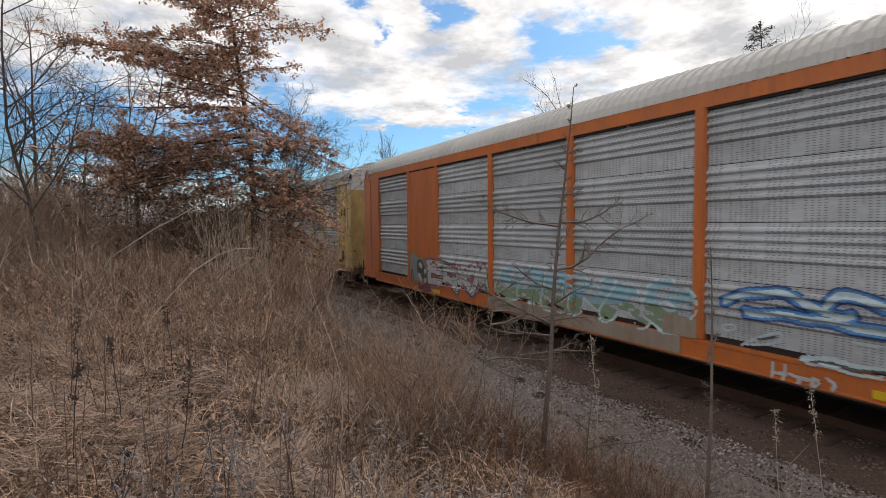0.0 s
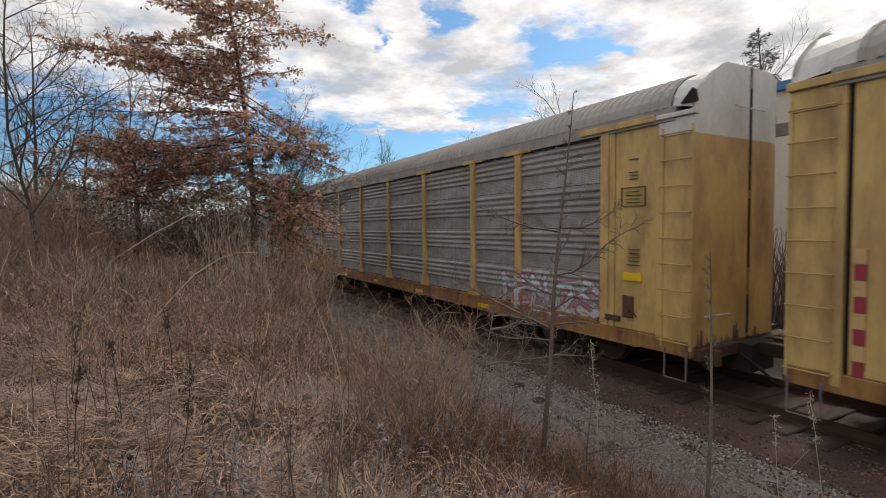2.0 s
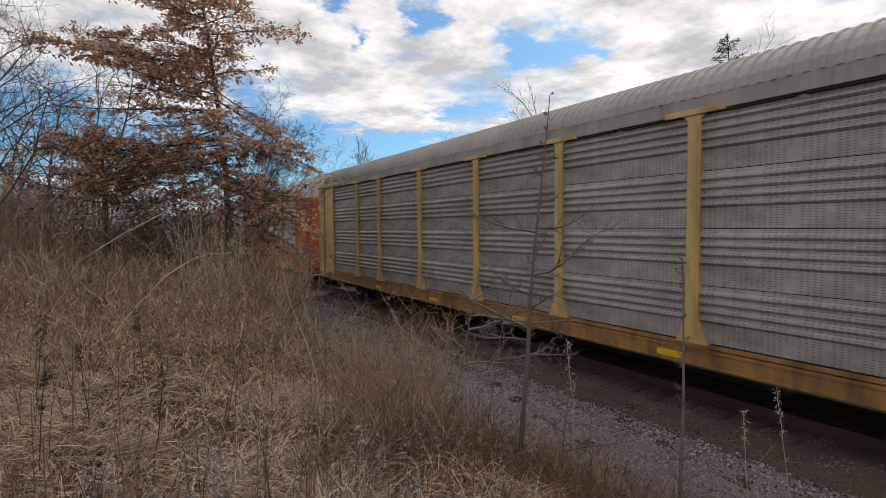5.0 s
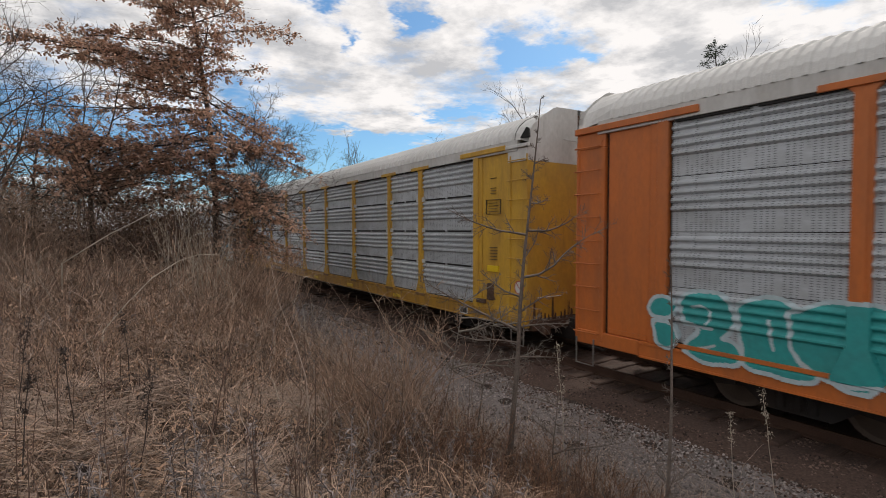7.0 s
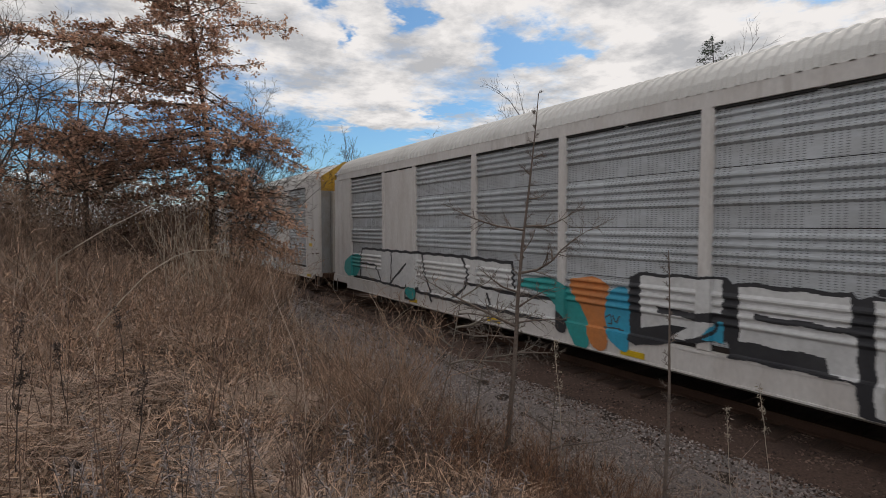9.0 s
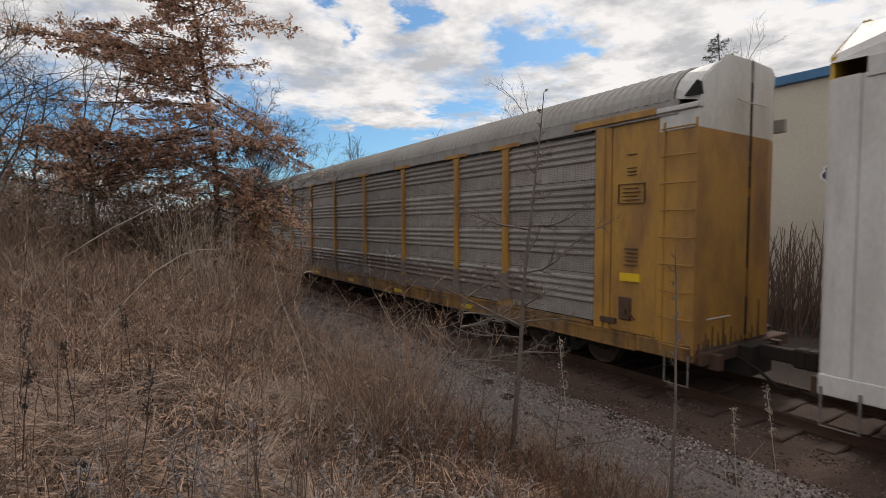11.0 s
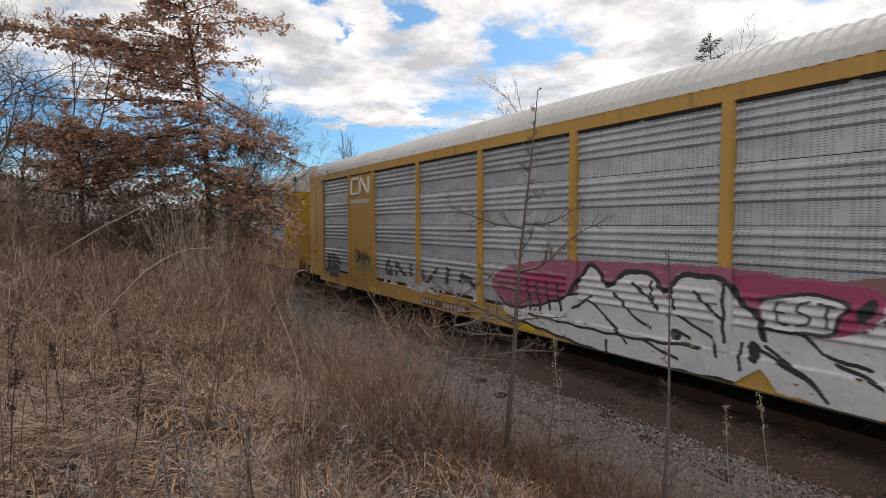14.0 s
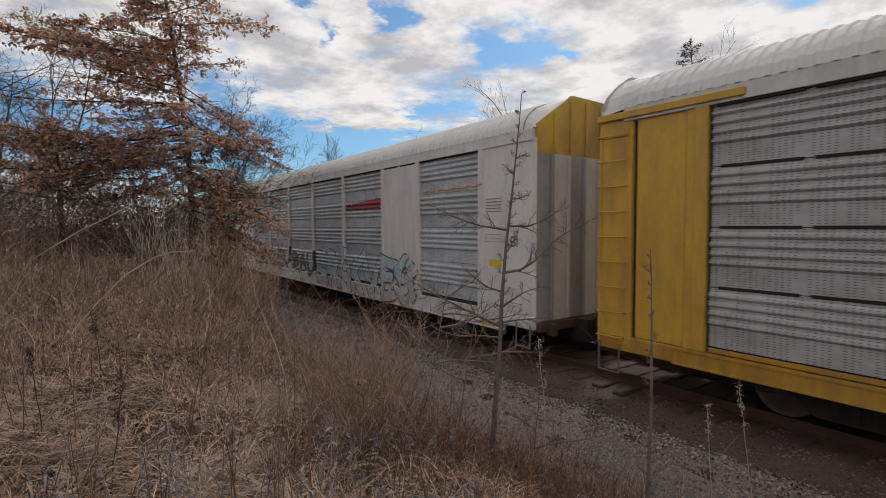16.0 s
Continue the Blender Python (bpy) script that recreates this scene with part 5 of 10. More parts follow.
graffiti(1, -6.6, -9.2, 1.2, 1.8, "sez", "black", "black", None, 0.045, 0.015, 0.05, 7, None, 0.12, "black sprayed lettering")
graffiti(1, 0.8, -0.6, 1.25, 1.6, "er", "maroon", "rose", None, 0.08, 0.02, 0.05, 8, None, 0.3, "small red tag")
red_white_strip(1, 3.0, -11.0)
for _n in range(8):
    child("reflective_strip", Geo().box(-HALF_W - 0.004, -HALF_W + 0.021, 12.77, 12.89, 1.1 + _n * 0.2, 1.29 + _n * 0.2).mesh("reflective_strip", RED_SIGN if _n % 2 == 0 else CREAM), TRAIN[1])
# shield wagon
plate(2, POSTS[8] - 0.1, POSTS[7] + 0.1, 3.0, 4.72, CREAM, "sign_panel", "cream sign panel behind a shield emblem", 0.0)
shield(2, mid(7) - 0.07, 3.95, 1.28, 1.4)
lettering(2, "BUILDING", POSTS[7] - 0.35, 4.28, 0.36, BLACK_SIGN, 0.004)
lettering(2, "AMERICA", POSTS[6] - 0.2, 4.28, 0.36, BLACK_SIGN, 0.004)
graffiti(2, -8.2, -11.2, 1.15, 1.85, "nebuzs", "bluewhite", "rose", None, 0.07, 0.05, 0.08, 10, "silver", 0.36, "faded white and pink lettering")
graffiti(2, 6.6, 4.9, 1.15, 1.6, "ase", "grey", "silver", None, 0.06, 0.03, 0.05, 11, None, 0.45, "faint grey tag")
# pale blue graffiti wagon
# Paler plates paint the sheen of the flat band between the pressed ribs.
for _a, _b in zip(posts_of("T"), posts_of("T")[1:]):
    child("pale_strip", Geo().box(PX - 0.012, PX, _a + 0.13, _b - 0.13, 3.80, 3.95).mesh("pale_strip", mat("galvanised_painted_sheen", (0.45, 0.46, 0.475), 0.45, 0.35, stain=0.2)), TRAIN[3])
for _y in (6.66, 4.86):
    plate(3, _y, _y - 0.08, 3.08, 3.85, BLACK_SIGN, "bracket", proud=0.0)
bars(3, 6.35, 3.32, 0.36, [0.36, 0.36, 0.36], BLACK_SIGN, 0.004)
bars(3, 6.4, 3.0, 0.09, [0.1, 0.1, -0.6, 0.1, 0.1], BLACK_SIGN, 0.004)
car_number(3, 7.6)
# grimy wagon
graffiti(4, -9.0, -11.0, 1.2, 1.7, "zen", "ink", "silver", None, 0.07, 0.03, 0.05, 15, None, 0.1, "small dark tag")
# orange wagon with pink and teal
graffiti(5, -1.9, -6.5, 0.68, 1.95, "sus", "pink", "maroon", "maroon", 0.19, 0.06, 0.26, 18, "pink", 0.0, "large pink lettering with black outline")
graffiti(5, -6.6, -10.5, 0.7, 1.7, "sor", "orange", "olive", "maroon", 0.22, 0.06, 0.14, 19, "lime", 0.1, "orange and green lettering")
car_number(5, 7.2)
# clean yellow wagon
car_number(6, 7.4)
# white wagon
# wagon beyond it
graffiti(8, -3.0, -9.0, 0.8, 1.7, "skore", "silver", "ink", None, 0.18, 0.06, 0.05, 25, "bluewhite", 0.1, "grey block letters")
# slogan wagon
lettering(9, "We will", posts_of("T")[-1] - 0.12, 4.12, 0.72, BLACK_SIGN, 0.004)
lettering(9, "deliver.", posts_of("T")[-1] - 0.12, 3.2, 0.72, BLACK_SIGN, 0.004)
plate(9, POSTS[8] - 0.1, POSTS[7] + 0.1, 2.95, 4.72, YEL_C, "sign_panel", "yellow sign panel behind a shield emblem", 0.0)
shield(9, mid(7) - 0.04, 3.92, 1.24, 1.3)
graffiti(9, 11.6, 9.0, 1.15, 1.8, "torz", "silver", "silver", None, 0.10, 0.03, 0.05, 27, None, 0.36, "faint whitish tag")
car_number(9, 7.6)
# purple and green wagon
plate(10, POSTS[8] - 0.1, POSTS[7] + 0.1, 2.95, 4.72, YEL_D, "sign_panel", "yellow sign panel behind a faded emblem", 0.0)
shield(10, mid(7), 3.92, 1.3, 1.35, True)
car_number(10, 7.0)
# ochre wagon
graffiti(11, 6.7, 1.9, 1.1, 1.75, "anlkia", "ink", "silver", None, 0.08, 0.04, 0.05, 34, "silver", 0.2, "black and silver block letters")
graffiti(11, 11.5, 10.3, 1.05, 1.7, "ke", "ink", "ink", None, 0.08, 0.05, 0.05, 35, None, 0.1, "black sprayed lettering")
_x = -HALF_W - 0.008
_m = mid(7)
child("emblem", Geo().tube([(_x, _m + 0.14, 4.53), (_x, _m + 0.68, 4.53), (_x, _m + 0.74, 4.47), (_x, _m + 0.74, 4.07), (_x, _m + 0.68, 4.01), (_x, _m + 0.08, 4.01), (_x, _m + 0.02, 4.07), (_x, _m + 0.02, 4.46), (_x, _m - 0.04, 4.53), (_x, _m - 0.12, 4.5), (_x, _m - 0.58, 4.03), (_x, _m - 0.66, 4.04), (_x, _m - 0.68, 4.1), (_x, _m - 0.68, 4.56)], 0.055, 6).mesh("emblem", WHITE_SIGN), TRAIN[11], label="white line emblem")
bars(11, mid(7) + 0.82, 3.68, 0.14, [0.12] * 9, WHITE_SIGN, 0.012)
car_number(11, 4.2)
# clean yellow wagon behind it
plate(12, POSTS[8] - 0.1, POSTS[7] + 0.1, 2.95, 4.72, YEL, "sign_panel", "yellow sign panel behind a shield emblem", 0.0)
shield(12, mid(7), 3.95, 0.9, 1.0)
car_number(12, 7.0)
# painted signs that follow the pressed sides


def painted_sign(k, hi, lo, z0, z1, ground, rows, ink, label):
    """A painted field with rows of plain bars for its letters: (height of the foot, letter height, letter width, count)."""
    art = Mural(k, label, 0.02)
    art.fill(ground, [(hi, z0), (lo, z0), (lo, z1), (hi, z1)], 0)
    for foot, tall, wide, count in rows:
        for q in range(count):
            y = hi - 0.22 - q * wide
            art.fill(ink, [(y, foot), (y - wide * 0.74, foot), (y - wide * 0.80, foot + tall), (y - wide * 0.06, foot + tall)], 0)
    art.done()


painted_sign(1, POSTS[7] - 0.11, POSTS[6] + 0.11, 2.93, 4.66, "signred", [(4.02, 0.22, 0.26, 8), (3.6, 0.20, 0.21, 7), (3.18, 0.19, 0.21, 7)], "signwhite", "large dull red painted sign with white lettering bars")
painted_sign(6, POSTS[7] - 0.11, POSTS[6] + 0.11, 2.96, 3.79, "pale", [(3.28, 0.26, 0.25, 9)], "ink", "pale painted band with dark lettering bars")
art = Mural(1, "thin black sprayed arcs", 0.08)
art.line("ink", 0.055, [(4.21, 1.08), (4.05, 1.54), (3.85, 1.83), (3.47, 2.0), (2.97, 1.85), (2.7, 1.3)], 1)
art.line("ink", 0.055, [(3.84, 1.11), (3.74, 1.5), (3.58, 1.73), (3.27, 1.65), (3.07, 1.23)], 1)
art.line("ink", 0.055, [(3.46, 1.15), (3.52, 1.58), (3.39, 1.73), (3.15, 1.63), (2.96, 1.21)], 1)
art.done()
# orange wagon
art = Mural(0, "blue-edged white swooshes and thin white tags", 0.06)
art.line("navy", 0.2, [(-1.65, 1.77), (-1.86, 1.88), (-2.25, 1.97), (-2.54, 1.95), (-2.81, 1.82), (-3.12, 1.72), (-3.22, 1.78)], 1)
art.line("navy", 0.2, [(-1.94, 1.63), (-2.68, 1.68), (-3.18, 1.65), (-3.56, 1.62)], 1)
art.line("navy", 0.2, [(-2.95, 1.76), (-2.96, 1.88), (-3.06, 2.0), (-3.23, 2.05), (-3.56, 1.91)], 1)
art.line("blue", 0.15, [(-1.65, 1.77), (-1.86, 1.88), (-2.25, 1.97), (-2.54, 1.95), (-2.81, 1.82), (-3.12, 1.72), (-3.22, 1.78)], 1)
art.line("blue", 0.15, [(-1.94, 1.63), (-2.68, 1.68), (-3.18, 1.65), (-3.56, 1.62)], 1)
art.line("blue", 0.15, [(-2.95, 1.76), (-2.96, 1.88), (-3.06, 2.0), (-3.23, 2.05), (-3.56, 1.91)], 1)
art.line("bluewhite", 0.085, [(-1.65, 1.77), (-1.86, 1.88), (-2.25, 1.97), (-2.54, 1.95), (-2.81, 1.82), (-3.12, 1.72), (-3.22, 1.78)], 1)
art.line("bluewhite", 0.085, [(-1.94, 1.63), (-2.68, 1.68), (-3.18, 1.65), (-3.56, 1.62)], 1)
art.line("bluewhite", 0.085, [(-2.95, 1.76), (-2.96, 1.88), (-3.06, 2.0), (-3.23, 2.05), (-3.56, 1.91)], 1)
art.line("bluewhite", 0.03, [(-1.61, 1.4), (-1.78, 1.42), (-1.79, 1.33), (-1.61, 1.32), (-1.61, 1.4)], 1)
art.line("bluewhite", 0.035, [(-1.87, 1.13), (-2.19, 1.36), (-2.45, 1.41), (-2.44, 1.29), (-1.92, 1.15)], 1)
art.line("ink", 0.03, [(-2.11, 1.28), (-2.34, 1.34)], 1)
art.line("bluewhite", 0.07, [(-2.69, 1.15), (-3.08, 1.18), (-3.58, 1.16)], 1)
art.line("bluewhite", 0.04, [(-2.73, 1.19), (-2.72, 1.09), (-3.08, 1.09), (-3.58, 1.08)], 1)
art.line("ink", 0.03, [(-2.83, 1.12), (-3.58, 1.14)], 1)
art.line("bluewhite", 0.03, [(-3.22, 1.47), (-3.42, 1.45), (-3.57, 1.44)], 1)
art.line("silver", 0.045, [(-2.36, 0.99), (-2.31, 0.74)], 1)
art.line("silver", 0.045, [(-2.32, 0.85), (-2.51, 0.86)], 1)
art.line("silver", 0.045, [(-2.53, 0.99), (-2.47, 0.74)], 1)
art.line("silver", 0.045, [(-2.56, 0.89), (-2.78, 0.88)], 1)
art.line("silver", 0.045, [(-2.67, 0.87), (-2.65, 0.72)], 1)
art.line("silver", 0.045, [(-2.83, 0.91), (-2.8, 0.71)], 1)
art.line("silver", 0.045, [(-2.83, 0.9), (-2.94, 0.88), (-2.84, 0.79)], 1)
art.line("silver", 0.045, [(-3.02, 0.93), (-3.1, 0.89), (-3.06, 0.81)], 1)
art.done()
art = Mural(0, "grey letter with a dark olive and silver cloud", 0.05)
art.fill("maroon", [(8.58, 1.08), (7.67, 1.07), (7.66, 0.8), (8.53, 0.78)], 1)
art.fill("olive", [(9.18, 2.0), (8.67, 1.98), (8.56, 1.85), (8.29, 1.89), (8.09, 1.77), (7.91, 1.52), (7.83, 1.25), (8.19, 0.99), (8.6, 1.07), (9.13, 1.25)], 1)
art.fill("ink", [(8.63, 1.75), (8.29, 1.83), (8.12, 1.69), (7.97, 1.48), (7.9, 1.24), (8.21, 1.05), (8.54, 1.24)], 1)
art.fill("grey", [(9.14, 1.92), (8.82, 1.96), (8.64, 1.78), (8.58, 1.39), (8.6, 1.06), (9.13, 1.1)], 1)
art.fill("silver", [(8.53, 1.66), (8.29, 1.73), (8.21, 1.55), (8.41, 1.5)], 1)
art.fill("silver", [(8.56, 1.36), (8.38, 1.35), (8.21, 1.1), (8.4, 1.07)], 1)
art.fill("silver", [(8.09, 1.55), (7.96, 1.51), (8.01, 1.35), (8.11, 1.41)], 1)
art.fill("silver", [(8.17, 1.25), (7.97, 1.22), (7.95, 1.11), (8.13, 1.06)], 1)
art.line("ink", 0.05, [(9.06, 1.03), (8.98, 1.54), (8.89, 1.15)], 1)
art.done()
# pale blue mural wagon
art = Mural(3, "sage green lettering", 0.2)
art.fill("olive", [(12.33, 1.73), (11.63, 2.09), (9.66, 2.27), (8.57, 2.23), (7.39, 2.15), (7.26, 1.11), (8.07, 1.17), (10.28, 1.11), (12.26, 1.04)], 1)
art.fill("green", [(11.79, 1.59), (10.59, 1.84), (9.96, 1.4), (11.28, 1.17)], 1)
art.line("bluewhite", 0.03, [(11.2, 1.97), (10.72, 2.16), (10.14, 1.93), (9.66, 2.18), (9.09, 1.96)], 1)
art.line("bluewhite", 0.03, [(11.79, 1.69), (11.42, 1.44), (11.65, 1.1)], 1)
art.line("bluewhite", 0.03, [(10.93, 1.75), (10.6, 1.47), (10.8, 1.14)], 1)
art.line("bluewhite", 0.03, [(9.96, 1.81), (9.66, 1.5), (9.85, 1.18)], 1)
art.line("bluewhite", 0.03, [(9.1, 1.87), (8.83, 1.53), (8.99, 1.21)], 1)
art.line("bluewhite", 0.03, [(8.32, 1.92), (8.07, 1.55), (8.22, 1.25)], 1)
art.done()
art = Mural(3, "pale blue lettering fading into looping tags", 0.06)
art.fill("redwash", [(8.38, 2.37), (-4.0, 2.41), (-7.04, 2.3), (-7.17, 2.15), (-4.0, 2.18), (8.39, 2.06)], 0)
art.fill("sky", [(8.39, 2.11), (-4.0, 2.29), (-4.37, 2.07), (-4.71, 2.29), (-6.98, 2.24), (-7.11, 1.63), (-7.65, 1.44), (-7.69, 0.96), (-5.84, 0.9), (-0.64, 0.79), (8.44, 0.82)], 0)
art.fill("bluewhite", [(5.68, 2.0), (2.99, 2.04), (3.01, 1.2), (5.71, 1.09)], 1)
art.fill("bluewhite", [(0.86, 2.06), (-0.88, 2.09), (-1.03, 1.21), (0.68, 1.13)], 1)
art.fill("bluewhite", [(-4.37, 1.94), (-5.37, 2.02), (-5.46, 1.31), (-4.47, 1.24)], 1)
art.fill("black", [(2.3, 2.19), (1.37, 2.17), (1.65, 1.31), (2.12, 1.27)], 1)
art.fill("black", [(-2.37, 2.21), (-2.72, 2.18), (-2.62, 1.26), (-2.44, 1.24)], 1)
art.fill("black", [(-3.53, 2.21), (-4.08, 2.2), (-3.92, 1.7), (-3.64, 1.67)], 1)
art.fill("black", [(-1.18, 1.71), (-1.65, 1.7), (-1.51, 1.1), (-1.28, 1.08)], 1)
art.fill("black", [(5.68, 2.11), (4.97, 2.07), (5.2, 1.24), (5.56, 1.21)], 1)
art.fill("black", [(-5.87, 1.76), (-6.66, 1.75), (-6.71, 1.65), (-5.91, 1.62)], 1)
art.fill("black", [(-5.33, 1.15), (-6.09, 1.35), (-6.64, 1.38), (-6.64, 1.19), (-5.94, 1.08)], 1)
art.fill("sky", [(-5.69, 1.18), (-6.3, 1.31), (-6.3, 1.2), (-5.75, 1.09)], 1)
art.line("bluewhite", 0.05, [(8.39, 2.17), (-4.0, 2.31), (-4.37, 2.1), (-4.71, 2.32), (-6.98, 2.26), (-7.15, 1.66), (-7.67, 1.47), (-7.73, 0.95)], 1)
art.line("ink", 0.03, [(-5.7, 2.06), (-5.79, 1.12)], 1)
art.line("ink", 0.03, [(-4.93, 2.23), (-5.03, 1.25)], 1)
art.line("ink", 0.03, [(-7.05, 1.73), (-6.93, 0.98)], 1)
art.line("bluewhite", 0.035, [(-7.29, 2.06), (-7.53, 2.18), (-7.64, 1.89), (-7.86, 2.01), (-8.08, 1.75), (-8.22, 1.93)], 1)
art.line("bluewhite", 0.035, [(-7.98, 1.45), (-8.28, 1.68), (-8.46, 1.56), (-8.53, 1.18), (-8.44, 1.11)], 1)
art.line("bluewhite", 0.035, [(-7.42, 1.67), (-7.76, 1.81), (-7.92, 1.45), (-8.28, 1.41), (-8.19, 1.12), (-7.9, 1.16)], 1)
art.done()
art = Mural(3, "huge pale blue lettering with black shadows and a red edge", 0.03)
art.fill("redwash", [(8.93, 2.33), (5.35, 2.39), (2.84, 2.41), (1.71, 2.4), (0.58, 2.36), (0.21, 2.35), (0.19, 1.9), (1.19, 2.05), (2.84, 2.05), (6.2, 2.05), (8.93, 2.06)], 0)
art.fill("black", [(7.39, 2.26), (5.59, 2.2), (5.04, 2.14), (2.84, 2.16), (2.14, 1.93), (2.08, 2.26), (1.0, 2.22), (0.59, 1.91), (0.32, 2.23), (0.2, 2.24), (0.17, 0.82), (0.9, 0.82), (0.97, 1.04), (2.0, 0.95), (3.93, 0.93), (6.01, 1.0), (7.39, 1.09)], 0)
art.fill("sky", [(7.09, 2.14), (6.11, 2.14), (5.76, 1.9), (5.67, 1.26), (6.1, 1.01), (7.09, 1.13)], 1)
art.fill("bluewhite", [(7.07, 1.66), (6.38, 1.85), (5.75, 1.54), (5.7, 1.19), (6.38, 1.16)], 1)
art.fill("bluewhite", [(5.34, 1.59), (4.74, 1.72), (4.46, 1.26), (5.18, 1.15)], 1)
art.fill("sky", [(5.1, 2.05), (3.04, 2.09), (2.59, 1.84), (2.4, 1.55), (2.44, 1.07), (3.34, 1.06), (4.66, 1.01), (5.18, 1.32)], 1)
art.fill("bluewhite", [(4.46, 1.9), (4.07, 1.89), (4.0, 1.17), (4.45, 1.1)], 1)
art.fill("black", [(3.88, 1.67), (3.64, 1.79), (3.38, 1.61), (3.32, 1.12), (3.87, 1.12)], 1)
art.fill("sky", [(1.98, 2.16), (1.55, 2.17), (1.48, 1.47), (1.37, 1.1), (1.53, 0.97), (1.69, 1.02), (1.73, 1.83), (1.87, 1.93)], 1)
art.fill("sky", [(1.55, 2.17), (1.1, 2.15), (0.18, 1.35), (0.17, 0.89), (0.45, 0.89), (1.01, 1.39), (0.99, 1.09), (0.9, 0.82), (1.91, 0.76), (1.96, 0.98), (1.4, 1.03), (1.48, 1.47)], 0)
art.fill("bluewhite", [(1.48, 2.02), (1.19, 2.04), (0.74, 1.64), (1.05, 1.54)], 1)
art.fill("teal", [(1.64, 1.36), (1.45, 1.39), (1.35, 1.1), (1.59, 0.97)], 1)
art.line("bluewhite", 0.06, [(7.07, 2.26), (5.19, 2.17), (2.84, 2.19), (2.14, 1.92), (2.08, 2.27), (1.0, 2.23), (0.6, 1.91), (0.32, 2.23), (0.2, 2.25)], 0)
art.line("bluewhite", 0.045, [(2.4, 1.65), (2.42, 1.07)], 1)
art.line("bluewhite", 0.045, [(0.99, 1.39), (0.99, 1.07)], 1)
art.line("ink", 0.05, [(4.46, 2.01), (4.43, 1.26), (4.19, 1.04)], 1)
art.fill("teal", [(4.51, 1.07), (4.16, 1.1), (4.11, 0.99), (4.42, 0.95)], 1)
art.fill("teal", [(3.17, 1.15), (2.9, 1.18), (2.86, 1.07), (3.11, 1.04)], 1)
art.fill("teal", [(2.86, 1.15), (2.61, 1.18), (2.57, 1.08), (2.8, 1.05)], 1)
art.fill("teal", [(0.63, 1.04), (0.48, 1.06), (0.45, 0.99), (0.59, 0.96)], 1)
art.fill("teal", [(0.37, 0.97), (0.23, 0.99), (0.21, 0.92), (0.33, 0.9)], 1)
art.done()
# orange wagon with pink and teal
art = Mural(5, "teal bubble letters with white outline", 0.0)
art.line("bluewhite", 0.08, [(12.08, 1.68), (11.93, 1.89), (11.68, 1.91), (11.6, 1.74), (11.73, 1.57), (12.0, 1.55), (12.08, 1.68)], 1)
art.line("bluewhite", 0.08, [(11.97, 1.48), (11.6, 1.52), (11.57, 1.12), (11.92, 1.08), (11.97, 1.48)], 1)
art.line("bluewhite", 0.08, [(11.54, 1.88), (11.4, 2.01), (11.05, 2.07), (10.85, 1.96), (10.74, 1.77), (10.76, 1.48), (10.94, 1.35), (10.79, 1.35), (10.63, 1.22), (10.61, 1.02), (11.2, 0.97), (11.53, 1.15), (11.23, 1.42), (11.3, 1.52), (11.51, 1.53), (11.54, 1.88)], 1)
art.line("bluewhite", 0.08, [(10.69, 1.89), (10.5, 2.02), (10.14, 2.05), (9.91, 1.94), (9.81, 1.72), (9.87, 1.5), (10.03, 1.37), (9.74, 1.3), (9.63, 1.02), (9.99, 1.0), (10.57, 1.02), (10.65, 1.42), (10.69, 1.89)], 1)
art.line("bluewhite", 0.08, [(9.78, 1.93), (9.52, 2.06), (9.04, 2.07), (9.01, 1.02), (9.38, 1.01), (9.58, 1.17), (9.52, 1.4), (9.68, 1.58), (9.79, 1.72), (9.78, 1.93)], 1)
art.fill("teal", [(12.08, 1.68), (11.93, 1.89), (11.68, 1.91), (11.6, 1.74), (11.73, 1.57), (12.0, 1.55)], 1)
art.fill("teal", [(11.97, 1.48), (11.6, 1.52), (11.57, 1.12), (11.92, 1.08)], 1)
art.fill("teal", [(11.54, 1.88), (11.4, 2.01), (11.05, 2.07), (10.85, 1.96), (10.74, 1.77), (10.76, 1.48), (10.94, 1.35), (10.79, 1.35), (10.63, 1.22), (10.61, 1.02), (11.2, 0.97), (11.53, 1.15), (11.23, 1.42), (11.3, 1.52), (11.51, 1.53)], 1)
art.fill("teal", [(10.69, 1.89), (10.5, 2.02), (10.14, 2.05), (9.91, 1.94), (9.81, 1.72), (9.87, 1.5), (10.03, 1.37), (9.74, 1.3), (9.63, 1.02), (9.99, 1.0), (10.57, 1.02), (10.65, 1.42)], 1)
art.fill("teal", [(9.78, 1.93), (9.52, 2.06), (9.04, 2.07), (9.01, 1.02), (9.38, 1.01), (9.58, 1.17), (9.52, 1.4), (9.68, 1.58), (9.79, 1.72)], 1)
art.line("bluewhite", 0.048, [(12.08, 1.68), (11.93, 1.89), (11.68, 1.91), (11.6, 1.74), (11.73, 1.57), (12.0, 1.55), (12.08, 1.68)], 1)
art.line("bluewhite", 0.048, [(11.97, 1.48), (11.6, 1.52), (11.57, 1.12), (11.92, 1.08), (11.97, 1.48)], 1)
art.line("bluewhite", 0.048, [(11.54, 1.88), (11.4, 2.01), (11.05, 2.07), (10.85, 1.96), (10.74, 1.77), (10.76, 1.48), (10.94, 1.35), (10.79, 1.35), (10.63, 1.22), (10.61, 1.02), (11.2, 0.97), (11.53, 1.15), (11.23, 1.42), (11.3, 1.52), (11.51, 1.53), (11.54, 1.88)], 1)
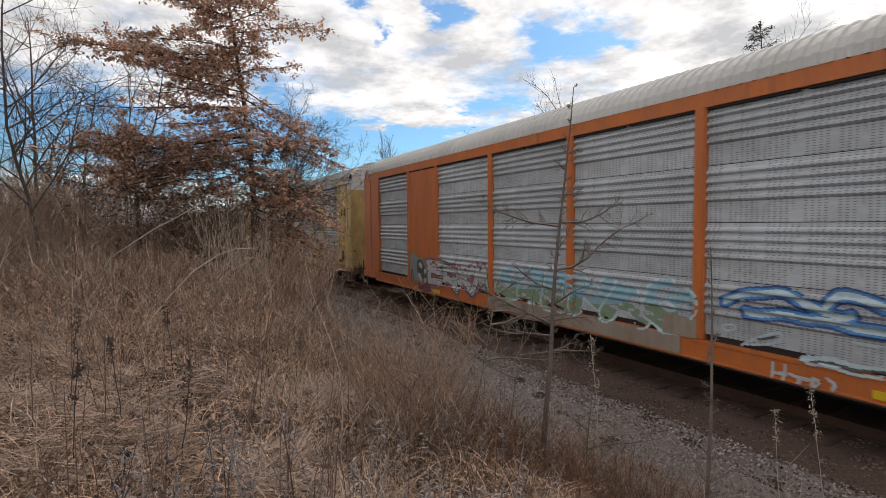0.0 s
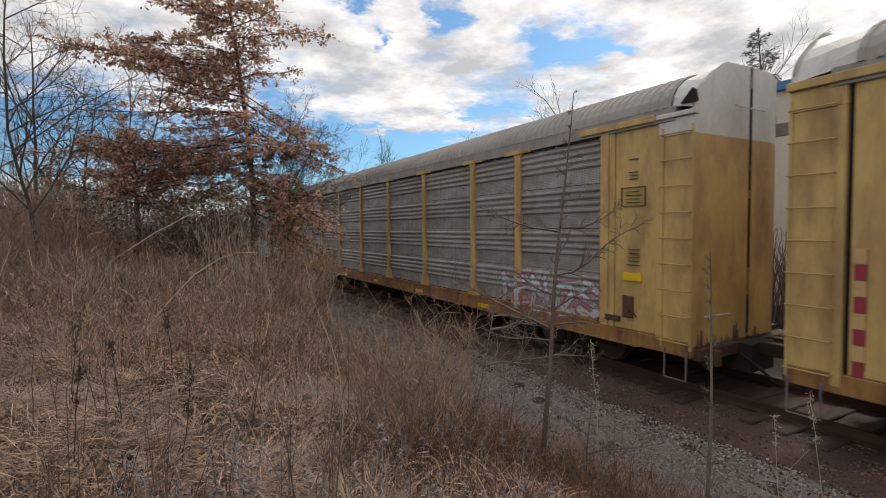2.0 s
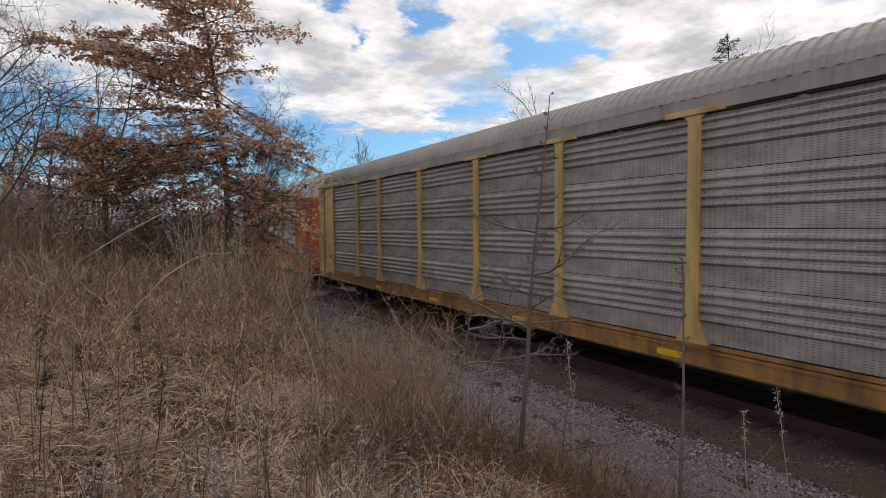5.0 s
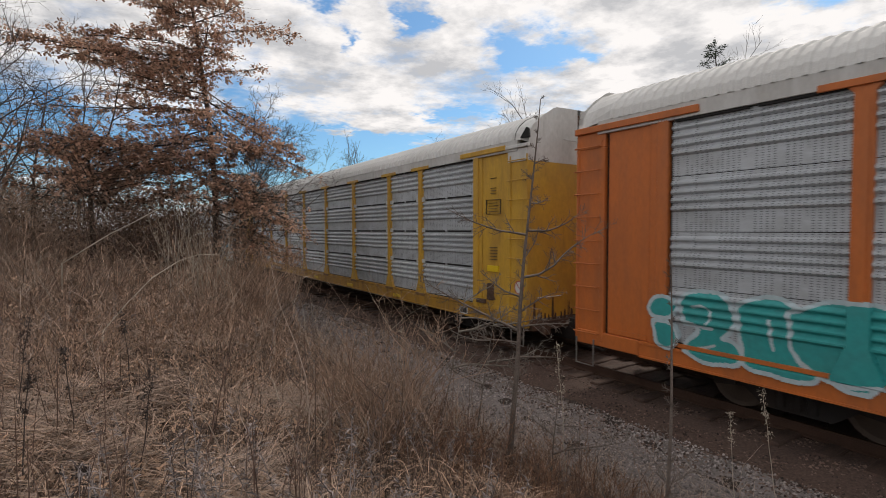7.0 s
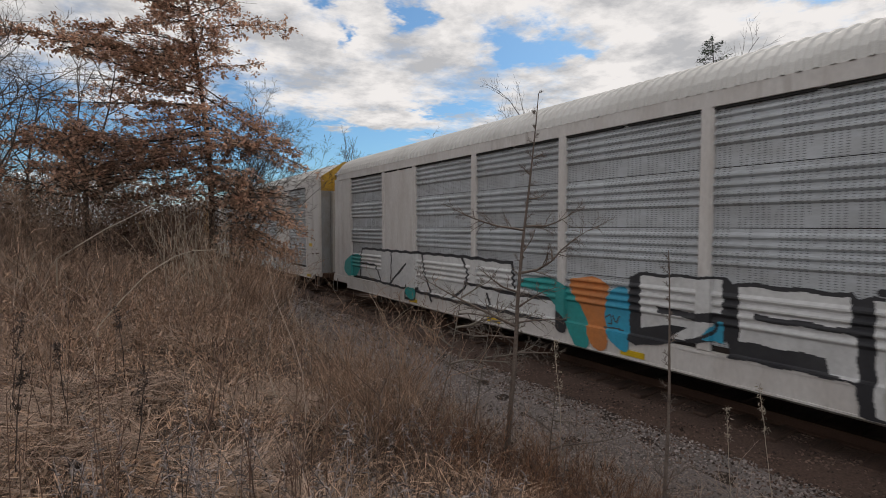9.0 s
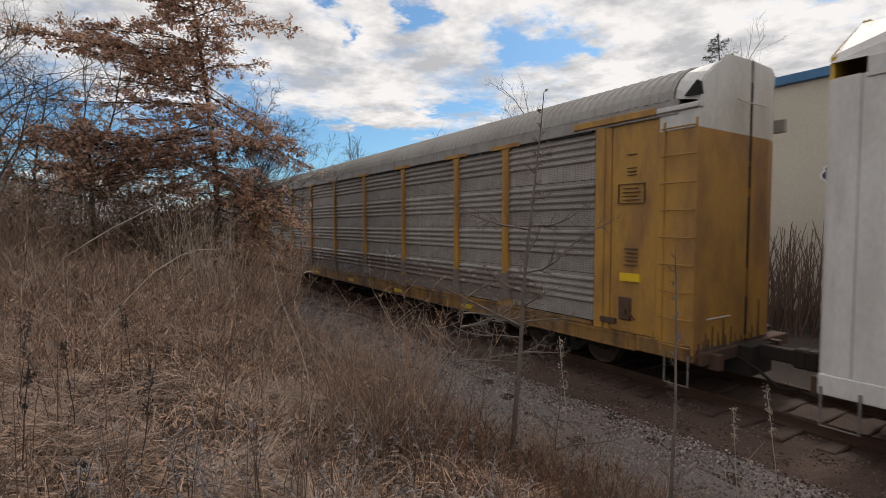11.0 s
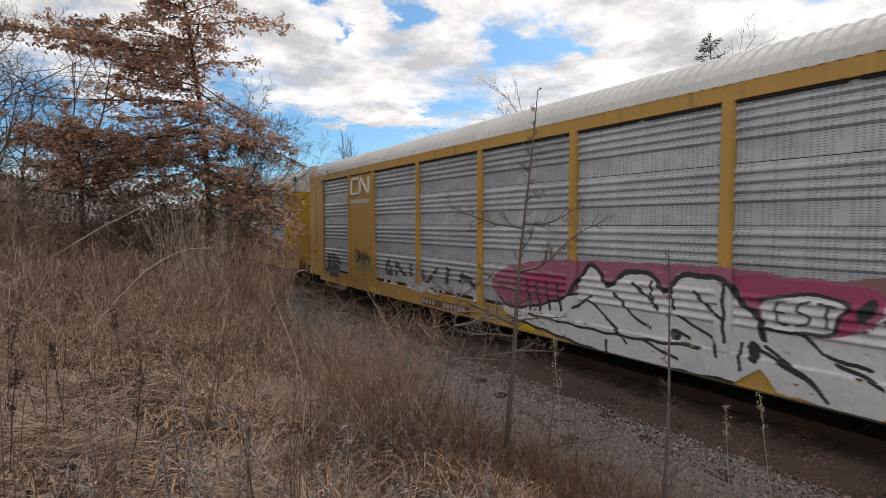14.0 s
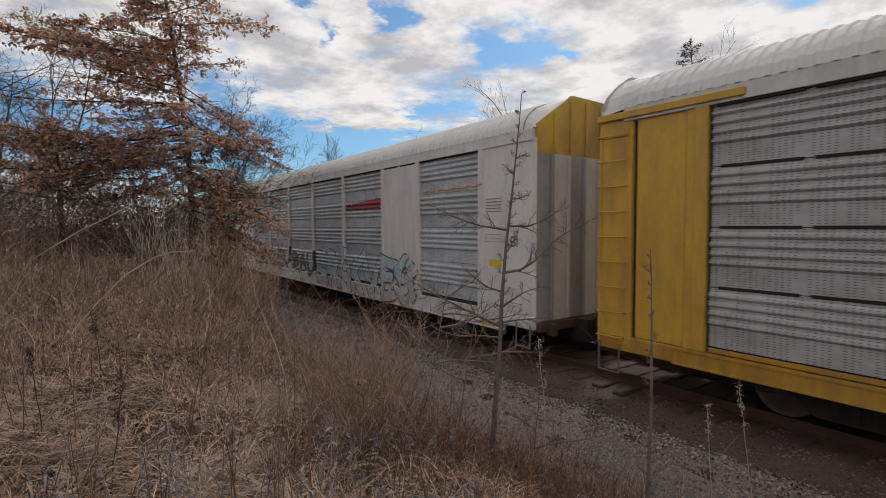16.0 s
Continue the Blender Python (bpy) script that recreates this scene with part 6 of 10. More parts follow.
art.line("bluewhite", 0.048, [(10.69, 1.89), (10.5, 2.02), (10.14, 2.05), (9.91, 1.94), (9.81, 1.72), (9.87, 1.5), (10.03, 1.37), (9.74, 1.3), (9.63, 1.02), (9.99, 1.0), (10.57, 1.02), (10.65, 1.42), (10.69, 1.89)], 1)
art.line("bluewhite", 0.048, [(9.78, 1.93), (9.52, 2.06), (9.04, 2.07), (9.01, 1.02), (9.38, 1.01), (9.58, 1.17), (9.52, 1.4), (9.68, 1.58), (9.79, 1.72), (9.78, 1.93)], 1)
art.line("bluewhite", 0.045, [(11.35, 1.77), (11.18, 1.84), (11.05, 1.74), (11.13, 1.57)], 1)
art.line("bluewhite", 0.045, [(10.29, 1.72), (10.23, 1.33)], 1)
art.line("bluewhite", 0.045, [(9.69, 1.73), (9.45, 1.83), (9.24, 1.97)], 1)
art.line("bluewhite", 0.045, [(11.47, 1.49), (11.04, 1.5)], 1)
art.line("bluewhite", 0.045, [(11.3, 1.15), (11.02, 1.25)], 1)
art.line("bluewhite", 0.07, [(10.03, 1.89), (9.43, 2.13), (8.78, 1.99), (8.68, 1.43), (8.95, 1.07), (9.96, 1.11), (10.03, 1.89)], 1)
art.line("bluewhite", 0.07, [(8.74, 2.06), (7.98, 2.17), (7.86, 1.19), (7.69, 0.97), (8.62, 0.94), (8.74, 2.06)], 1)
art.line("bluewhite", 0.07, [(8.23, 1.47), (7.51, 1.57), (7.29, 1.09), (7.99, 0.92), (8.23, 1.47)], 1)
art.fill("teal", [(10.03, 1.89), (9.43, 2.13), (8.78, 1.99), (8.68, 1.43), (8.95, 1.07), (9.96, 1.11)], 1)
art.fill("teal", [(8.74, 2.06), (7.98, 2.17), (7.86, 1.19), (7.69, 0.97), (8.62, 0.94)], 1)
art.fill("teal", [(8.23, 1.47), (7.51, 1.57), (7.29, 1.09), (7.99, 0.92)], 1)
art.line("bluewhite", 0.042, [(10.03, 1.89), (9.43, 2.13), (8.78, 1.99), (8.68, 1.43), (8.95, 1.07), (9.96, 1.11), (10.03, 1.89)], 1)
art.line("bluewhite", 0.042, [(8.74, 2.06), (7.98, 2.17), (7.86, 1.19), (7.69, 0.97), (8.62, 0.94), (8.74, 2.06)], 1)
art.line("bluewhite", 0.042, [(8.23, 1.47), (7.51, 1.57), (7.29, 1.09), (7.99, 0.92), (8.23, 1.47)], 1)
art.done()
art = Mural(5, "green bubble letters with maroon tops and white outline", 0.0)
art.line("bluewhite", 0.07, [(6.69, 1.84), (6.43, 2.01), (6.09, 2.0), (5.85, 1.79), (5.9, 1.11), (5.99, 0.73), (6.54, 0.8), (6.69, 1.31), (6.69, 1.84)], 1)
art.line("bluewhite", 0.07, [(5.9, 1.81), (5.67, 1.97), (5.36, 1.96), (5.15, 1.76), (5.19, 1.09), (5.27, 0.71), (5.76, 0.78), (5.9, 1.31), (5.9, 1.81)], 1)
art.line("bluewhite", 0.07, [(5.15, 1.79), (4.94, 1.94), (4.66, 1.93), (4.46, 1.75), (4.5, 1.07), (4.57, 0.71), (5.02, 0.77), (5.14, 1.31), (5.15, 1.79)], 1)
art.line("bluewhite", 0.07, [(4.5, 1.77), (4.31, 1.91), (4.06, 1.91), (3.88, 1.73), (3.91, 1.05), (3.98, 0.7), (4.38, 0.75), (4.5, 1.31), (4.5, 1.77)], 1)
art.line("bluewhite", 0.07, [(3.95, 1.74), (3.77, 1.88), (3.54, 1.88), (3.37, 1.7), (3.4, 1.03), (3.46, 0.68), (3.83, 0.73), (3.94, 1.3), (3.95, 1.74)], 1)
art.fill("green", [(6.69, 1.84), (6.43, 2.01), (6.09, 2.0), (5.85, 1.79), (5.9, 1.11), (5.99, 0.73), (6.54, 0.8), (6.69, 1.31)], 1)
art.fill("green", [(5.9, 1.81), (5.67, 1.97), (5.36, 1.96), (5.15, 1.76), (5.19, 1.09), (5.27, 0.71), (5.76, 0.78), (5.9, 1.31)], 1)
art.fill("green", [(5.15, 1.79), (4.94, 1.94), (4.66, 1.93), (4.46, 1.75), (4.5, 1.07), (4.57, 0.71), (5.02, 0.77), (5.14, 1.31)], 1)
art.fill("green", [(4.5, 1.77), (4.31, 1.91), (4.06, 1.91), (3.88, 1.73), (3.91, 1.05), (3.98, 0.7), (4.38, 0.75), (4.5, 1.31)], 1)
art.fill("green", [(3.95, 1.74), (3.77, 1.88), (3.54, 1.88), (3.37, 1.7), (3.4, 1.03), (3.46, 0.68), (3.83, 0.73), (3.94, 1.3)], 1)
art.line("bluewhite", 0.042, [(6.69, 1.84), (6.43, 2.01), (6.09, 2.0), (5.85, 1.79), (5.9, 1.11), (5.99, 0.73), (6.54, 0.8), (6.69, 1.31), (6.69, 1.84)], 1)
art.line("bluewhite", 0.042, [(5.9, 1.81), (5.67, 1.97), (5.36, 1.96), (5.15, 1.76), (5.19, 1.09), (5.27, 0.71), (5.76, 0.78), (5.9, 1.31), (5.9, 1.81)], 1)
art.line("bluewhite", 0.042, [(5.15, 1.79), (4.94, 1.94), (4.66, 1.93), (4.46, 1.75), (4.5, 1.07), (4.57, 0.71), (5.02, 0.77), (5.14, 1.31), (5.15, 1.79)], 1)
art.line("bluewhite", 0.042, [(4.5, 1.77), (4.31, 1.91), (4.06, 1.91), (3.88, 1.73), (3.91, 1.05), (3.98, 0.7), (4.38, 0.75), (4.5, 1.31), (4.5, 1.77)], 1)
art.line("bluewhite", 0.042, [(3.95, 1.74), (3.77, 1.88), (3.54, 1.88), (3.37, 1.7), (3.4, 1.03), (3.46, 0.68), (3.83, 0.73), (3.94, 1.3), (3.95, 1.74)], 1)
art.fill("maroon", [(6.54, 1.82), (6.14, 1.88), (6.0, 1.66), (6.33, 1.55)], 1)
art.line("bluewhite", 0.03, [(6.38, 1.34), (6.29, 0.92), (6.09, 1.23)], 1)
art.fill("maroon", [(5.76, 1.8), (5.4, 1.85), (5.27, 1.65), (5.58, 1.54)], 1)
art.line("bluewhite", 0.03, [(5.62, 1.34), (5.53, 0.91), (5.36, 1.23)], 1)
art.fill("maroon", [(5.02, 1.78), (4.7, 1.83), (4.58, 1.63), (4.85, 1.53)], 1)
art.line("bluewhite", 0.03, [(4.89, 1.34), (4.81, 0.91), (4.65, 1.24)], 1)
art.fill("maroon", [(4.39, 1.75), (4.09, 1.8), (3.98, 1.62), (4.24, 1.52)], 1)
art.line("bluewhite", 0.03, [(4.27, 1.34), (4.19, 0.9), (4.05, 1.24)], 1)
art.fill("maroon", [(3.84, 1.73), (3.57, 1.78), (3.47, 1.6), (3.7, 1.5)], 1)
art.line("bluewhite", 0.03, [(3.74, 1.33), (3.66, 0.89), (3.53, 1.24)], 1)
art.done()
art = Mural(5, "large pink letters with black shadow on dull red", 0.02)
art.fill("rose", [(1.61, 2.1), (1.0, 2.22), (-0.36, 2.18), (-1.4, 2.1), (-2.06, 2.06), (-2.09, 0.75), (-1.11, 0.72), (0.02, 0.71), (0.67, 0.73), (0.76, 1.16), (1.5, 1.14), (1.55, 1.65)], 1)
art.fill("maroon", [(1.44, 2.06), (-0.2, 2.13), (-1.46, 2.05), (-2.06, 2.02), (-2.07, 1.7), (-1.23, 1.55), (-0.37, 1.64), (1.21, 1.69)], 1)
art.line("black", 0.26, [(1.28, 1.13), (1.34, 1.37), (1.22, 1.56), (1.13, 1.37), (1.28, 1.13)], 1)
art.line("black", 0.26, [(1.1, 1.5), (0.95, 1.82), (0.55, 2.02), (0.13, 2.02), (-0.18, 1.91), (-0.38, 1.67), (-0.29, 1.54), (-0.05, 1.64), (0.21, 1.72), (0.29, 1.23), (0.34, 1.08), (0.69, 1.1), (0.64, 1.43), (0.48, 1.69), (0.8, 1.64), (0.92, 1.36), (1.1, 1.5)], 1)
art.line("black", 0.26, [(0.2, 1.27), (-0.01, 1.48), (-0.34, 1.51), (-0.26, 1.24), (0.02, 1.16), (0.2, 1.27)], 1)
art.line("black", 0.26, [(-0.38, 1.8), (-0.63, 1.96), (-1.05, 2.03), (-1.26, 1.93), (-1.29, 1.67), (-1.14, 1.5), (-1.35, 1.45), (-1.58, 1.3), (-1.7, 1.02), (-1.4, 0.95), (-1.14, 1.18), (-0.93, 1.41), (-0.72, 1.41), (-0.66, 1.24), (-0.81, 1.11), (-0.95, 1.07), (-0.82, 0.78), (-0.45, 0.67), (-0.23, 1.06), (-0.34, 1.33), (-0.57, 1.54), (-0.38, 1.8)], 1)
art.line("black", 0.26, [(-1.36, 1.53), (-1.44, 1.76), (-1.72, 1.95), (-2.08, 1.99), (-2.11, 1.09), (-1.9, 1.13), (-1.68, 1.31), (-1.58, 1.5), (-1.36, 1.53)], 1)
art.line("black", 0.26, [(0.63, 0.97), (-0.27, 0.95), (-0.17, 0.78), (0.43, 0.78), (0.63, 0.97)], 1)
art.line("black", 0.07, [(1.34, 1.17), (1.4, 1.41), (1.28, 1.61), (1.19, 1.41), (1.34, 1.17)], 1)
art.line("black", 0.07, [(1.15, 1.54), (1.0, 1.86), (0.6, 2.06), (0.18, 2.06), (-0.14, 1.94), (-0.34, 1.7), (-0.25, 1.57), (-0.01, 1.67), (0.25, 1.76), (0.34, 1.27), (0.39, 1.12), (0.74, 1.14), (0.69, 1.46), (0.53, 1.73), (0.85, 1.68), (0.97, 1.4), (1.15, 1.54)], 1)
art.line("black", 0.07, [(0.25, 1.3), (0.04, 1.51), (-0.29, 1.55), (-0.22, 1.27), (0.07, 1.2), (0.25, 1.3)], 1)
art.line("black", 0.07, [(-0.34, 1.83), (-0.59, 2.0), (-1.02, 2.06), (-1.23, 1.96), (-1.26, 1.71), (-1.11, 1.53), (-1.32, 1.48), (-1.55, 1.33), (-1.67, 1.05), (-1.36, 0.98), (-1.1, 1.21), (-0.89, 1.45), (-0.68, 1.44), (-0.62, 1.27), (-0.77, 1.14), (-0.92, 1.1), (-0.78, 0.81), (-0.41, 0.7), (-0.19, 1.1), (-0.3, 1.37), (-0.53, 1.57), (-0.34, 1.83)], 1)
art.line("black", 0.07, [(-1.33, 1.56), (-1.41, 1.79), (-1.7, 1.98), (-2.06, 2.02), (-2.08, 1.11), (-1.87, 1.15), (-1.65, 1.34), (-1.55, 1.53), (-1.33, 1.56)], 1)
art.line("black", 0.07, [(0.68, 1.0), (-0.22, 0.99), (-0.13, 0.81), (0.48, 0.81), (0.68, 1.0)], 1)
art.fill("pink", [(1.34, 1.17), (1.4, 1.41), (1.28, 1.61), (1.19, 1.41)], 1)
art.fill("pink", [(1.15, 1.54), (1.0, 1.86), (0.6, 2.06), (0.18, 2.06), (-0.14, 1.94), (-0.34, 1.7), (-0.25, 1.57), (-0.01, 1.67), (0.25, 1.76), (0.34, 1.27), (0.39, 1.12), (0.74, 1.14), (0.69, 1.46), (0.53, 1.73), (0.85, 1.68), (0.97, 1.4)], 1)
art.fill("pink", [(0.25, 1.3), (0.04, 1.51), (-0.29, 1.55), (-0.22, 1.27), (0.07, 1.2)], 1)
art.fill("pink", [(-0.34, 1.83), (-0.59, 2.0), (-1.02, 2.06), (-1.23, 1.96), (-1.26, 1.71), (-1.11, 1.53), (-1.32, 1.48), (-1.55, 1.33), (-1.67, 1.05), (-1.36, 0.98), (-1.1, 1.21), (-0.89, 1.45), (-0.68, 1.44), (-0.62, 1.27), (-0.77, 1.14), (-0.92, 1.1), (-0.78, 0.81), (-0.41, 0.7), (-0.19, 1.1), (-0.3, 1.37), (-0.53, 1.57)], 1)
art.fill("pink", [(-1.33, 1.56), (-1.41, 1.79), (-1.7, 1.98), (-2.06, 2.02), (-2.08, 1.11), (-1.87, 1.15), (-1.65, 1.34), (-1.55, 1.53)], 1)
art.fill("pink", [(0.68, 1.0), (-0.22, 0.99), (-0.13, 0.81), (0.48, 0.81)], 1)
art.line("black", 0.042, [(1.34, 1.17), (1.4, 1.41), (1.28, 1.61), (1.19, 1.41), (1.34, 1.17)], 1)
art.line("black", 0.042, [(1.15, 1.54), (1.0, 1.86), (0.6, 2.06), (0.18, 2.06), (-0.14, 1.94), (-0.34, 1.7), (-0.25, 1.57), (-0.01, 1.67), (0.25, 1.76), (0.34, 1.27), (0.39, 1.12), (0.74, 1.14), (0.69, 1.46), (0.53, 1.73), (0.85, 1.68), (0.97, 1.4), (1.15, 1.54)], 1)
art.line("black", 0.042, [(0.25, 1.3), (0.04, 1.51), (-0.29, 1.55), (-0.22, 1.27), (0.07, 1.2), (0.25, 1.3)], 1)
art.line("black", 0.042, [(-0.34, 1.83), (-0.59, 2.0), (-1.02, 2.06), (-1.23, 1.96), (-1.26, 1.71), (-1.11, 1.53), (-1.32, 1.48), (-1.55, 1.33), (-1.67, 1.05), (-1.36, 0.98), (-1.1, 1.21), (-0.89, 1.45), (-0.68, 1.44), (-0.62, 1.27), (-0.77, 1.14), (-0.92, 1.1), (-0.78, 0.81), (-0.41, 0.7), (-0.19, 1.1), (-0.3, 1.37), (-0.53, 1.57), (-0.34, 1.83)], 1)
art.line("black", 0.042, [(-1.33, 1.56), (-1.41, 1.79), (-1.7, 1.98), (-2.06, 2.02), (-2.08, 1.11), (-1.87, 1.15), (-1.65, 1.34), (-1.55, 1.53), (-1.33, 1.56)], 1)
art.line("black", 0.042, [(0.68, 1.0), (-0.22, 0.99), (-0.13, 0.81), (0.48, 0.81), (0.68, 1.0)], 1)
art.fill("black", [(-0.64, 1.75), (-0.85, 1.79), (-0.82, 1.62), (-0.65, 1.56)], 1)
art.fill("black", [(-1.75, 1.72), (-1.87, 1.66), (-1.94, 1.49), (-1.78, 1.52)], 1)
art.fill("pink", [(-1.3, 0.89), (-2.08, 0.93), (-2.09, 0.79), (-1.37, 0.78)], 1)
art.fill("teal", [(1.1, 2.03), (1.15, 1.93), (1.28, 1.92), (1.34, 2.01), (1.28, 2.11), (1.16, 2.12)], 1)
art.fill("teal", [(-0.44, 2.03), (-0.41, 1.95), (-0.33, 1.94), (-0.29, 2.01), (-0.32, 2.08), (-0.4, 2.09)], 1)
art.fill("teal", [(-1.67, 1.0), (-1.63, 0.91), (-1.56, 0.89), (-1.52, 0.96), (-1.55, 1.05), (-1.63, 1.07)], 1)
art.fill("teal", [(1.55, 1.39), (1.59, 1.31), (1.69, 1.3), (1.74, 1.36), (1.69, 1.44), (1.6, 1.45)], 1)
art.fill("teal", [(2.2, 1.29), (2.25, 1.21), (2.36, 1.2), (2.41, 1.26), (2.36, 1.34), (2.25, 1.36)], 1)
art.fill("lime", [(0.05, 1.65), (0.09, 1.57), (0.17, 1.56), (0.21, 1.62), (0.17, 1.7), (0.09, 1.71)], 1)
art.line("bluewhite", 0.02, [(0.98, 1.84), (0.58, 2.04), (0.16, 2.05), (-0.16, 1.93), (-0.36, 1.69), (-0.26, 1.56)], 1)
art.line("bluewhite", 0.02, [(0.02, 1.5), (-0.31, 1.54), (-0.24, 1.26), (0.05, 1.18)], 1)
art.line("bluewhite", 0.02, [(-0.61, 1.98), (-1.03, 2.05), (-1.24, 1.94), (-1.27, 1.69), (-1.12, 1.52), (-1.33, 1.47)], 1)
art.line("bluewhite", 0.02, [(-1.42, 1.77), (-1.71, 1.97), (-2.07, 2.01), (-2.09, 1.1), (-1.88, 1.14), (-1.67, 1.33)], 1)
art.done()
# white wagon
art = Mural(7, "white block letters with thin black outline", 0.0)
art.fill("teal", [(12.43, 1.75), (11.01, 2.11), (11.31, 1.16), (12.44, 1.15)], 1)
art.fill("white", [(11.01, 2.19), (6.99, 2.2), (3.13, 2.15), (2.99, 1.64), (1.69, 1.41), (1.69, 1.05), (2.16, 1.04), (5.43, 1.04), (11.02, 1.19)], 0)
art.line("black", 0.075, [(11.01, 2.19), (6.99, 2.2), (5.06, 2.2), (3.13, 2.15), (3.05, 1.63)], 0)
art.line("black", 0.075, [(11.01, 2.19), (11.21, 1.17)], 0)
art.line("black", 0.075, [(8.69, 2.18), (8.74, 1.11)], 0)
art.line("black", 0.075, [(11.02, 1.69), (9.94, 1.66), (9.61, 1.23)], 0)
art.line("black", 0.075, [(7.8, 1.83), (8.81, 1.16)], 0)
art.line("black", 0.075, [(6.99, 2.2), (6.77, 1.54), (6.39, 0.92)], 0)
art.line("black", 0.075, [(5.06, 2.19), (4.74, 1.77), (4.93, 1.38), (5.43, 1.12)], 0)
art.line("black", 0.075, [(4.88, 1.56), (3.21, 1.46), (1.92, 1.49), (1.66, 1.34)], 0)
art.line("black", 0.075, [(11.02, 1.19), (5.43, 1.04), (2.16, 1.04)], 0)
art.line("black", 0.075, [(7.8, 1.2), (7.87, 0.8), (7.31, 0.84), (7.21, 1.15)], 0)
art.line("black", 0.075, [(4.02, 1.37), (3.89, 1.05)], 0)
art.fill("black", [(1.77, 1.37), (1.46, 1.37), (1.45, 0.86), (1.76, 0.87)], 1)
art.fill("teal", [(2.99, 1.81), (1.85, 1.96), (1.38, 1.72), (0.96, 1.29), (0.9, 0.64), (1.25, 0.64), (1.54, 1.18), (2.16, 1.63), (2.85, 1.63)], 1)
art.fill("orange", [(1.5, 1.99), (0.52, 2.05), (0.56, 1.55), (0.47, 0.73), (0.9, 0.71), (1.04, 1.28), (1.38, 1.71)], 1)
art.fill("cyan", [(0.51, 1.84), (0.07, 1.96), (0.03, 0.92), (0.18, 0.75), (0.57, 1.02), (0.65, 1.48)], 1)
art.line("ink", 0.03, [(0.6, 1.34), (0.48, 1.4), (0.45, 1.22), (0.55, 1.23)], 1)
art.line("ink", 0.03, [(0.43, 1.37), (0.36, 1.22), (0.29, 1.37)], 1)
art.line("ink", 0.03, [(0.65, 1.15), (0.24, 1.14)], 1)
art.fill("teal", [(7.94, 1.14), (7.27, 1.2), (7.21, 0.85), (7.74, 0.82)], 1)
art.done()
art = Mural(7, "big white squared letters framed in black", 0.0)
art.fill("black", [(0.12, 2.1), (-0.08, 2.19), (-1.52, 2.22), (-1.61, 2.16), (-1.63, 1.43), (-1.55, 1.29), (-0.81, 1.14), (-0.1, 0.95), (0.1, 1.03)], 0)
art.fill("white", [(-0.11, 2.13), (-1.46, 2.18), (-1.48, 1.69), (-0.89, 1.63), (-0.4, 1.68), (-0.43, 1.57), (-1.37, 1.52), (-1.35, 1.37), (-0.9, 1.18), (-0.62, 1.16), (-0.94, 1.39), (-0.53, 1.38), (-0.14, 1.24)], 0)
art.fill("cyan", [(-1.36, 1.54), (-1.49, 1.58), (-1.5, 1.24), (-1.17, 1.26)], 0)
art.line("black", 0.05, [(-0.9, 1.18), (-1.37, 1.35), (-1.38, 1.56)], 1)
art.fill("black", [(-1.51, 2.11), (-1.68, 2.17), (-3.01, 2.16), (-3.11, 2.04), (-3.14, 1.03), (-2.99, 1.08), (-1.59, 1.08), (-1.52, 1.66)], 0)
art.fill("white", [(-1.69, 2.11), (-3.0, 2.1), (-3.01, 1.73), (-1.91, 1.74), (-1.92, 1.66), (-2.97, 1.66), (-3.08, 1.6), (-3.09, 1.08), (-2.76, 1.14), (-2.75, 1.32), (-1.71, 1.33)], 0)
art.fill("black", [(-3.04, 2.05), (-3.21, 2.15), (-3.32, 2.14), (-3.36, 0.7), (-3.12, 0.69)], 0)
art.fill("white", [(-3.21, 2.1), (-3.32, 2.1), (-3.36, 0.74), (-3.26, 0.75)], 0)
art.fill("white", [(-3.33, 2.19), (-8.03, 2.24), (-8.04, 1.6), (-8.23, 1.0), (-3.39, 0.72)], 0)
art.line("black", 0.085, [(-3.26, 2.2), (-8.03, 2.24)], 0)
art.line("black", 0.085, [(-3.39, 0.69), (-8.14, 0.99)], 0)
art.line("black", 0.085, [(-3.53, 2.18), (-3.79, 0.84)], 0)
art.line("black", 0.085, [(-4.88, 2.16), (-3.98, 1.55), (-4.99, 0.92)], 0)
art.line("black", 0.085, [(-6.66, 2.22), (-6.75, 0.92)], 0)
art.line("black", 0.085, [(-8.03, 2.24), (-8.06, 1.6)], 0)
art.fill("cyan", [(-5.38, 1.66), (-6.12, 1.69), (-6.12, 1.29), (-5.43, 1.31)], 1)
art.fill("cyan", [(-4.11, 2.17), (-4.71, 2.15), (-4.11, 1.69)], 1)
art.fill("black", [(-7.06, 1.82), (-8.04, 1.79), (-8.04, 1.63), (-7.14, 1.64)], 0)
art.fill("black", [(-6.84, 1.23), (-7.75, 1.47), (-8.1, 1.26), (-7.56, 1.08)], 0)
art.fill("black", [(-5.11, 1.49), (-6.24, 1.48), (-6.24, 1.36), (-5.11, 1.36)], 0)
art.fill("cyan", [(-8.09, 1.76), (-8.74, 1.96), (-8.97, 1.13), (-8.77, 0.8), (-8.5, 0.94), (-8.23, 1.21)], 1)
art.done()
# purple and green wagon
art = Mural(9, "brown film of grime along the foot", 0.2)
art.fill("grime", [(9.0, 1.7), (6.0, 1.9), (2.0, 1.75), (-2.0, 2.0), (-6.0, 1.8), (-10.0, 1.95), (-10.0, 1.12), (9.0, 1.12)])
art.done(0.02)
art = Mural(9, "pale rubbed-out patches of old paint", 0.55)
art.fill("grey", [(1.36, 1.69), (-0.59, 1.96), (-0.63, 1.18), (1.27, 1.04)])
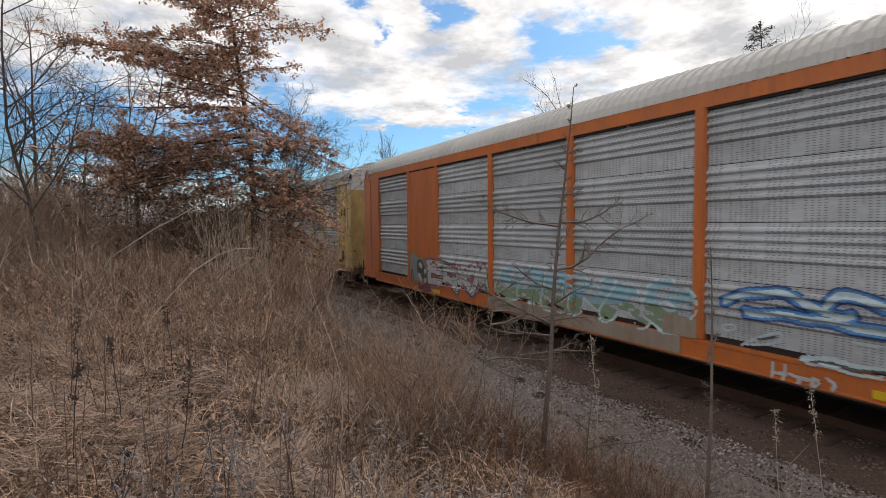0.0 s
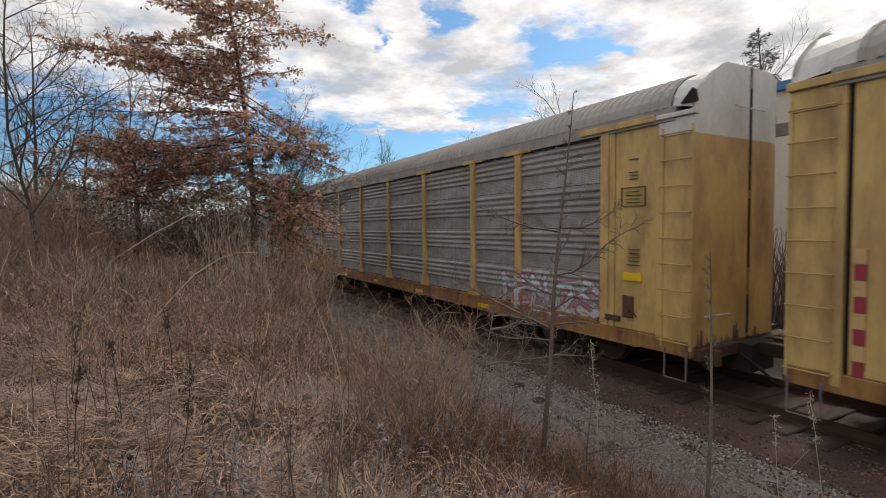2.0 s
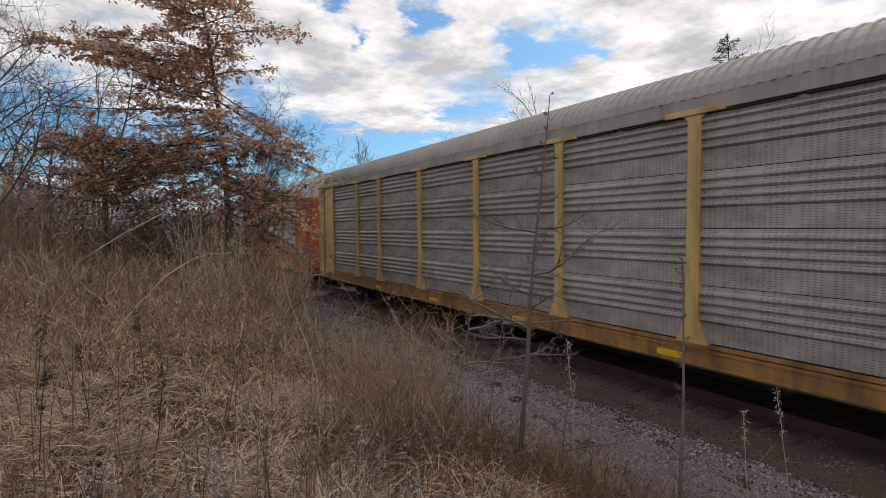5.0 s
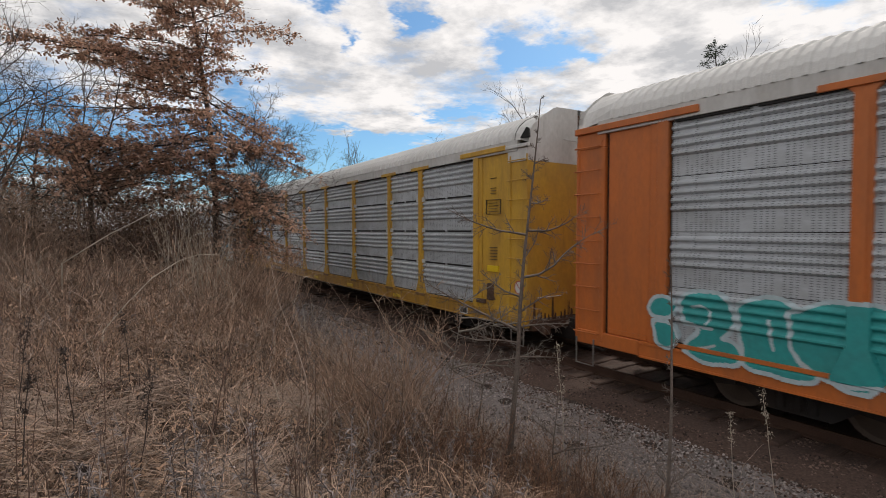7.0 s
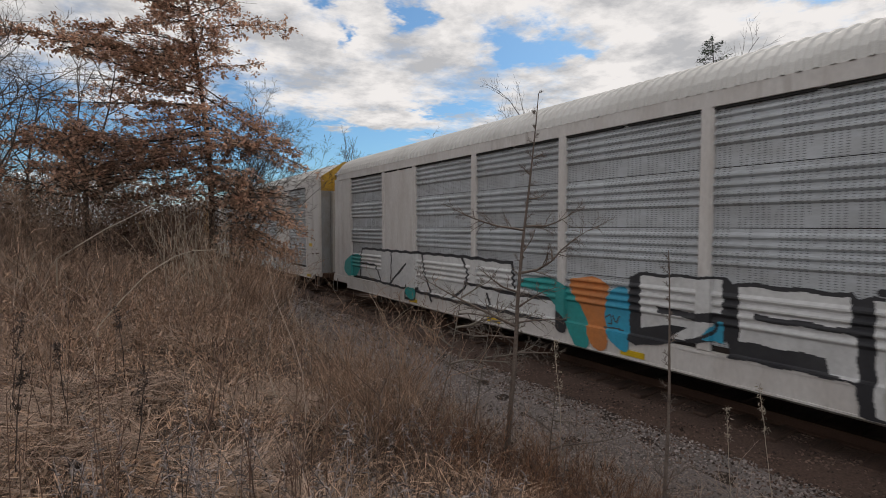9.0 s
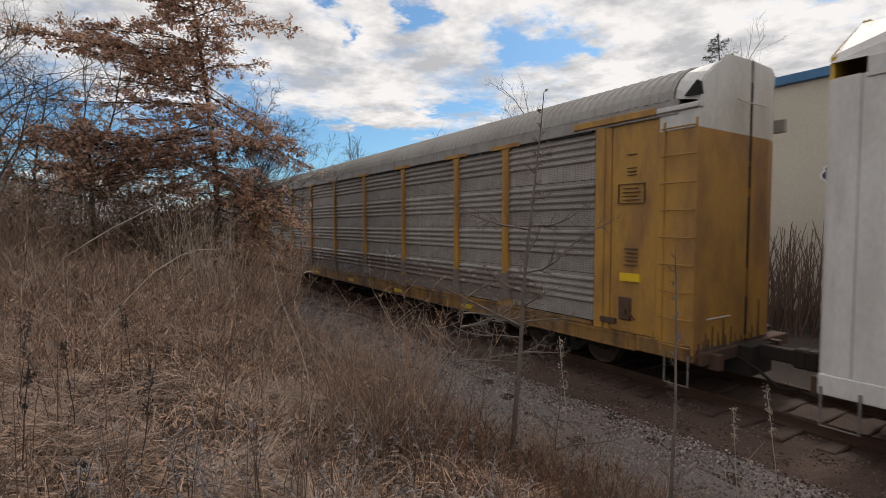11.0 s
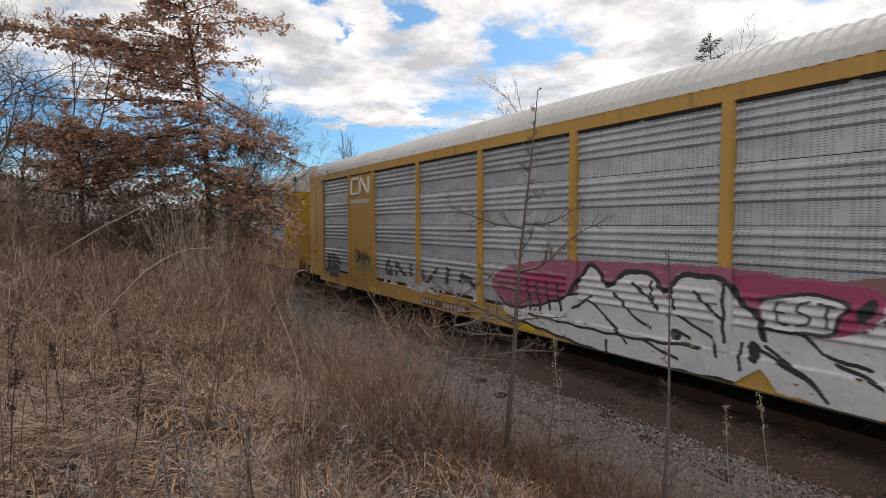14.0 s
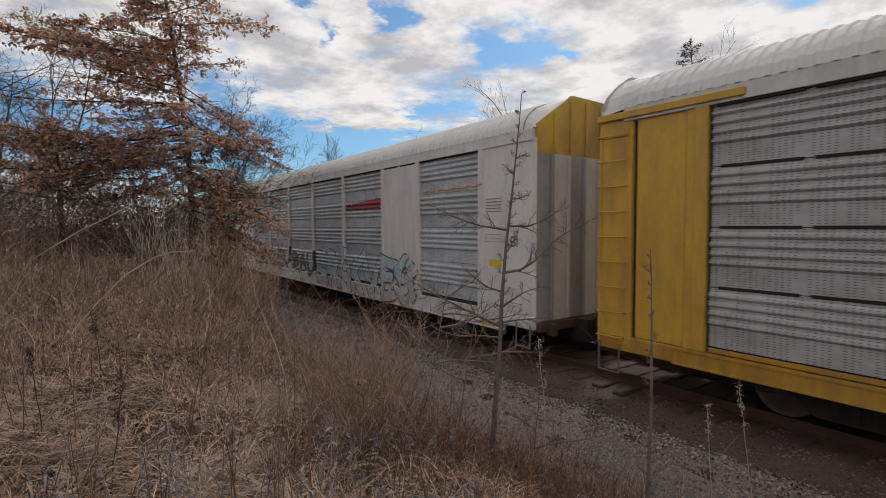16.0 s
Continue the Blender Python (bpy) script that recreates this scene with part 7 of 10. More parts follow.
art.fill("grey", [(-0.98, 1.83), (-1.6, 1.94), (-1.81, 1.24), (-1.08, 1.16)])
art.done()
art = Mural(9, "thin whitish tags in long angular strokes", 0.12)
art.line("silver", 0.05, [(-2.83, 2.19), (-2.86, 1.84), (-2.89, 1.52), (-2.73, 1.23)])
art.line("silver", 0.05, [(-2.83, 2.19), (-3.02, 2.05), (-3.22, 1.94)])
art.line("silver", 0.05, [(-3.33, 1.97), (-3.54, 2.06), (-3.79, 2.03), (-3.83, 1.93)])
art.line("grey", 0.04, [(3.69, 1.81), (3.57, 1.54), (3.34, 1.87), (3.11, 1.56), (2.9, 1.87), (2.58, 1.64), (2.38, 1.94)])
art.line("silver", 0.04, [(-1.39, 1.9), (-1.58, 1.85), (-1.62, 1.67), (-1.51, 1.47), (-1.59, 1.25)])
art.line("silver", 0.04, [(3.66, 2.23), (3.6, 1.86), (3.53, 1.58), (3.57, 1.49), (3.81, 1.37), (3.76, 1.16)])
art.line("silver", 0.045, [(3.66, 2.23), (3.46, 2.19), (3.2, 1.99), (2.94, 1.92), (2.81, 2.04), (2.67, 1.95), (2.52, 1.89)])
art.line("silver", 0.035, [(3.35, 2.13), (3.3, 1.9), (3.17, 1.51), (3.26, 1.36)])
art.line("silver", 0.035, [(3.83, 1.71), (3.59, 1.74), (3.53, 1.58), (3.71, 1.56), (3.82, 1.69)])
art.line("grey", 0.06, [(2.96, 1.89), (2.93, 1.52), (2.96, 1.22)])
art.line("grey", 0.06, [(2.67, 1.93), (2.65, 1.75), (2.63, 1.54)])
art.line("silver", 0.04, [(2.52, 1.95), (2.28, 1.97), (2.23, 1.78)])
art.line("grey", 0.035, [(2.96, 2.15), (2.83, 2.22), (2.79, 2.08), (2.91, 2.04), (2.96, 2.15)])
art.line("grey", 0.04, [(6.44, 2.38), (6.02, 2.17), (5.96, 1.95), (6.26, 1.82)])
art.line("grey", 0.04, [(5.82, 2.06), (5.5, 2.19), (5.34, 2.01), (5.22, 1.46), (5.16, 1.19)])
art.line("grey", 0.04, [(5.12, 1.52), (4.99, 1.59), (4.98, 1.27), (5.11, 1.24)])
art.line("grey", 0.035, [(6.08, 1.84), (5.99, 1.49)])
art.done()
art = Mural(10, "pinkish grey bubble lettering edged in teal", 0.12)
art.fill("teal", [(4.53, 1.67), (4.21, 2.13), (3.72, 2.21), (3.32, 1.88), (2.89, 2.07), (2.22, 2.09), (1.66, 2.0), (1.35, 1.83), (1.31, 1.4), (1.03, 1.21), (1.05, 1.89), (0.71, 2.14), (0.55, 2.38), (0.35, 2.26), (0.31, 1.14), (1.03, 1.12), (2.42, 1.13), (3.58, 1.08), (4.34, 1.21)], 1)
art.fill("purple", [(4.4, 1.72), (4.16, 2.07), (3.79, 2.13), (3.39, 1.84), (2.93, 2.02), (2.27, 2.04), (1.73, 1.96), (1.41, 1.81), (1.37, 1.46), (1.71, 1.37), (2.42, 1.2), (3.58, 1.14), (4.24, 1.29)], 1)
art.fill("silver", [(4.4, 1.68), (4.14, 2.04), (3.81, 2.08), (3.49, 1.79), (3.59, 1.53), (4.24, 1.44)], 1)
art.fill("silver", [(3.18, 1.82), (2.8, 1.99), (2.36, 2.01), (2.43, 1.74), (2.98, 1.59)], 1)
art.fill("silver", [(2.11, 1.98), (1.73, 1.95), (1.47, 1.78), (1.57, 1.55), (2.02, 1.64)], 1)
art.fill("purple", [(1.0, 1.89), (0.71, 2.09), (0.54, 2.31), (0.35, 2.16), (0.31, 1.19), (0.68, 1.18), (0.98, 1.26)], 1)
art.fill("silver", [(0.87, 1.88), (0.49, 2.14), (0.43, 1.82), (0.75, 1.69)], 1)
art.fill("maroon", [(1.36, 1.93), (1.06, 1.97), (1.01, 1.72), (1.3, 1.78)], 1)
art.fill("maroon", [(1.64, 1.35), (1.36, 1.39), (1.36, 1.27), (1.6, 1.26)], 1)
art.fill("maroon", [(0.84, 1.39), (0.69, 1.48), (0.66, 1.29), (0.82, 1.26)], 1)
art.fill("maroon", [(3.5, 1.98), (2.99, 2.08), (3.08, 1.96), (3.39, 1.88)], 1)
art.line("teal", 0.09, [(2.49, 1.91), (2.33, 1.76), (2.43, 1.61)], 1)
art.line("teal", 0.09, [(2.18, 1.78), (2.21, 1.61), (1.94, 1.6)], 1)
art.line("teal", 0.09, [(3.27, 1.44), (3.07, 1.38), (2.88, 1.5)], 1)
art.line("teal", 0.09, [(2.01, 1.39), (1.63, 1.29)], 1)
art.line("ink", 0.03, [(4.4, 1.74), (4.16, 2.09), (3.79, 2.14), (3.37, 1.84), (2.93, 2.03), (2.26, 2.06), (1.69, 1.98), (1.39, 1.81)], 1)
art.line("ink", 0.03, [(1.02, 1.89), (0.71, 2.1), (0.54, 2.34)], 1)
art.line("bluewhite", 0.03, [(6.14, 1.72), (6.01, 1.99), (5.88, 1.72)], 1)
art.line("bluewhite", 0.03, [(5.84, 1.69), (5.71, 1.35), (5.62, 1.6), (5.52, 1.38), (5.41, 1.92)], 1)
art.line("bluewhite", 0.03, [(6.13, 1.78), (5.85, 1.84)], 1)
art.done()
art = Mural(10, "dull purple bubble letters with lime green puffs", 0.2)
art.fill("grey", [(3.85, 1.9), (1.26, 2.17), (-1.24, 2.09), (-1.41, 1.36), (1.27, 1.28), (3.86, 1.29)], 1)
art.line("bluewhite", 0.04, [(3.38, 1.49), (2.74, 1.92), (2.06, 1.58), (1.26, 1.96), (0.54, 1.59), (-0.14, 1.98), (-0.77, 1.62), (-1.24, 1.81)], 1)
art.fill("lime", [(-1.52, 2.14), (-3.11, 2.39), (-3.25, 2.12), (-1.9, 1.89)], 1)
art.fill("lime", [(-4.89, 2.29), (-6.7, 2.32), (-6.7, 2.14), (-4.89, 2.05)], 1)
art.fill("lime", [(-6.74, 2.2), (-7.04, 2.3), (-7.33, 1.99), (-6.93, 1.97)], 1)
art.fill("lime", [(-7.57, 2.22), (-7.87, 2.41), (-8.21, 2.33), (-8.26, 2.1), (-7.72, 2.07)], 1)
art.fill("lime", [(-8.27, 2.22), (-8.43, 2.09), (-8.28, 2.05)], 1)
art.fill("maroon", [(-4.71, 1.94), (-6.42, 2.03), (-7.08, 1.77), (-7.09, 1.26), (-4.9, 1.23)], 1)
art.line("silver", 0.04, [(-1.9, 1.65), (-2.65, 1.97), (-3.25, 2.15), (-3.59, 1.74), (-3.52, 1.14), (-2.01, 1.19), (-1.9, 1.65)], 1)
art.line("silver", 0.04, [(-3.51, 1.87), (-4.16, 2.12), (-4.43, 1.51), (-4.21, 1.16), (-3.6, 1.21), (-3.51, 1.87)], 1)
art.line("silver", 0.04, [(-4.79, 1.87), (-5.55, 2.05), (-6.17, 2.01), (-6.1, 1.35), (-4.9, 1.3), (-4.79, 1.87)], 1)
art.line("silver", 0.04, [(-6.0, 1.75), (-6.55, 1.9), (-6.98, 1.71), (-6.69, 1.51), (-6.8, 1.28), (-6.04, 1.29), (-6.0, 1.75)], 1)
art.line("silver", 0.04, [(-7.1, 1.77), (-7.51, 1.97), (-7.83, 1.94), (-8.09, 2.04), (-8.34, 1.82), (-8.29, 1.58), (-8.08, 1.42), (-8.28, 1.22), (-7.53, 1.2), (-7.14, 1.31), (-7.1, 1.77)], 1)
art.fill("purple", [(-1.9, 1.65), (-2.65, 1.97), (-3.25, 2.15), (-3.59, 1.74), (-3.52, 1.14), (-2.01, 1.19)], 1)
art.fill("purple", [(-3.51, 1.87), (-4.16, 2.12), (-4.43, 1.51), (-4.21, 1.16), (-3.6, 1.21)], 1)
art.fill("purple", [(-4.79, 1.87), (-5.55, 2.05), (-6.17, 2.01), (-6.1, 1.35), (-4.9, 1.3)], 1)
art.fill("purple", [(-6.0, 1.75), (-6.55, 1.9), (-6.98, 1.71), (-6.69, 1.51), (-6.8, 1.28), (-6.04, 1.29)], 1)
art.fill("purple", [(-7.1, 1.77), (-7.51, 1.97), (-7.83, 1.94), (-8.09, 2.04), (-8.34, 1.82), (-8.29, 1.58), (-8.08, 1.42), (-8.28, 1.22), (-7.53, 1.2), (-7.14, 1.31)], 1)
art.line("silver", 0.03, [(-1.9, 1.65), (-2.65, 1.97), (-3.25, 2.15), (-3.59, 1.74), (-3.52, 1.14), (-2.01, 1.19), (-1.9, 1.65)], 1)
art.line("silver", 0.03, [(-3.51, 1.87), (-4.16, 2.12), (-4.43, 1.51), (-4.21, 1.16), (-3.6, 1.21), (-3.51, 1.87)], 1)
art.line("silver", 0.03, [(-4.79, 1.87), (-5.55, 2.05), (-6.17, 2.01), (-6.1, 1.35), (-4.9, 1.3), (-4.79, 1.87)], 1)
art.line("silver", 0.03, [(-6.0, 1.75), (-6.55, 1.9), (-6.98, 1.71), (-6.69, 1.51), (-6.8, 1.28), (-6.04, 1.29), (-6.0, 1.75)], 1)
art.line("silver", 0.03, [(-7.1, 1.77), (-7.51, 1.97), (-7.83, 1.94), (-8.09, 2.04), (-8.34, 1.82), (-8.29, 1.58), (-8.08, 1.42), (-8.28, 1.22), (-7.53, 1.2), (-7.14, 1.31), (-7.1, 1.77)], 1)
art.fill("silver", [(-1.9, 1.56), (-2.36, 1.76), (-2.74, 1.87), (-2.96, 1.62)], 1)
art.fill("silver", [(-3.51, 1.79), (-3.9, 1.95), (-4.08, 1.57), (-3.94, 1.35)], 1)
art.fill("silver", [(-4.79, 1.8), (-5.25, 1.91), (-5.65, 1.89), (-5.61, 1.47)], 1)
art.fill("silver", [(-6.0, 1.69), (-6.34, 1.78), (-6.61, 1.67), (-6.43, 1.54)], 1)
art.fill("silver", [(-7.1, 1.71), (-7.35, 1.83), (-7.55, 1.82), (-7.72, 1.88)], 1)
art.fill("black", [(-7.75, 1.5), (-7.7, 1.42), (-7.6, 1.41), (-7.55, 1.47), (-7.6, 1.56), (-7.7, 1.57)], 1)
art.fill("lime", [(-5.3, 1.49), (-5.23, 1.39), (-5.08, 1.37), (-5.0, 1.46), (-5.08, 1.56), (-5.23, 1.57)], 1)
art.fill("maroon", [(-6.66, 1.57), (-7.03, 1.74), (-7.07, 1.3), (-6.77, 1.32)], 1)
art.fill("maroon", [(-8.24, 1.45), (-8.53, 1.62), (-9.1, 1.39), (-9.45, 1.32), (-9.43, 1.09), (-9.12, 0.99), (-8.61, 1.16)], 1)
art.fill("lime", [(-8.5, 1.26), (-8.57, 1.55), (-8.77, 1.67), (-8.99, 1.65), (-8.96, 1.47), (-8.7, 1.3)], 1)
art.fill("lime", [(-9.24, 1.6), (-9.45, 1.54), (-9.44, 1.38), (-9.3, 1.46)], 1)
art.fill("purple", [(-8.59, 1.19), (-9.03, 1.36), (-9.36, 1.01), (-9.12, 0.9), (-8.62, 0.96)], 1)
art.fill("lime", [(-9.47, 1.15), (-9.76, 1.36), (-10.14, 1.41), (-10.28, 1.26), (-10.15, 1.11), (-9.7, 1.08)], 1)
art.fill("green", [(-9.69, 1.27), (-10.08, 1.34), (-10.15, 1.23), (-9.77, 1.14)], 1)
art.fill("bluewhite", [(-9.74, 1.05), (-10.04, 1.05), (-10.02, 0.86), (-9.76, 0.86)], 1)
art.fill("sky", [(-7.96, 3.0), (-8.38, 2.97), (-8.37, 2.9), (-7.97, 2.91)], 1)
art.done()
# ochre wagon
art = Mural(11, "jagged white lettering with black lines on magenta clouds", 0.02)
art.fill("redwash", [(-4.95, 2.39), (-7.81, 2.33), (-10.32, 1.67), (-10.81, 1.2), (-10.78, 0.72), (-9.51, 0.75), (-4.93, 0.75)], 1)
art.fill("white", [(-4.94, 2.14), (-5.84, 2.05), (-6.4, 2.27), (-6.96, 1.79), (-7.53, 2.19), (-8.08, 1.72), (-8.58, 1.9), (-9.29, 1.54), (-9.76, 1.48), (-10.44, 1.15), (-10.37, 0.78), (-9.29, 0.77), (-4.93, 0.71)], 0)
art.line("black", 0.06, [(-5.16, 1.13), (-6.33, 2.24), (-6.77, 1.1)], 1)
art.line("black", 0.06, [(-7.07, 1.79), (-7.53, 2.19), (-7.87, 1.1)], 1)
art.line("black", 0.06, [(-8.08, 1.72), (-8.23, 0.93)], 1)
art.line("black", 0.06, [(-8.58, 1.84), (-9.11, 1.02)], 1)
art.line("black", 0.06, [(-9.29, 1.59), (-9.55, 0.92)], 1)
art.line("black", 0.06, [(-9.76, 1.45), (-9.93, 0.92)], 1)
art.line("black", 0.06, [(-10.44, 1.15), (-10.33, 0.8)], 1)
art.line("black", 0.06, [(-5.66, 1.69), (-6.0, 1.08)], 1)
art.line("black", 0.06, [(-9.11, 1.41), (-10.33, 1.07)], 1)
art.line("black", 0.05, [(-4.94, 2.14), (-5.84, 2.05), (-6.4, 2.27), (-6.96, 1.79), (-7.53, 2.19), (-8.08, 1.72), (-8.58, 1.9), (-9.29, 1.54), (-9.76, 1.48), (-10.44, 1.15)], 1)
art.fill("rose", [(1.3, 1.87), (-0.41, 2.26), (-1.57, 2.28), (-4.11, 2.36), (-4.9, 2.26), (-5.86, 2.28), (-5.88, 1.65), (-4.22, 1.33), (-1.04, 1.17), (1.0, 1.11)], 1)
art.fill("magenta", [(-4.16, 2.29), (-4.9, 2.22), (-5.86, 2.22), (-5.87, 1.91), (-5.16, 1.91), (-4.5, 1.81), (-4.2, 2.06)], 1)
art.fill("magenta", [(0.62, 1.8), (-1.02, 2.05), (-1.17, 1.63), (0.08, 1.24)], 1)
art.fill("white", [(0.93, 1.28), (0.62, 1.1), (-0.42, 1.31), (-1.28, 1.64), (-1.51, 2.13), (-1.7, 2.23), (-2.03, 1.81), (-2.31, 2.13), (-2.85, 2.17), (-3.14, 1.82), (-3.32, 2.19), (-3.89, 2.19), (-4.12, 2.14), (-4.28, 1.87), (-4.54, 1.72), (-4.58, 1.62), (-5.05, 1.55), (-5.47, 1.48), (-5.88, 1.83), (-5.92, 0.67), (-5.55, 0.66), (-4.81, 0.73), (-4.57, 0.97), (-4.4, 0.85), (-4.23, 0.71), (-2.34, 0.63), (-1.33, 0.71), (-0.43, 0.82), (0.62, 0.96)], 0)
art.fill("magenta", [(-5.4, 1.84), (-5.6, 1.97), (-5.65, 1.72), (-5.41, 1.54)], 1)
art.fill("black", [(-5.58, 1.96), (-5.77, 2.12), (-5.8, 1.9), (-5.63, 1.73)], 1)
art.fill("white", [(-4.53, 1.92), (-4.91, 2.06), (-5.45, 2.05), (-5.56, 1.95), (-5.42, 1.8), (-5.39, 1.57), (-5.05, 1.55), (-4.58, 1.54)], 1)
art.line("black", 0.05, [(-4.53, 1.92), (-4.91, 2.06), (-5.45, 2.05), (-5.56, 1.95), (-5.42, 1.8), (-5.39, 1.57), (-5.05, 1.55), (-4.58, 1.54)], 1)
art.line("black", 0.085, [(-1.17, 1.63), (-1.51, 2.15), (-1.7, 2.24), (-2.06, 1.79), (-2.31, 2.15), (-2.85, 2.18), (-3.15, 1.82), (-3.31, 2.18), (-3.9, 2.19), (-4.12, 2.14), (-4.28, 1.86), (-4.54, 1.7), (-4.59, 1.38)], 1)
art.line("black", 0.05, [(-1.58, 1.57), (-1.97, 1.31), (-2.45, 0.93)], 1)
art.line("black", 0.05, [(-2.14, 1.74), (-2.66, 1.32), (-2.85, 1.24)], 1)
art.line("black", 0.05, [(-2.54, 1.98), (-3.02, 1.58)], 1)
art.line("black", 0.05, [(-3.62, 1.94), (-3.82, 1.72), (-4.05, 1.58)], 1)
art.line("black", 0.05, [(-4.06, 2.08), (-4.09, 1.26)], 1)
art.line("black", 0.05, [(-3.21, 2.04), (-3.26, 1.63)], 1)
art.line("black", 0.05, [(-3.36, 1.52), (-3.98, 1.25), (-3.99, 1.02)], 1)
art.line("black", 0.05, [(-4.39, 1.26), (-4.94, 1.09), (-5.38, 0.76)], 1)
art.line("black", 0.05, [(-4.29, 1.29), (-4.3, 0.92)], 1)
art.line("black", 0.05, [(-4.6, 1.28), (-5.07, 1.05), (-5.27, 0.85)], 1)
art.line("black", 0.05, [(-2.77, 1.03), (-3.38, 0.85)], 1)
art.line("black", 0.05, [(-5.05, 1.55), (-5.25, 1.33)], 1)
art.line("black", 0.05, [(-5.42, 1.24), (-5.9, 1.06)], 1)
art.line("black", 0.05, [(-0.1, 1.07), (-2.1, 1.02), (-2.88, 1.05), (-3.73, 1.11)], 1)
art.line("black", 0.05, [(-2.86, 2.01), (-2.93, 1.6)], 1)
art.line("black", 0.05, [(-1.25, 1.36), (-1.65, 1.63)], 1)
art.line("black", 0.05, [(-2.04, 0.91), (-2.08, 0.67)], 1)
art.line("black", 0.05, [(-3.55, 1.2), (-3.37, 1.26)], 1)
art.line("black", 0.05, [(-5.3, 1.32), (-5.75, 1.22)], 1)
art.line("black", 0.07, [(0.05, 1.73), (-0.06, 1.16)], 1)
art.line("black", 0.07, [(-0.22, 1.75), (-0.33, 1.2)], 1)
art.line("black", 0.07, [(-0.51, 1.78), (-0.61, 1.24)], 1)
art.line("black", 0.07, [(-0.79, 1.81), (-0.89, 1.28)], 1)
art.line("black", 0.06, [(0.93, 1.31), (0.62, 1.09), (-0.42, 1.31), (-1.28, 1.64)], 1)
art.line("black", 0.05, [(0.61, 0.94), (-1.33, 0.71), (-2.34, 0.63), (-4.23, 0.71)], 1)
art.fill("black", [(-3.17, 1.31), (-3.38, 1.31), (-3.42, 1.12), (-3.26, 1.13)], 1)
art.fill("black", [(-4.37, 1.36), (-4.56, 1.3), (-4.57, 1.02), (-4.44, 1.05)], 1)
art.line("ink", 0.035, [(-4.84, 1.96), (-4.72, 1.93), (-4.73, 1.64), (-4.87, 1.65)], 1)
art.line("ink", 0.035, [(-4.73, 1.79), (-4.83, 1.8)], 1)
art.line("ink", 0.035, [(-5.11, 1.96), (-4.99, 1.92), (-5.0, 1.82), (-5.11, 1.79), (-5.11, 1.67), (-4.97, 1.64)], 1)
art.line("ink", 0.035, [(-5.2, 1.95), (-5.4, 1.95)], 1)
art.line("ink", 0.035, [(-5.31, 1.95), (-5.3, 1.68)], 1)
art.done()
# last white wagon
graffiti(13, 3.4, -1.3, 1.15, 1.95, "susau", "ink", "white", None, 0.12, 0.05, 0.05, 38, None, 0.1, "black block letters edged in white")
art = Mural(13, "smear of red paint across one bay and a thin orange line", 0.12)
art.fill("signred", [(-4.25, 3.72), (-6.75, 3.85), (-6.75, 3.5), (-4.25, 3.5)], 0)
art.line("orange", 0.04, [(-9.1, 3.86), (-11.6, 3.9)])
art.done()
graffiti(13, -1.5, -8.7, 0.72, 2.0, "erakves", "bluewhite", "ink", None, 0.15, 0.04, 0.08, 39, "silver", 0.36, "faded light blue and grey lettering")
for _k, _s in CARS.items():
    if _s["style"] == "T":
        data_box(_k)
    else:
        _y0 = posts_of("F")[0] - 0.2
        _g = Geo()
        for _n in range(5):
            for _j in range(6):
                _g.box(-HALF_W - 0.012, -HALF_W - 0.007, _y0 - 0.085 * _j - 0.07, _y0 - 0.085 * _j, 3.28 + _n * 0.07, 3.302 + _n * 0.07)
        for _n in range(3):
            _g.box(-HALF_W - 0.012, -HALF_W - 0.007, _y0 - 0.5, _y0 + 0.05, 2.62 + _n * 0.08, 2.628 + _n * 0.08)
        tagged(child("stencil_text", _g.mesh("stencil_text", mat("stencil_grey", (0.25, 0.22, 0.2), 0.6)), TRAIN[_k]), kind="stuff")
        child("notice", Geo().box(-HALF_W - 0.012, -HALF_W - 0.007, _y0 - 0.5, _y0 - 0.1, 2.08, 2.22).mesh("notice", mat("reflective_yellow", (0.75, 0.5, 0.02))), TRAIN[_k], label="yellow notice plate")
for _k in (7, 13):
    lettering(_k, "BI", -12.50, 2.53, 0.32, BLACK_SIGN, 0.014, 0.0)


def scribble(k, seed, yc, zc, w, h, turns, width, x=-HALF_W - 0.014, end=None, color="ink", label="black sprayed scribble"):
    """A looping line of spray paint on the side, or on the end wall at sideways place and end y."""
    rng = np.random.default_rng(seed)
    n = turns * 9
    t = np.linspace(0, 1, n)
    p = rng.uniform(0, 6.28, 4)
    u = (t - 0.5) * w * 0.9 + 0.13 * w * np.cos(turns * 6.28 * t + p[0]) + 0.1 * w * np.sin(13 * t + p[1])
    v = 0.34 * h * np.sin(turns * 6.28 * t + p[2]) + 0.16 * h * np.sin(17 * t + p[3])
    A = np.stack([u, v], -1)
    d = np.gradient(A, axis=0)
    d /= np.linalg.norm(d, axis=1, keepdims=True)
    N = np.stack([-d[:, 1], d[:, 0]], -1) * width / 2
    S = np.concatenate([A - N, A + N])
    F = np.array([(i, i + 1, n + i + 1, n + i) for i in range(n - 1)])
    if end is None:
        V = np.stack([np.full(len(S), x), yc - S[:, 0], zc + S[:, 1]], -1)
    else:
        V = np.stack([yc + S[:, 0], np.full(len(S), end), zc + S[:, 1]], -1)
    child("graffiti", quick_mesh("graffiti", V, F, SPRAY[color]), TRAIN[k], label=label)


_e = posts_of("T")[-1] + 0.8
plate(10, _e + 0.33, _e - 0.33, 1.66, 1.95, mat("reflective_yellow", (0.75, 0.5, 0.02)), "notice", "yellow notice plate with scribble", -0.012)
for _n, _w in enumerate((0.9, 0.75, 0.8)):
    scribble(10, 5 + _n, _e, 1.66, _w, 0.5, 4, 0.022, -HALF_W + 0.004)
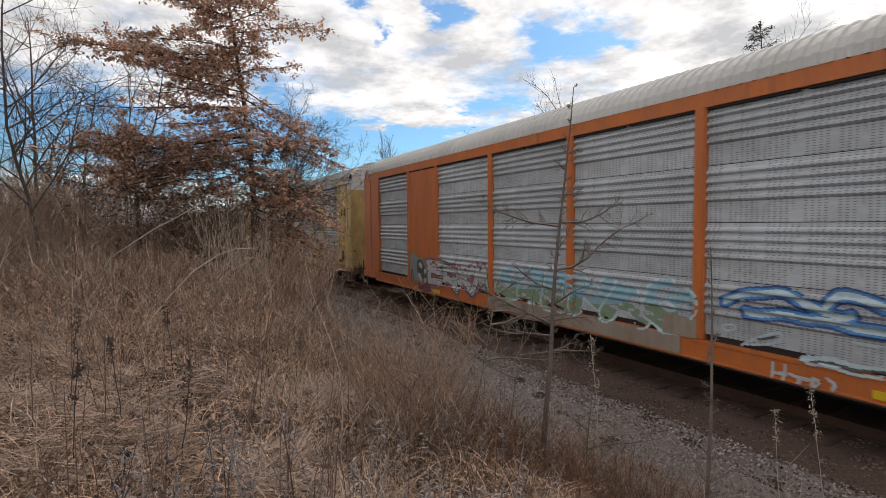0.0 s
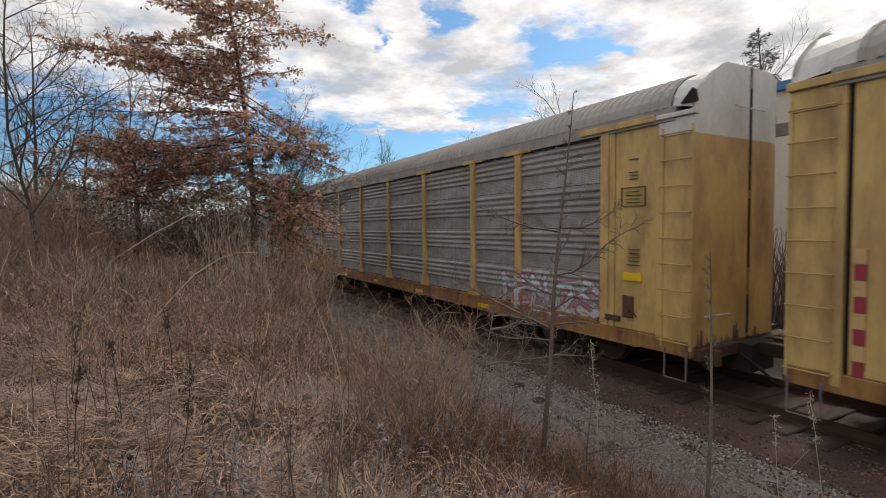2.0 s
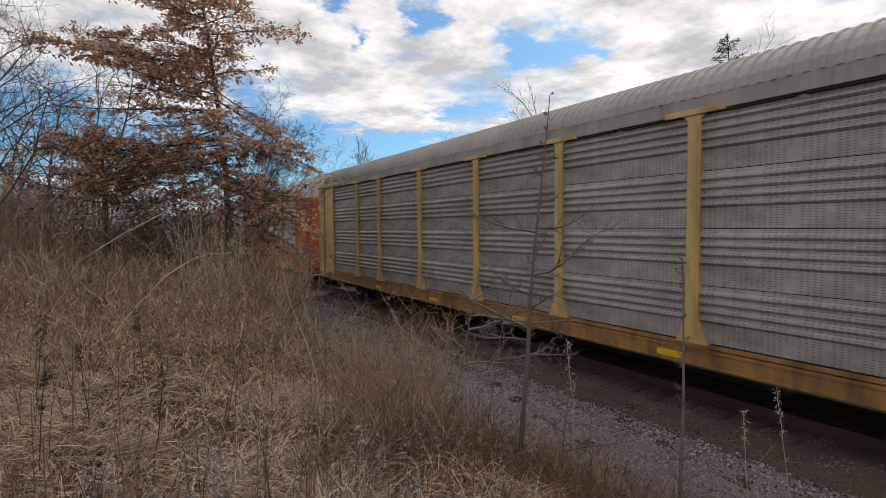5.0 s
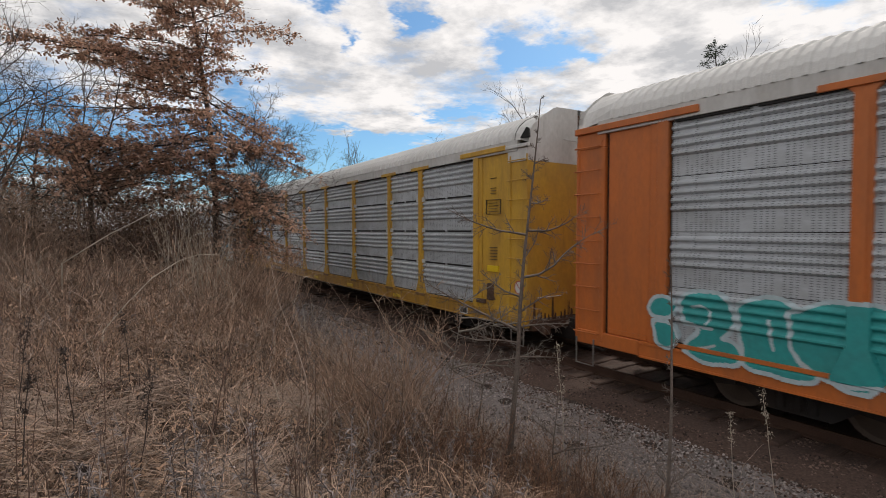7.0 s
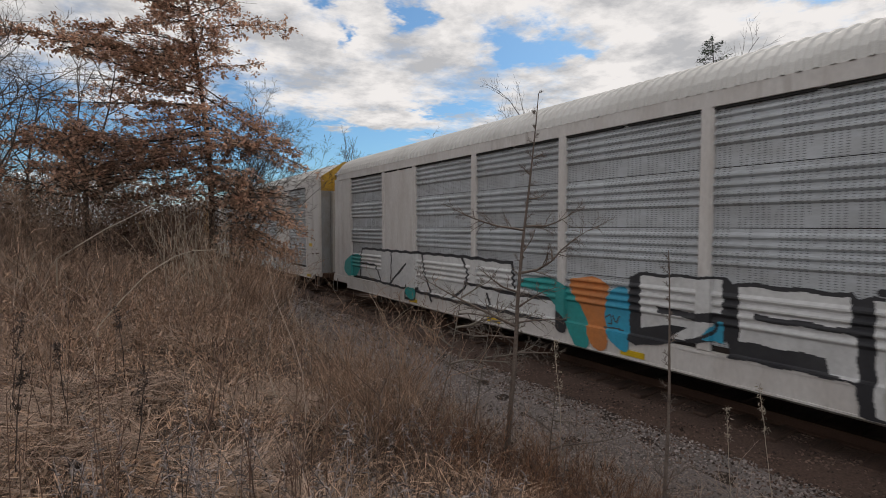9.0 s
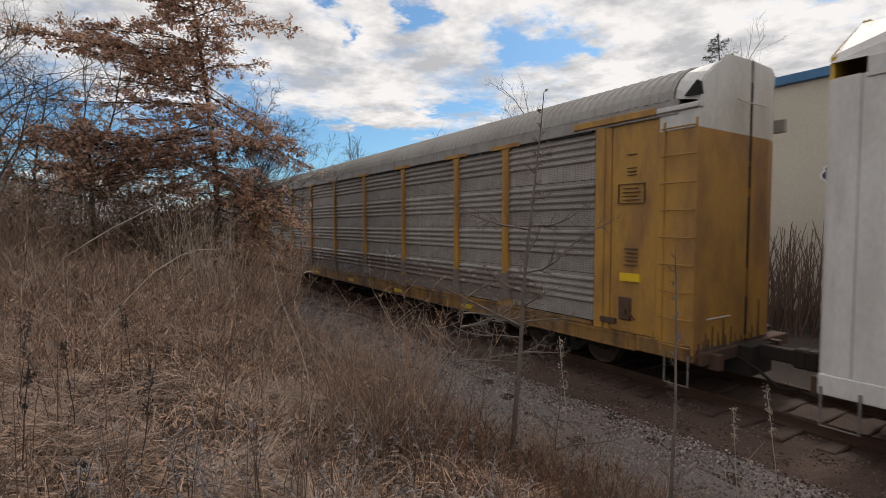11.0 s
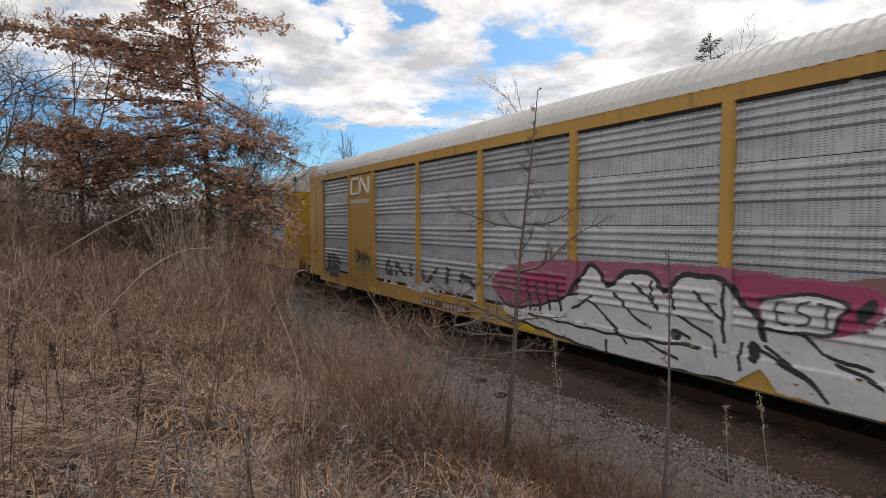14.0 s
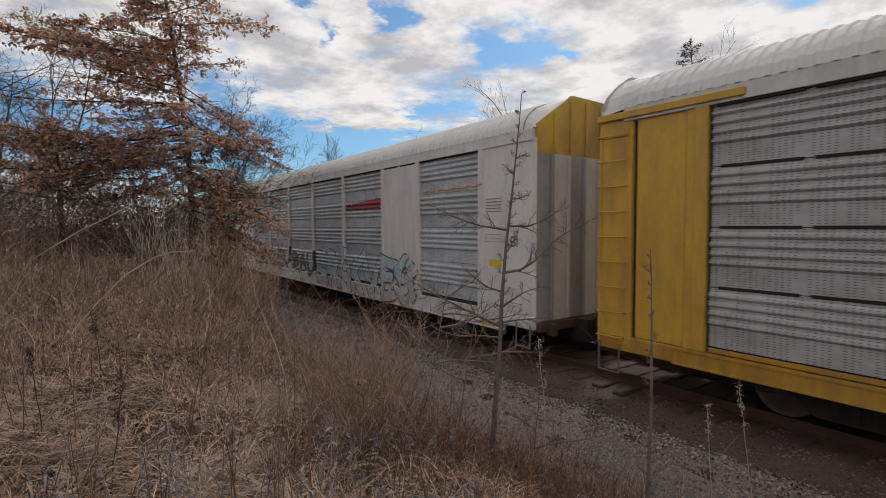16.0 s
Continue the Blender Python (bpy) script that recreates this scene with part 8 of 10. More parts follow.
plate(10, _e - 0.2, _e + 0.05, 4.42, 4.58, WHITE_SIGN, "notice", "small white plate", -0.01)
_ye = -END_Y["F"][0] - 0.056
for _n, (_x2, _z, _w, _h, _t) in enumerate([(-0.9, 2.65, 0.3, 0.55, 3), (-0.85, 1.8, 0.5, 0.8, 3), (-0.35, 1.75, 0.6, 0.9, 6), (-0.5, 1.45, 0.7, 0.4, 4)]):
    scribble(11, 20 + _n, _x2, _z, _w, _h, _t, 0.03, end=_ye)
scribble(11, 30, posts_of("F")[0] - 1.05, 3.0, 0.5, 0.5, 4, 0.03)
scribble(11, 31, posts_of("F")[0] - 1.0, 3.1, 0.45, 0.3, 3, 0.03, color="olive", label="pale green sprayed scribble")
_y6 = -END_Y["T"][0] + 0.26
_o = [(math.cos(a * math.pi / 12), math.sin(a * math.pi / 12)) for a in range(24)]
for _k in (6, 12):
    _d = child("warning_sign", Geo().prism([(_y6 + 0.15 * a, 1.71 + 0.15 * b) for a, b in _o], "x", -HALF_W - 0.006, -HALF_W).mesh("warning_sign", WHITE_SIGN), TRAIN[_k], label="round white sign with a red ring")
    child("red_ring", Geo().tube([(-HALF_W - 0.007, _y6 + 0.14 * a, 1.71 + 0.14 * b) for a, b in _o + _o[:1]], 0.012, 5, False).tube([(-HALF_W - 0.007, _y6 + 0.1, 1.81), (-HALF_W - 0.007, _y6 - 0.1, 1.61)], 0.01, 5).mesh("red_ring", mat("sign_red", (0.45, 0.03, 0.05), 0.5)), _d)
    plate(_k, -10.83, -11.17, 0.86, 1.04, WHITE_SIGN, "label_plate", proud=0.024)
    plate(_k, -10.86, -11.14, 0.89, 1.01, BLACK_SIGN, "label_plate", proud=0.028)
for _n, (_w, _z) in enumerate(((1.3, 1.9), (1.1, 1.75), (1.4, 1.5))):
    scribble(11, 50 + _n, 8.2 - 0.1 * _n, _z, _w, 0.36, 6, 0.035, -HALF_W - 0.036, color=("ink", "ink", "olive")[_n])
for _n in range(5):
    scribble(7, 70 + _n, -9.6 - 0.42 * _n, 1.35 + 0.12 * (_n % 3), 0.6, 0.4, 4, 0.02, PX - 0.052, color="silver", label="thin pale scribble")
for _n in range(3):
    scribble(0, 80 + _n, -8.6 - 0.5 * _n, 2.05, 0.8, 0.3, 4, 0.03, -HALF_W - 0.04, color="ink")
for _n in range(3):
    scribble(3, 95 + _n, -8.7 - 0.2 * _n, 1.3, 0.8, 0.7, 4, 0.05, -HALF_W - 0.04, color=("sky", "maroon", "bluewhite")[_n], label="faded looping tag")


# ---------------------------------------------------------------- plants
FWD, RGT = np.array([0.493, 0.870]), np.array([0.870, -0.493])


def place(ahead, aside):
    """Plan position so many metres ahead of and beside the standing place."""
    return FWD * ahead + RGT * aside


def gz_at(x, y):
    return ground_z(x, y) + lumps(x, y)


DRY = {
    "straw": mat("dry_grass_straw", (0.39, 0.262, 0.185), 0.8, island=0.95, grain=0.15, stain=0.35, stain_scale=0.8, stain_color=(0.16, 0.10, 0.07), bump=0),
    # Brown dead grass, its colour deepened to carry the shade between the straw blades.
    "tan": mat("dry_grass_brown_and_shade", (0.088, 0.054, 0.039), 0.85, island=0.85, grain=0.15, stain=0.3, stain_scale=0.7, stain_color=(0.12, 0.08, 0.055), bump=0),
    "stem": mat("weed_stem_brown", (0.16, 0.10, 0.075), 0.85, island=0.35, grain=0.1, bump=0),
    "twig": mat("shrub_twig_grey_brown", (0.262, 0.184, 0.137), 0.85, island=0.7, grain=0.15, bump=0),
    "bramble": mat("bramble_grey", (0.41, 0.315, 0.255), 0.85, island=0.4, grain=0.15, bump=0),
    "rust": mat("rusty_weed_stem", (0.23, 0.125, 0.075), 0.85, island=0.6, grain=0.15, bump=0),
    "pale": mat("bleached_stem", (0.40, 0.34, 0.27), 0.8, island=0.25, grain=0.1, bump=0),
    "fluff": mat("dead_flower_grey", (0.235, 0.2, 0.19), 0.9, island=0.7, grain=0.2, bump=0),
    "dark": mat("blackened_stalk", (0.062, 0.045, 0.038), 0.9, island=0.5, grain=0.15, bump=0),
    "leaf": mat("fallen_leaf", (0.27, 0.165, 0.105), 0.8, island=0.8, grain=0.2, bump=0),
    "weed": mat("goldenrod_brown", (0.325, 0.215, 0.15), 0.9, island=0.55, grain=0.2, stain=0.3, stain_scale=0.5, stain_color=(0.17, 0.13, 0.11), bump=0),
}
BARK = mat("tree_bark", (0.075, 0.058, 0.047), 0.95, grain=0.3, grain_scale=30, stain=0.3, stain_scale=4, stretch=(1, 1, 0.3), bump=0.7, bump_scale=30)
BARK_S = mat("young_bark", (0.17, 0.135, 0.115), 0.95, grain=0.3, grain_scale=60, stain=0.35, stain_scale=8, stain_color=(0.1, 0.075, 0.06), bump=0.5, bump_scale=60)
BARK_G = mat("grey_bark", (0.105, 0.085, 0.072), 0.95, grain=0.25, grain_scale=40, stain=0.3, stain_scale=5, stretch=(1, 1, 0.3), bump=0.4, bump_scale=40)
BARK_L = mat("pale_grey_bark", (0.21, 0.18, 0.155), 0.95, grain=0.25, grain_scale=40, stain=0.3, stain_scale=5, bump=0.3, bump_scale=40)
OAK_LEAF = mat("dead_oak_leaf", (0.55, 0.36, 0.262), 0.75, island=0.55, grain=0.15, grain_scale=15, stain=0.35, stain_scale=0.5, stain_color=(0.25, 0.115, 0.06), bump=0)
thin_leaf(OAK_LEAF, 0.5)


def stuff(name, V, F, m, label, category):
    ob = new(name, quick_mesh(name, V, F, m))
    return tagged(ob, label, category, kind="stuff")


def sector(rng, n, near, far, power=1.0, x_max=4.6, spread=0.95):
    """Scatter points over the bank, denser near the standing place."""
    out = []
    while sum(map(len, out)) < n:
        u = rng.random(n)
        d = near * (far / near) ** (u ** power)
        s = d * rng.uniform(-spread - 0.15, spread * 0.75, n)
        P = FWD[None] * d[:, None] + RGT[None] * s[:, None]
        out.append(P[P[:, 0] < x_max + rng.uniform(-0.5, 0.3, n)])
    return np.concatenate(out)[:n]


def bend(base, length, lean, az, k, droop, rng):
    """Curved stems from base points: lean from upright (radians), growing by droop along the stem."""
    n = len(base)
    t = np.linspace(0, 1, k)
    ang = lean[:, None] + droop[:, None] * t[None]
    seg = length[:, None] / (k - 1)
    dx = np.sin(ang) * seg
    dz = np.cos(ang) * seg
    r = np.concatenate([np.zeros((n, 1)), np.cumsum(dx[:, :-1], 1)], 1)
    z = np.concatenate([np.zeros((n, 1)), np.cumsum(dz[:, :-1], 1)], 1)
    return np.stack([base[:, 0:1] + r * np.cos(az)[:, None], base[:, 1:2] + r * np.sin(az)[:, None], base[:, 2:3] + z], -1)


def field_noise(x, y, s, seed):
    return 0.5 + 0.5 * np.sin(x * s + 1.7 * np.sin(y * s * 0.7 + seed)) * np.sin(y * s * 1.1 + 1.3 * np.sin(x * s * 0.8 + seed * 2))


def grass(name, key, n, near, far, lo, hi, lean, droop, width, seed, label, clump=0.0, x_max=4.4, k=4, fountain=False):
    rng = np.random.default_rng(seed)
    P = sector(rng, n, near, far, x_max=x_max)
    if clump:
        m = max(1, n // 45)
        C = sector(rng, m, near, far, x_max=x_max)
        pick = rng.integers(0, m, n)
        keep = rng.random(n) < clump
        off = rng.normal(0, 0.07, (n, 2)) * (1 + 0.05 * np.linalg.norm(C[pick], axis=1))[:, None]
        P = np.where(keep[:, None], C[pick] + off, P)
        az = np.where(keep, np.arctan2(off[:, 1], off[:, 0]), rng.uniform(0, 6.28, n)) + rng.normal(0, 0.5, n)
    else:
        az = rng.uniform(0, 6.28, n)
    # grass laid over by wind and snow, in swirling patches
    if not fountain:
        az = az * 0.7 + 2.2 * field_noise(P[:, 0], P[:, 1], 1.3, seed)
    d = np.linalg.norm(P, axis=1)
    base = np.stack([P[:, 0], P[:, 1], gz_at(P[:, 0], P[:, 1]) - 0.01], -1)
    L = rng.uniform(lo, hi, n) * (0.7 + 0.6 * field_noise(P[:, 0], P[:, 1], 0.9, seed + 3))
    Q = bend(base, L, np.abs(rng.normal(lean, 0.35, n)), az, k, rng.normal(droop, 0.5, n), rng)
    Q[..., 2] = np.maximum(Q[..., 2], base[:, None, 2] + 0.004 + 0.05 * rng.random((n, 1)))
    W = (width * rng.uniform(0.5, 1.5, n) * (1 + 0.24 * d))[:, None] * np.linspace(1, 0.25, k)[None]
    a2 = az + np.pi / 2 + rng.normal(0, 0.6, n)
    D = np.stack([np.cos(a2), np.sin(a2), rng.normal(0, 0.4, n)], -1)
    D /= np.linalg.norm(D, axis=1, keepdims=True)
    V, F = ribbons(Q, W, D)
    return stuff(name, V, F, DRY[key], label, "grass")


def make_grass():
    grass("dry_grass", "straw", 36000, 1.9, 24, 0.24, 0.52, 0.8, 2.3, 0.0034, 11, "arching tussocks of pale straw-coloured dry grass", 0.95, k=5, fountain=True)
    grass("matted_grass", "straw", 34000, 1.9, 22, 0.10, 0.30, 1.35, 0.5, 0.0034, 14, "matted pale dry grass flattened on the bank", 0.65)
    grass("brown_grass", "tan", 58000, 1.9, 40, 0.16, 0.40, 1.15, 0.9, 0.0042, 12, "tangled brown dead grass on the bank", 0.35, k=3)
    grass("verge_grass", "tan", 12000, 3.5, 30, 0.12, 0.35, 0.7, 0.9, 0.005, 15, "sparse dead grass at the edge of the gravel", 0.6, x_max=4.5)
    # the same dry growth over the rest of the rough bank
    rng = np.random.default_rng(16)
    n = 12000
    # Blades past x = 11.6 are added to darken sunlit ground beyond the track.
    P = np.stack([np.where(rng.random(n) < 0.25, rng.uniform(11.6, 18, n), 4.3 - 24 * rng.random(n) ** 1.3), rng.uniform(-22, 40, n)], -1)
    ring = 1.2 + 9 * rng.random(16000) ** 0.8
    turn = rng.uniform(0, 6.28, 16000)
    P = np.concatenate([P, np.stack([np.minimum(ring * np.cos(turn), 4.4), ring * np.sin(turn)], -1)])
    P = P[~((P @ FWD > 1.2) & (np.abs(P @ RGT) < 1.1 * (P @ FWD)) & (P[:, 0] < 4.4))]
    n = len(P)
    base = np.stack([P[:, 0], P[:, 1], gz_at(P[:, 0], P[:, 1]) - 0.01], -1)
    az = rng.uniform(0, 6.28, n)
    Q = bend(base, rng.uniform(0.2, 0.5, n), np.abs(rng.normal(0.7, 0.35, n)), az, 3, rng.normal(1.2, 0.5, n), rng)
    Q[..., 2] = np.maximum(Q[..., 2], base[:, None, 2] + 0.01)
    keep = ~((np.abs(Q[..., 0]) < 0.9) & (np.abs(Q[..., 1]) < 0.9)).any(1)
    D = np.stack([-np.sin(az), np.cos(az), np.zeros(n)], -1)
    V, F = ribbons(Q[keep], np.tile(np.array([[0.012, 0.009, 0.003]]), (int(keep.sum()), 1)), D[keep])
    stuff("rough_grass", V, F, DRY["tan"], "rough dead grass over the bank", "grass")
    n = 26000
    ring, turn = 0.95 + 11 * rng.random(n) ** 0.75, rng.uniform(0, 6.28, n)
    P = np.stack([ring * np.cos(turn), ring * np.sin(turn)], -1)
    P = P[~((P @ FWD > 0.9) & (np.abs(P @ RGT) < 1.1 * (P @ FWD))) & (P[:, 0] < 4.3)]
    n = len(P)
    base = np.stack([P[:, 0], P[:, 1], gz_at(P[:, 0], P[:, 1]) - 0.01], -1)
    az = rng.uniform(0, 6.28, n)
    Q = bend(base, rng.uniform(0.12, 0.38, n), np.abs(rng.normal(1.0, 0.35, n)), az, 3, rng.normal(1.0, 0.5, n), rng)
    Q[..., 2] = np.maximum(Q[..., 2], base[:, None, 2] + 0.015)
    D = np.stack([-np.sin(az), np.cos(az), np.zeros(n)], -1)
    V, F = ribbons(Q, np.tile(np.array([[0.008, 0.006, 0.002]]), (n, 1)), D)
    stuff("rough_straw", V, F, DRY["straw"], "pale dry grass trampled round the standing place", "grass")
    rng = np.random.default_rng(13)
    # upright weed stalks with short side shoots
    n = 230
    P = sector(rng, n, 2.0, 34, x_max=4.6)
    base = np.stack([P[:, 0], P[:, 1], gz_at(P[:, 0], P[:, 1])], -1)
    H = rng.uniform(0.45, 1.05, n)
    az = rng.uniform(0, 6.28, n)
    Q = bend(base, H, np.abs(rng.normal(0.06, 0.10, n)), az, 5, rng.normal(0.15, 0.15, n), rng)
    d = np.linalg.norm(P, axis=1)
    R = (0.0034 * rng.uniform(0.7, 1.3, n) * (1 + 0.05 * d))[:, None] * np.linspace(1, 0.45, 5)[None]
    parts = [tubes(Q, R, 3)]
    m = 5
    f = rng.integers(2, 5, (n, m))
    b2 = Q[np.arange(n)[:, None], f].reshape(-1, 3)
    S = bend(b2, rng.uniform(0.05, 0.2, n * m), rng.uniform(0.4, 0.9, n * m), rng.uniform(0, 6.28, n * m), 3, rng.uniform(-0.5, 0.2, n * m), rng)
    parts.append(tubes(S, np.repeat(R[:, 3], m)[:, None] * np.array([[0.8, 0.6, 0.4]]), 3))
    V, F = join(parts)
    stuff("weed_stalks", V, F, DRY["stem"], "thin upright dead weed stalks, dark brown", "weeds")
    # grey curled heads of dead flowers
    n = 620
    P = sector(rng, n, 2.0, 16, x_max=3.2)
    P = P[field_noise(P[:, 0], P[:, 1], 1.1, 5) > 0.52]
    n = len(P)
    base = np.stack([P[:, 0], P[:, 1], gz_at(P[:, 0], P[:, 1])], -1)
    Q = bend(base, rng.uniform(0.35, 0.8, n), np.abs(rng.normal(0.1, 0.12, n)), rng.uniform(0, 6.28, n), 5, rng.normal(0.3, 0.2, n), rng)
    parts = [tubes(Q, np.full((n, 5), 0.003) * np.linspace(1, 0.5, 5), 3)]
    m = 34
    tt = rng.uniform(1.8, 4, (n, m))
    i0 = np.floor(tt).astype(int).clip(0, 3)
    fr = (tt - i0)[..., None]
    c = Q[np.arange(n)[:, None], i0] * (1 - fr) + Q[np.arange(n)[:, None], i0 + 1] * fr
    c = c.reshape(-1, 3)
    L = bend(c, rng.uniform(0.02, 0.06, n * m), rng.uniform(0.5, 1.6, n * m), rng.uniform(0, 6.28, n * m), 3, rng.uniform(0.3, 1.6, n * m), rng)
    dd = rng.normal(size=(n * m, 3))
    dd /= np.linalg.norm(dd, axis=1, keepdims=True)
    parts.append(ribbons(L, np.tile(np.array([[0.004, 0.008, 0.003]]), (n * m, 1)), dd))
    V, F = join(parts)
    stuff("dead_flower_heads", V, F, DRY["fluff"], "withered grey flower stalks with curled dry leaves", "weeds")
    # fallen leaves
    n = 12000
    P = sector(rng, n, 2.0, 25, x_max=5.2)
    base = np.stack([P[:, 0], P[:, 1], gz_at(P[:, 0], P[:, 1]) + rng.uniform(0.02, 0.20, n)], -1)
    az = rng.uniform(0, 6.28, n)
    Q = bend(base, rng.uniform(0.02, 0.075, n), rng.uniform(0.7, 2.0, n), az, 4, rng.uniform(-1.4, 1.6, n), rng)
    D = np.stack([-np.sin(az), np.cos(az), rng.normal(0, 0.4, n)], -1)
    V, F = ribbons(Q, rng.uniform(0.010, 0.028, n)[:, None] * np.array([[0.3, 1.0, 0.85, 0.15]]), D)
    stuff("fallen_leaves", V, F, DRY["leaf"], "scattered dry brown leaves in the grass", "leaves")


def weed_brush():
    """A waist-high brush of dead weeds: thin stems, short shoots and tufts of curled leaves."""
    rng = np.random.default_rng(23)
    n = 3600
    d = 5.2 + 10.5 * rng.random(n) ** 0.8
    s = d * rng.uniform(-1.02, -0.22, n)
    P = FWD[None] * d[:, None] + RGT[None] * s[:, None]
    far = np.clip((d - 6.5) / 4, 0, 1) * np.clip((-s / d - 0.25) / 0.3, 0.25, 1)
    keep = ((P[:, 0] < 2.4) | (P[:, 1] < 6)) & (rng.random(n) < 0.25 + 0.75 * far) & (field_noise(P[:, 0], P[:, 1], 0.9, 8) > 0.22)
    P, d, far = P[keep], d[keep], far[keep]
    n = len(P)
    base = np.stack([P[:, 0], P[:, 1], gz_at(P[:, 0], P[:, 1])], -1)
    H = rng.uniform(0.45, 0.95, n) * (0.75 + 0.55 * far)
    Q = bend(base, H, np.abs(rng.normal(0.12, 0.14, n)), rng.uniform(0, 6.28, n), 6, rng.normal(0.3, 0.3, n), rng)
    Q[:, 1:] += np.cumsum(rng.normal(0, 0.012, Q[:, 1:].shape), 1)
    R = (0.0026 + 0.00035 * d)[:, None] * np.linspace(1, 0.5, 6)[None]
    parts = [tubes(Q, R, 3)]

    def shoots(m, lo, hi, len0, len1, w0):
        f = rng.uniform(lo, hi, (n, m))
        i = np.floor(f).astype(int).clip(0, 4)
        fr = (f - i)[..., None]
        b = (Q[np.arange(n)[:, None], i] * (1 - fr) + Q[np.arange(n)[:, None], i + 1] * fr).reshape(-1, 3)
        S = bend(b, rng.uniform(len0, len1, n * m), rng.uniform(0.2, 1.3, n * m), rng.uniform(0, 6.28, n * m), 4, rng.uniform(-0.6, 1.6, n * m), rng)
        D = rng.normal(size=(n * m, 3))
        W = (w0 * (0.6 + 0.11 * np.repeat(d, m)) * rng.uniform(0.5, 1.5, n * m))[:, None] * np.array([[0.5, 1.0, 0.8, 0.2]])
        parts.append(ribbons(S, W, D / np.linalg.norm(D, axis=1, keepdims=True)))
    shoots(7, 1.5, 5, 0.10, 0.30, 0.004)
    shoots(17, 0.6, 5, 0.03, 0.085, 0.015)
    V, F = join(parts)
    stuff("weed_brush", V, F, DRY["weed"], "waist-high brush of brown dead weeds with curled leaves", "weeds")


def straw_mats():
    """Patches of bleached straw pressed flat over the rest."""
    rng = np.random.default_rng(19)
    Q, W, D = [], [], []
    for ahead, aside, rad in ((6.2, -4.5, 1.2), (7.6, -5.9, 1.1), (4.6, -2.7, 0.8), (7.4, -3.3, 0.8), (3.5, -2.3, 0.6), (5.2, -1.2, 0.6), (9.0, -4.4, 0.9), (3.3, -0.9, 0.5), (4.4, -3.7, 0.7)):
        n = int(1900 * rad)
        c = place(ahead, aside)
        P = c[None] + rng.normal(0, rad * 0.5, (n, 2))
        swirl = 6.28 * field_noise(P[:, 0], P[:, 1], 2.4, ahead)
        az = swirl + rng.normal(0, 0.45, n)
        base = np.stack([P[:, 0], P[:, 1], gz_at(P[:, 0], P[:, 1]) + rng.uniform(0.03, 0.2, n)], -1)
        q = bend(base, rng.uniform(0.2, 0.5, n), rng.uniform(1.1, 1.6, n), az, 4, rng.normal(0.15, 0.35, n), rng)
        q[..., 2] = np.maximum(q[..., 2], gz_at(q[..., 0], q[..., 1]) + 0.02)
        d = np.stack([-np.sin(az), np.cos(az), rng.normal(0, 0.5, n)], -1)
        Q.append(q), D.append(d / np.linalg.norm(d, axis=1, keepdims=True))
        W.append(rng.uniform(0.003, 0.007, n)[:, None] * np.array([[1, 1, 0.8, 0.3]]))
    V, F = ribbons(np.concatenate(Q), np.concatenate(W), np.concatenate(D))
    stuff("straw_mat", V, F, mat("bleached_straw", (0.31, 0.22, 0.168), 0.8, island=0.6, grain=0.15, stain=0.2, bump=0), "bleached straw pressed flat in patches", "grass")


class Tree:
    """Grows limbs as bent tapered tubes; keeps the twig ends for leaves."""

    def __init__(self, seed, wander=0.16, finest=0.0022):
        self.rng = np.random.default_rng(seed)
        self.paths, self.ends, self.wander, self.finest = {}, [], wander, finest

    def limb(self, base, way, length, r0, r1, k=6, sides=5, up=0.0):
        way = np.array(way, float)
        way /= np.linalg.norm(way)
        pts = [np.array(base, float)]
        for _ in range(k - 1):
            way = way + self.rng.normal(0, self.wander, 3) + np.array([0, 0, up])
            way /= np.linalg.norm(way)
            pts.append(pts[-1] + way * length / (k - 1))
        P = np.array(pts)
        self.paths.setdefault((k, sides), []).append((P, np.linspace(r0, r1, k)))
        return P

    def sprout(self, P, r_base, levels, count, ratio, angle, up, length, start=0.25, sides=4, keep=True):
        """Side shoots from the limb P, level by level."""
        rng = self.rng
        if levels == 0:
            return
        d = P[-1] - P[0]
        d /= np.linalg.norm(d)
        for j in range(count):
            f = start + (1 - start) * (j + rng.random()) / count
            q = f * (len(P) - 1)
            i = min(int(q), len(P) - 2)
            b = P[i] * (1 - q + i) + P[i + 1] * (q - i)
            s = rng.normal(size=3)
            s -= d * (s @ d)
            s /= np.linalg.norm(s)
            a = angle * rng.uniform(0.7, 1.3)
            way = d * math.cos(a) + s * math.sin(a) + np.array([0, 0, up])
            L = length * rng.uniform(0.6, 1.2) * (1.15 - 0.5 * f)
            r = max(r_base * (1 - 0.6 * f) * 0.55, self.finest)
            k = 5 if levels > 1 else 4
            C = self.limb(b, way, L, r, max(r * 0.35, self.finest * 0.7), k, sides if levels > 1 else 3, up * 0.25)
            if levels <= 2 and keep:
                self.ends.append(C)
            self.sprout(C, r, levels - 1, max(2, int(count * ratio)), ratio, angle, up, L * 0.55, 0.2, sides, keep)

    def mesh(self, name, m, keys=None):
        parts = []
        for (k, sides), ps in self.paths.items():
            if keys is None or (k, sides) in keys:
                parts.append(tubes(np.array([p for p, _ in ps]), np.array([r for _, r in ps]), sides))
        V, F = join(parts)
        return quick_mesh(name, V, F, m, True)


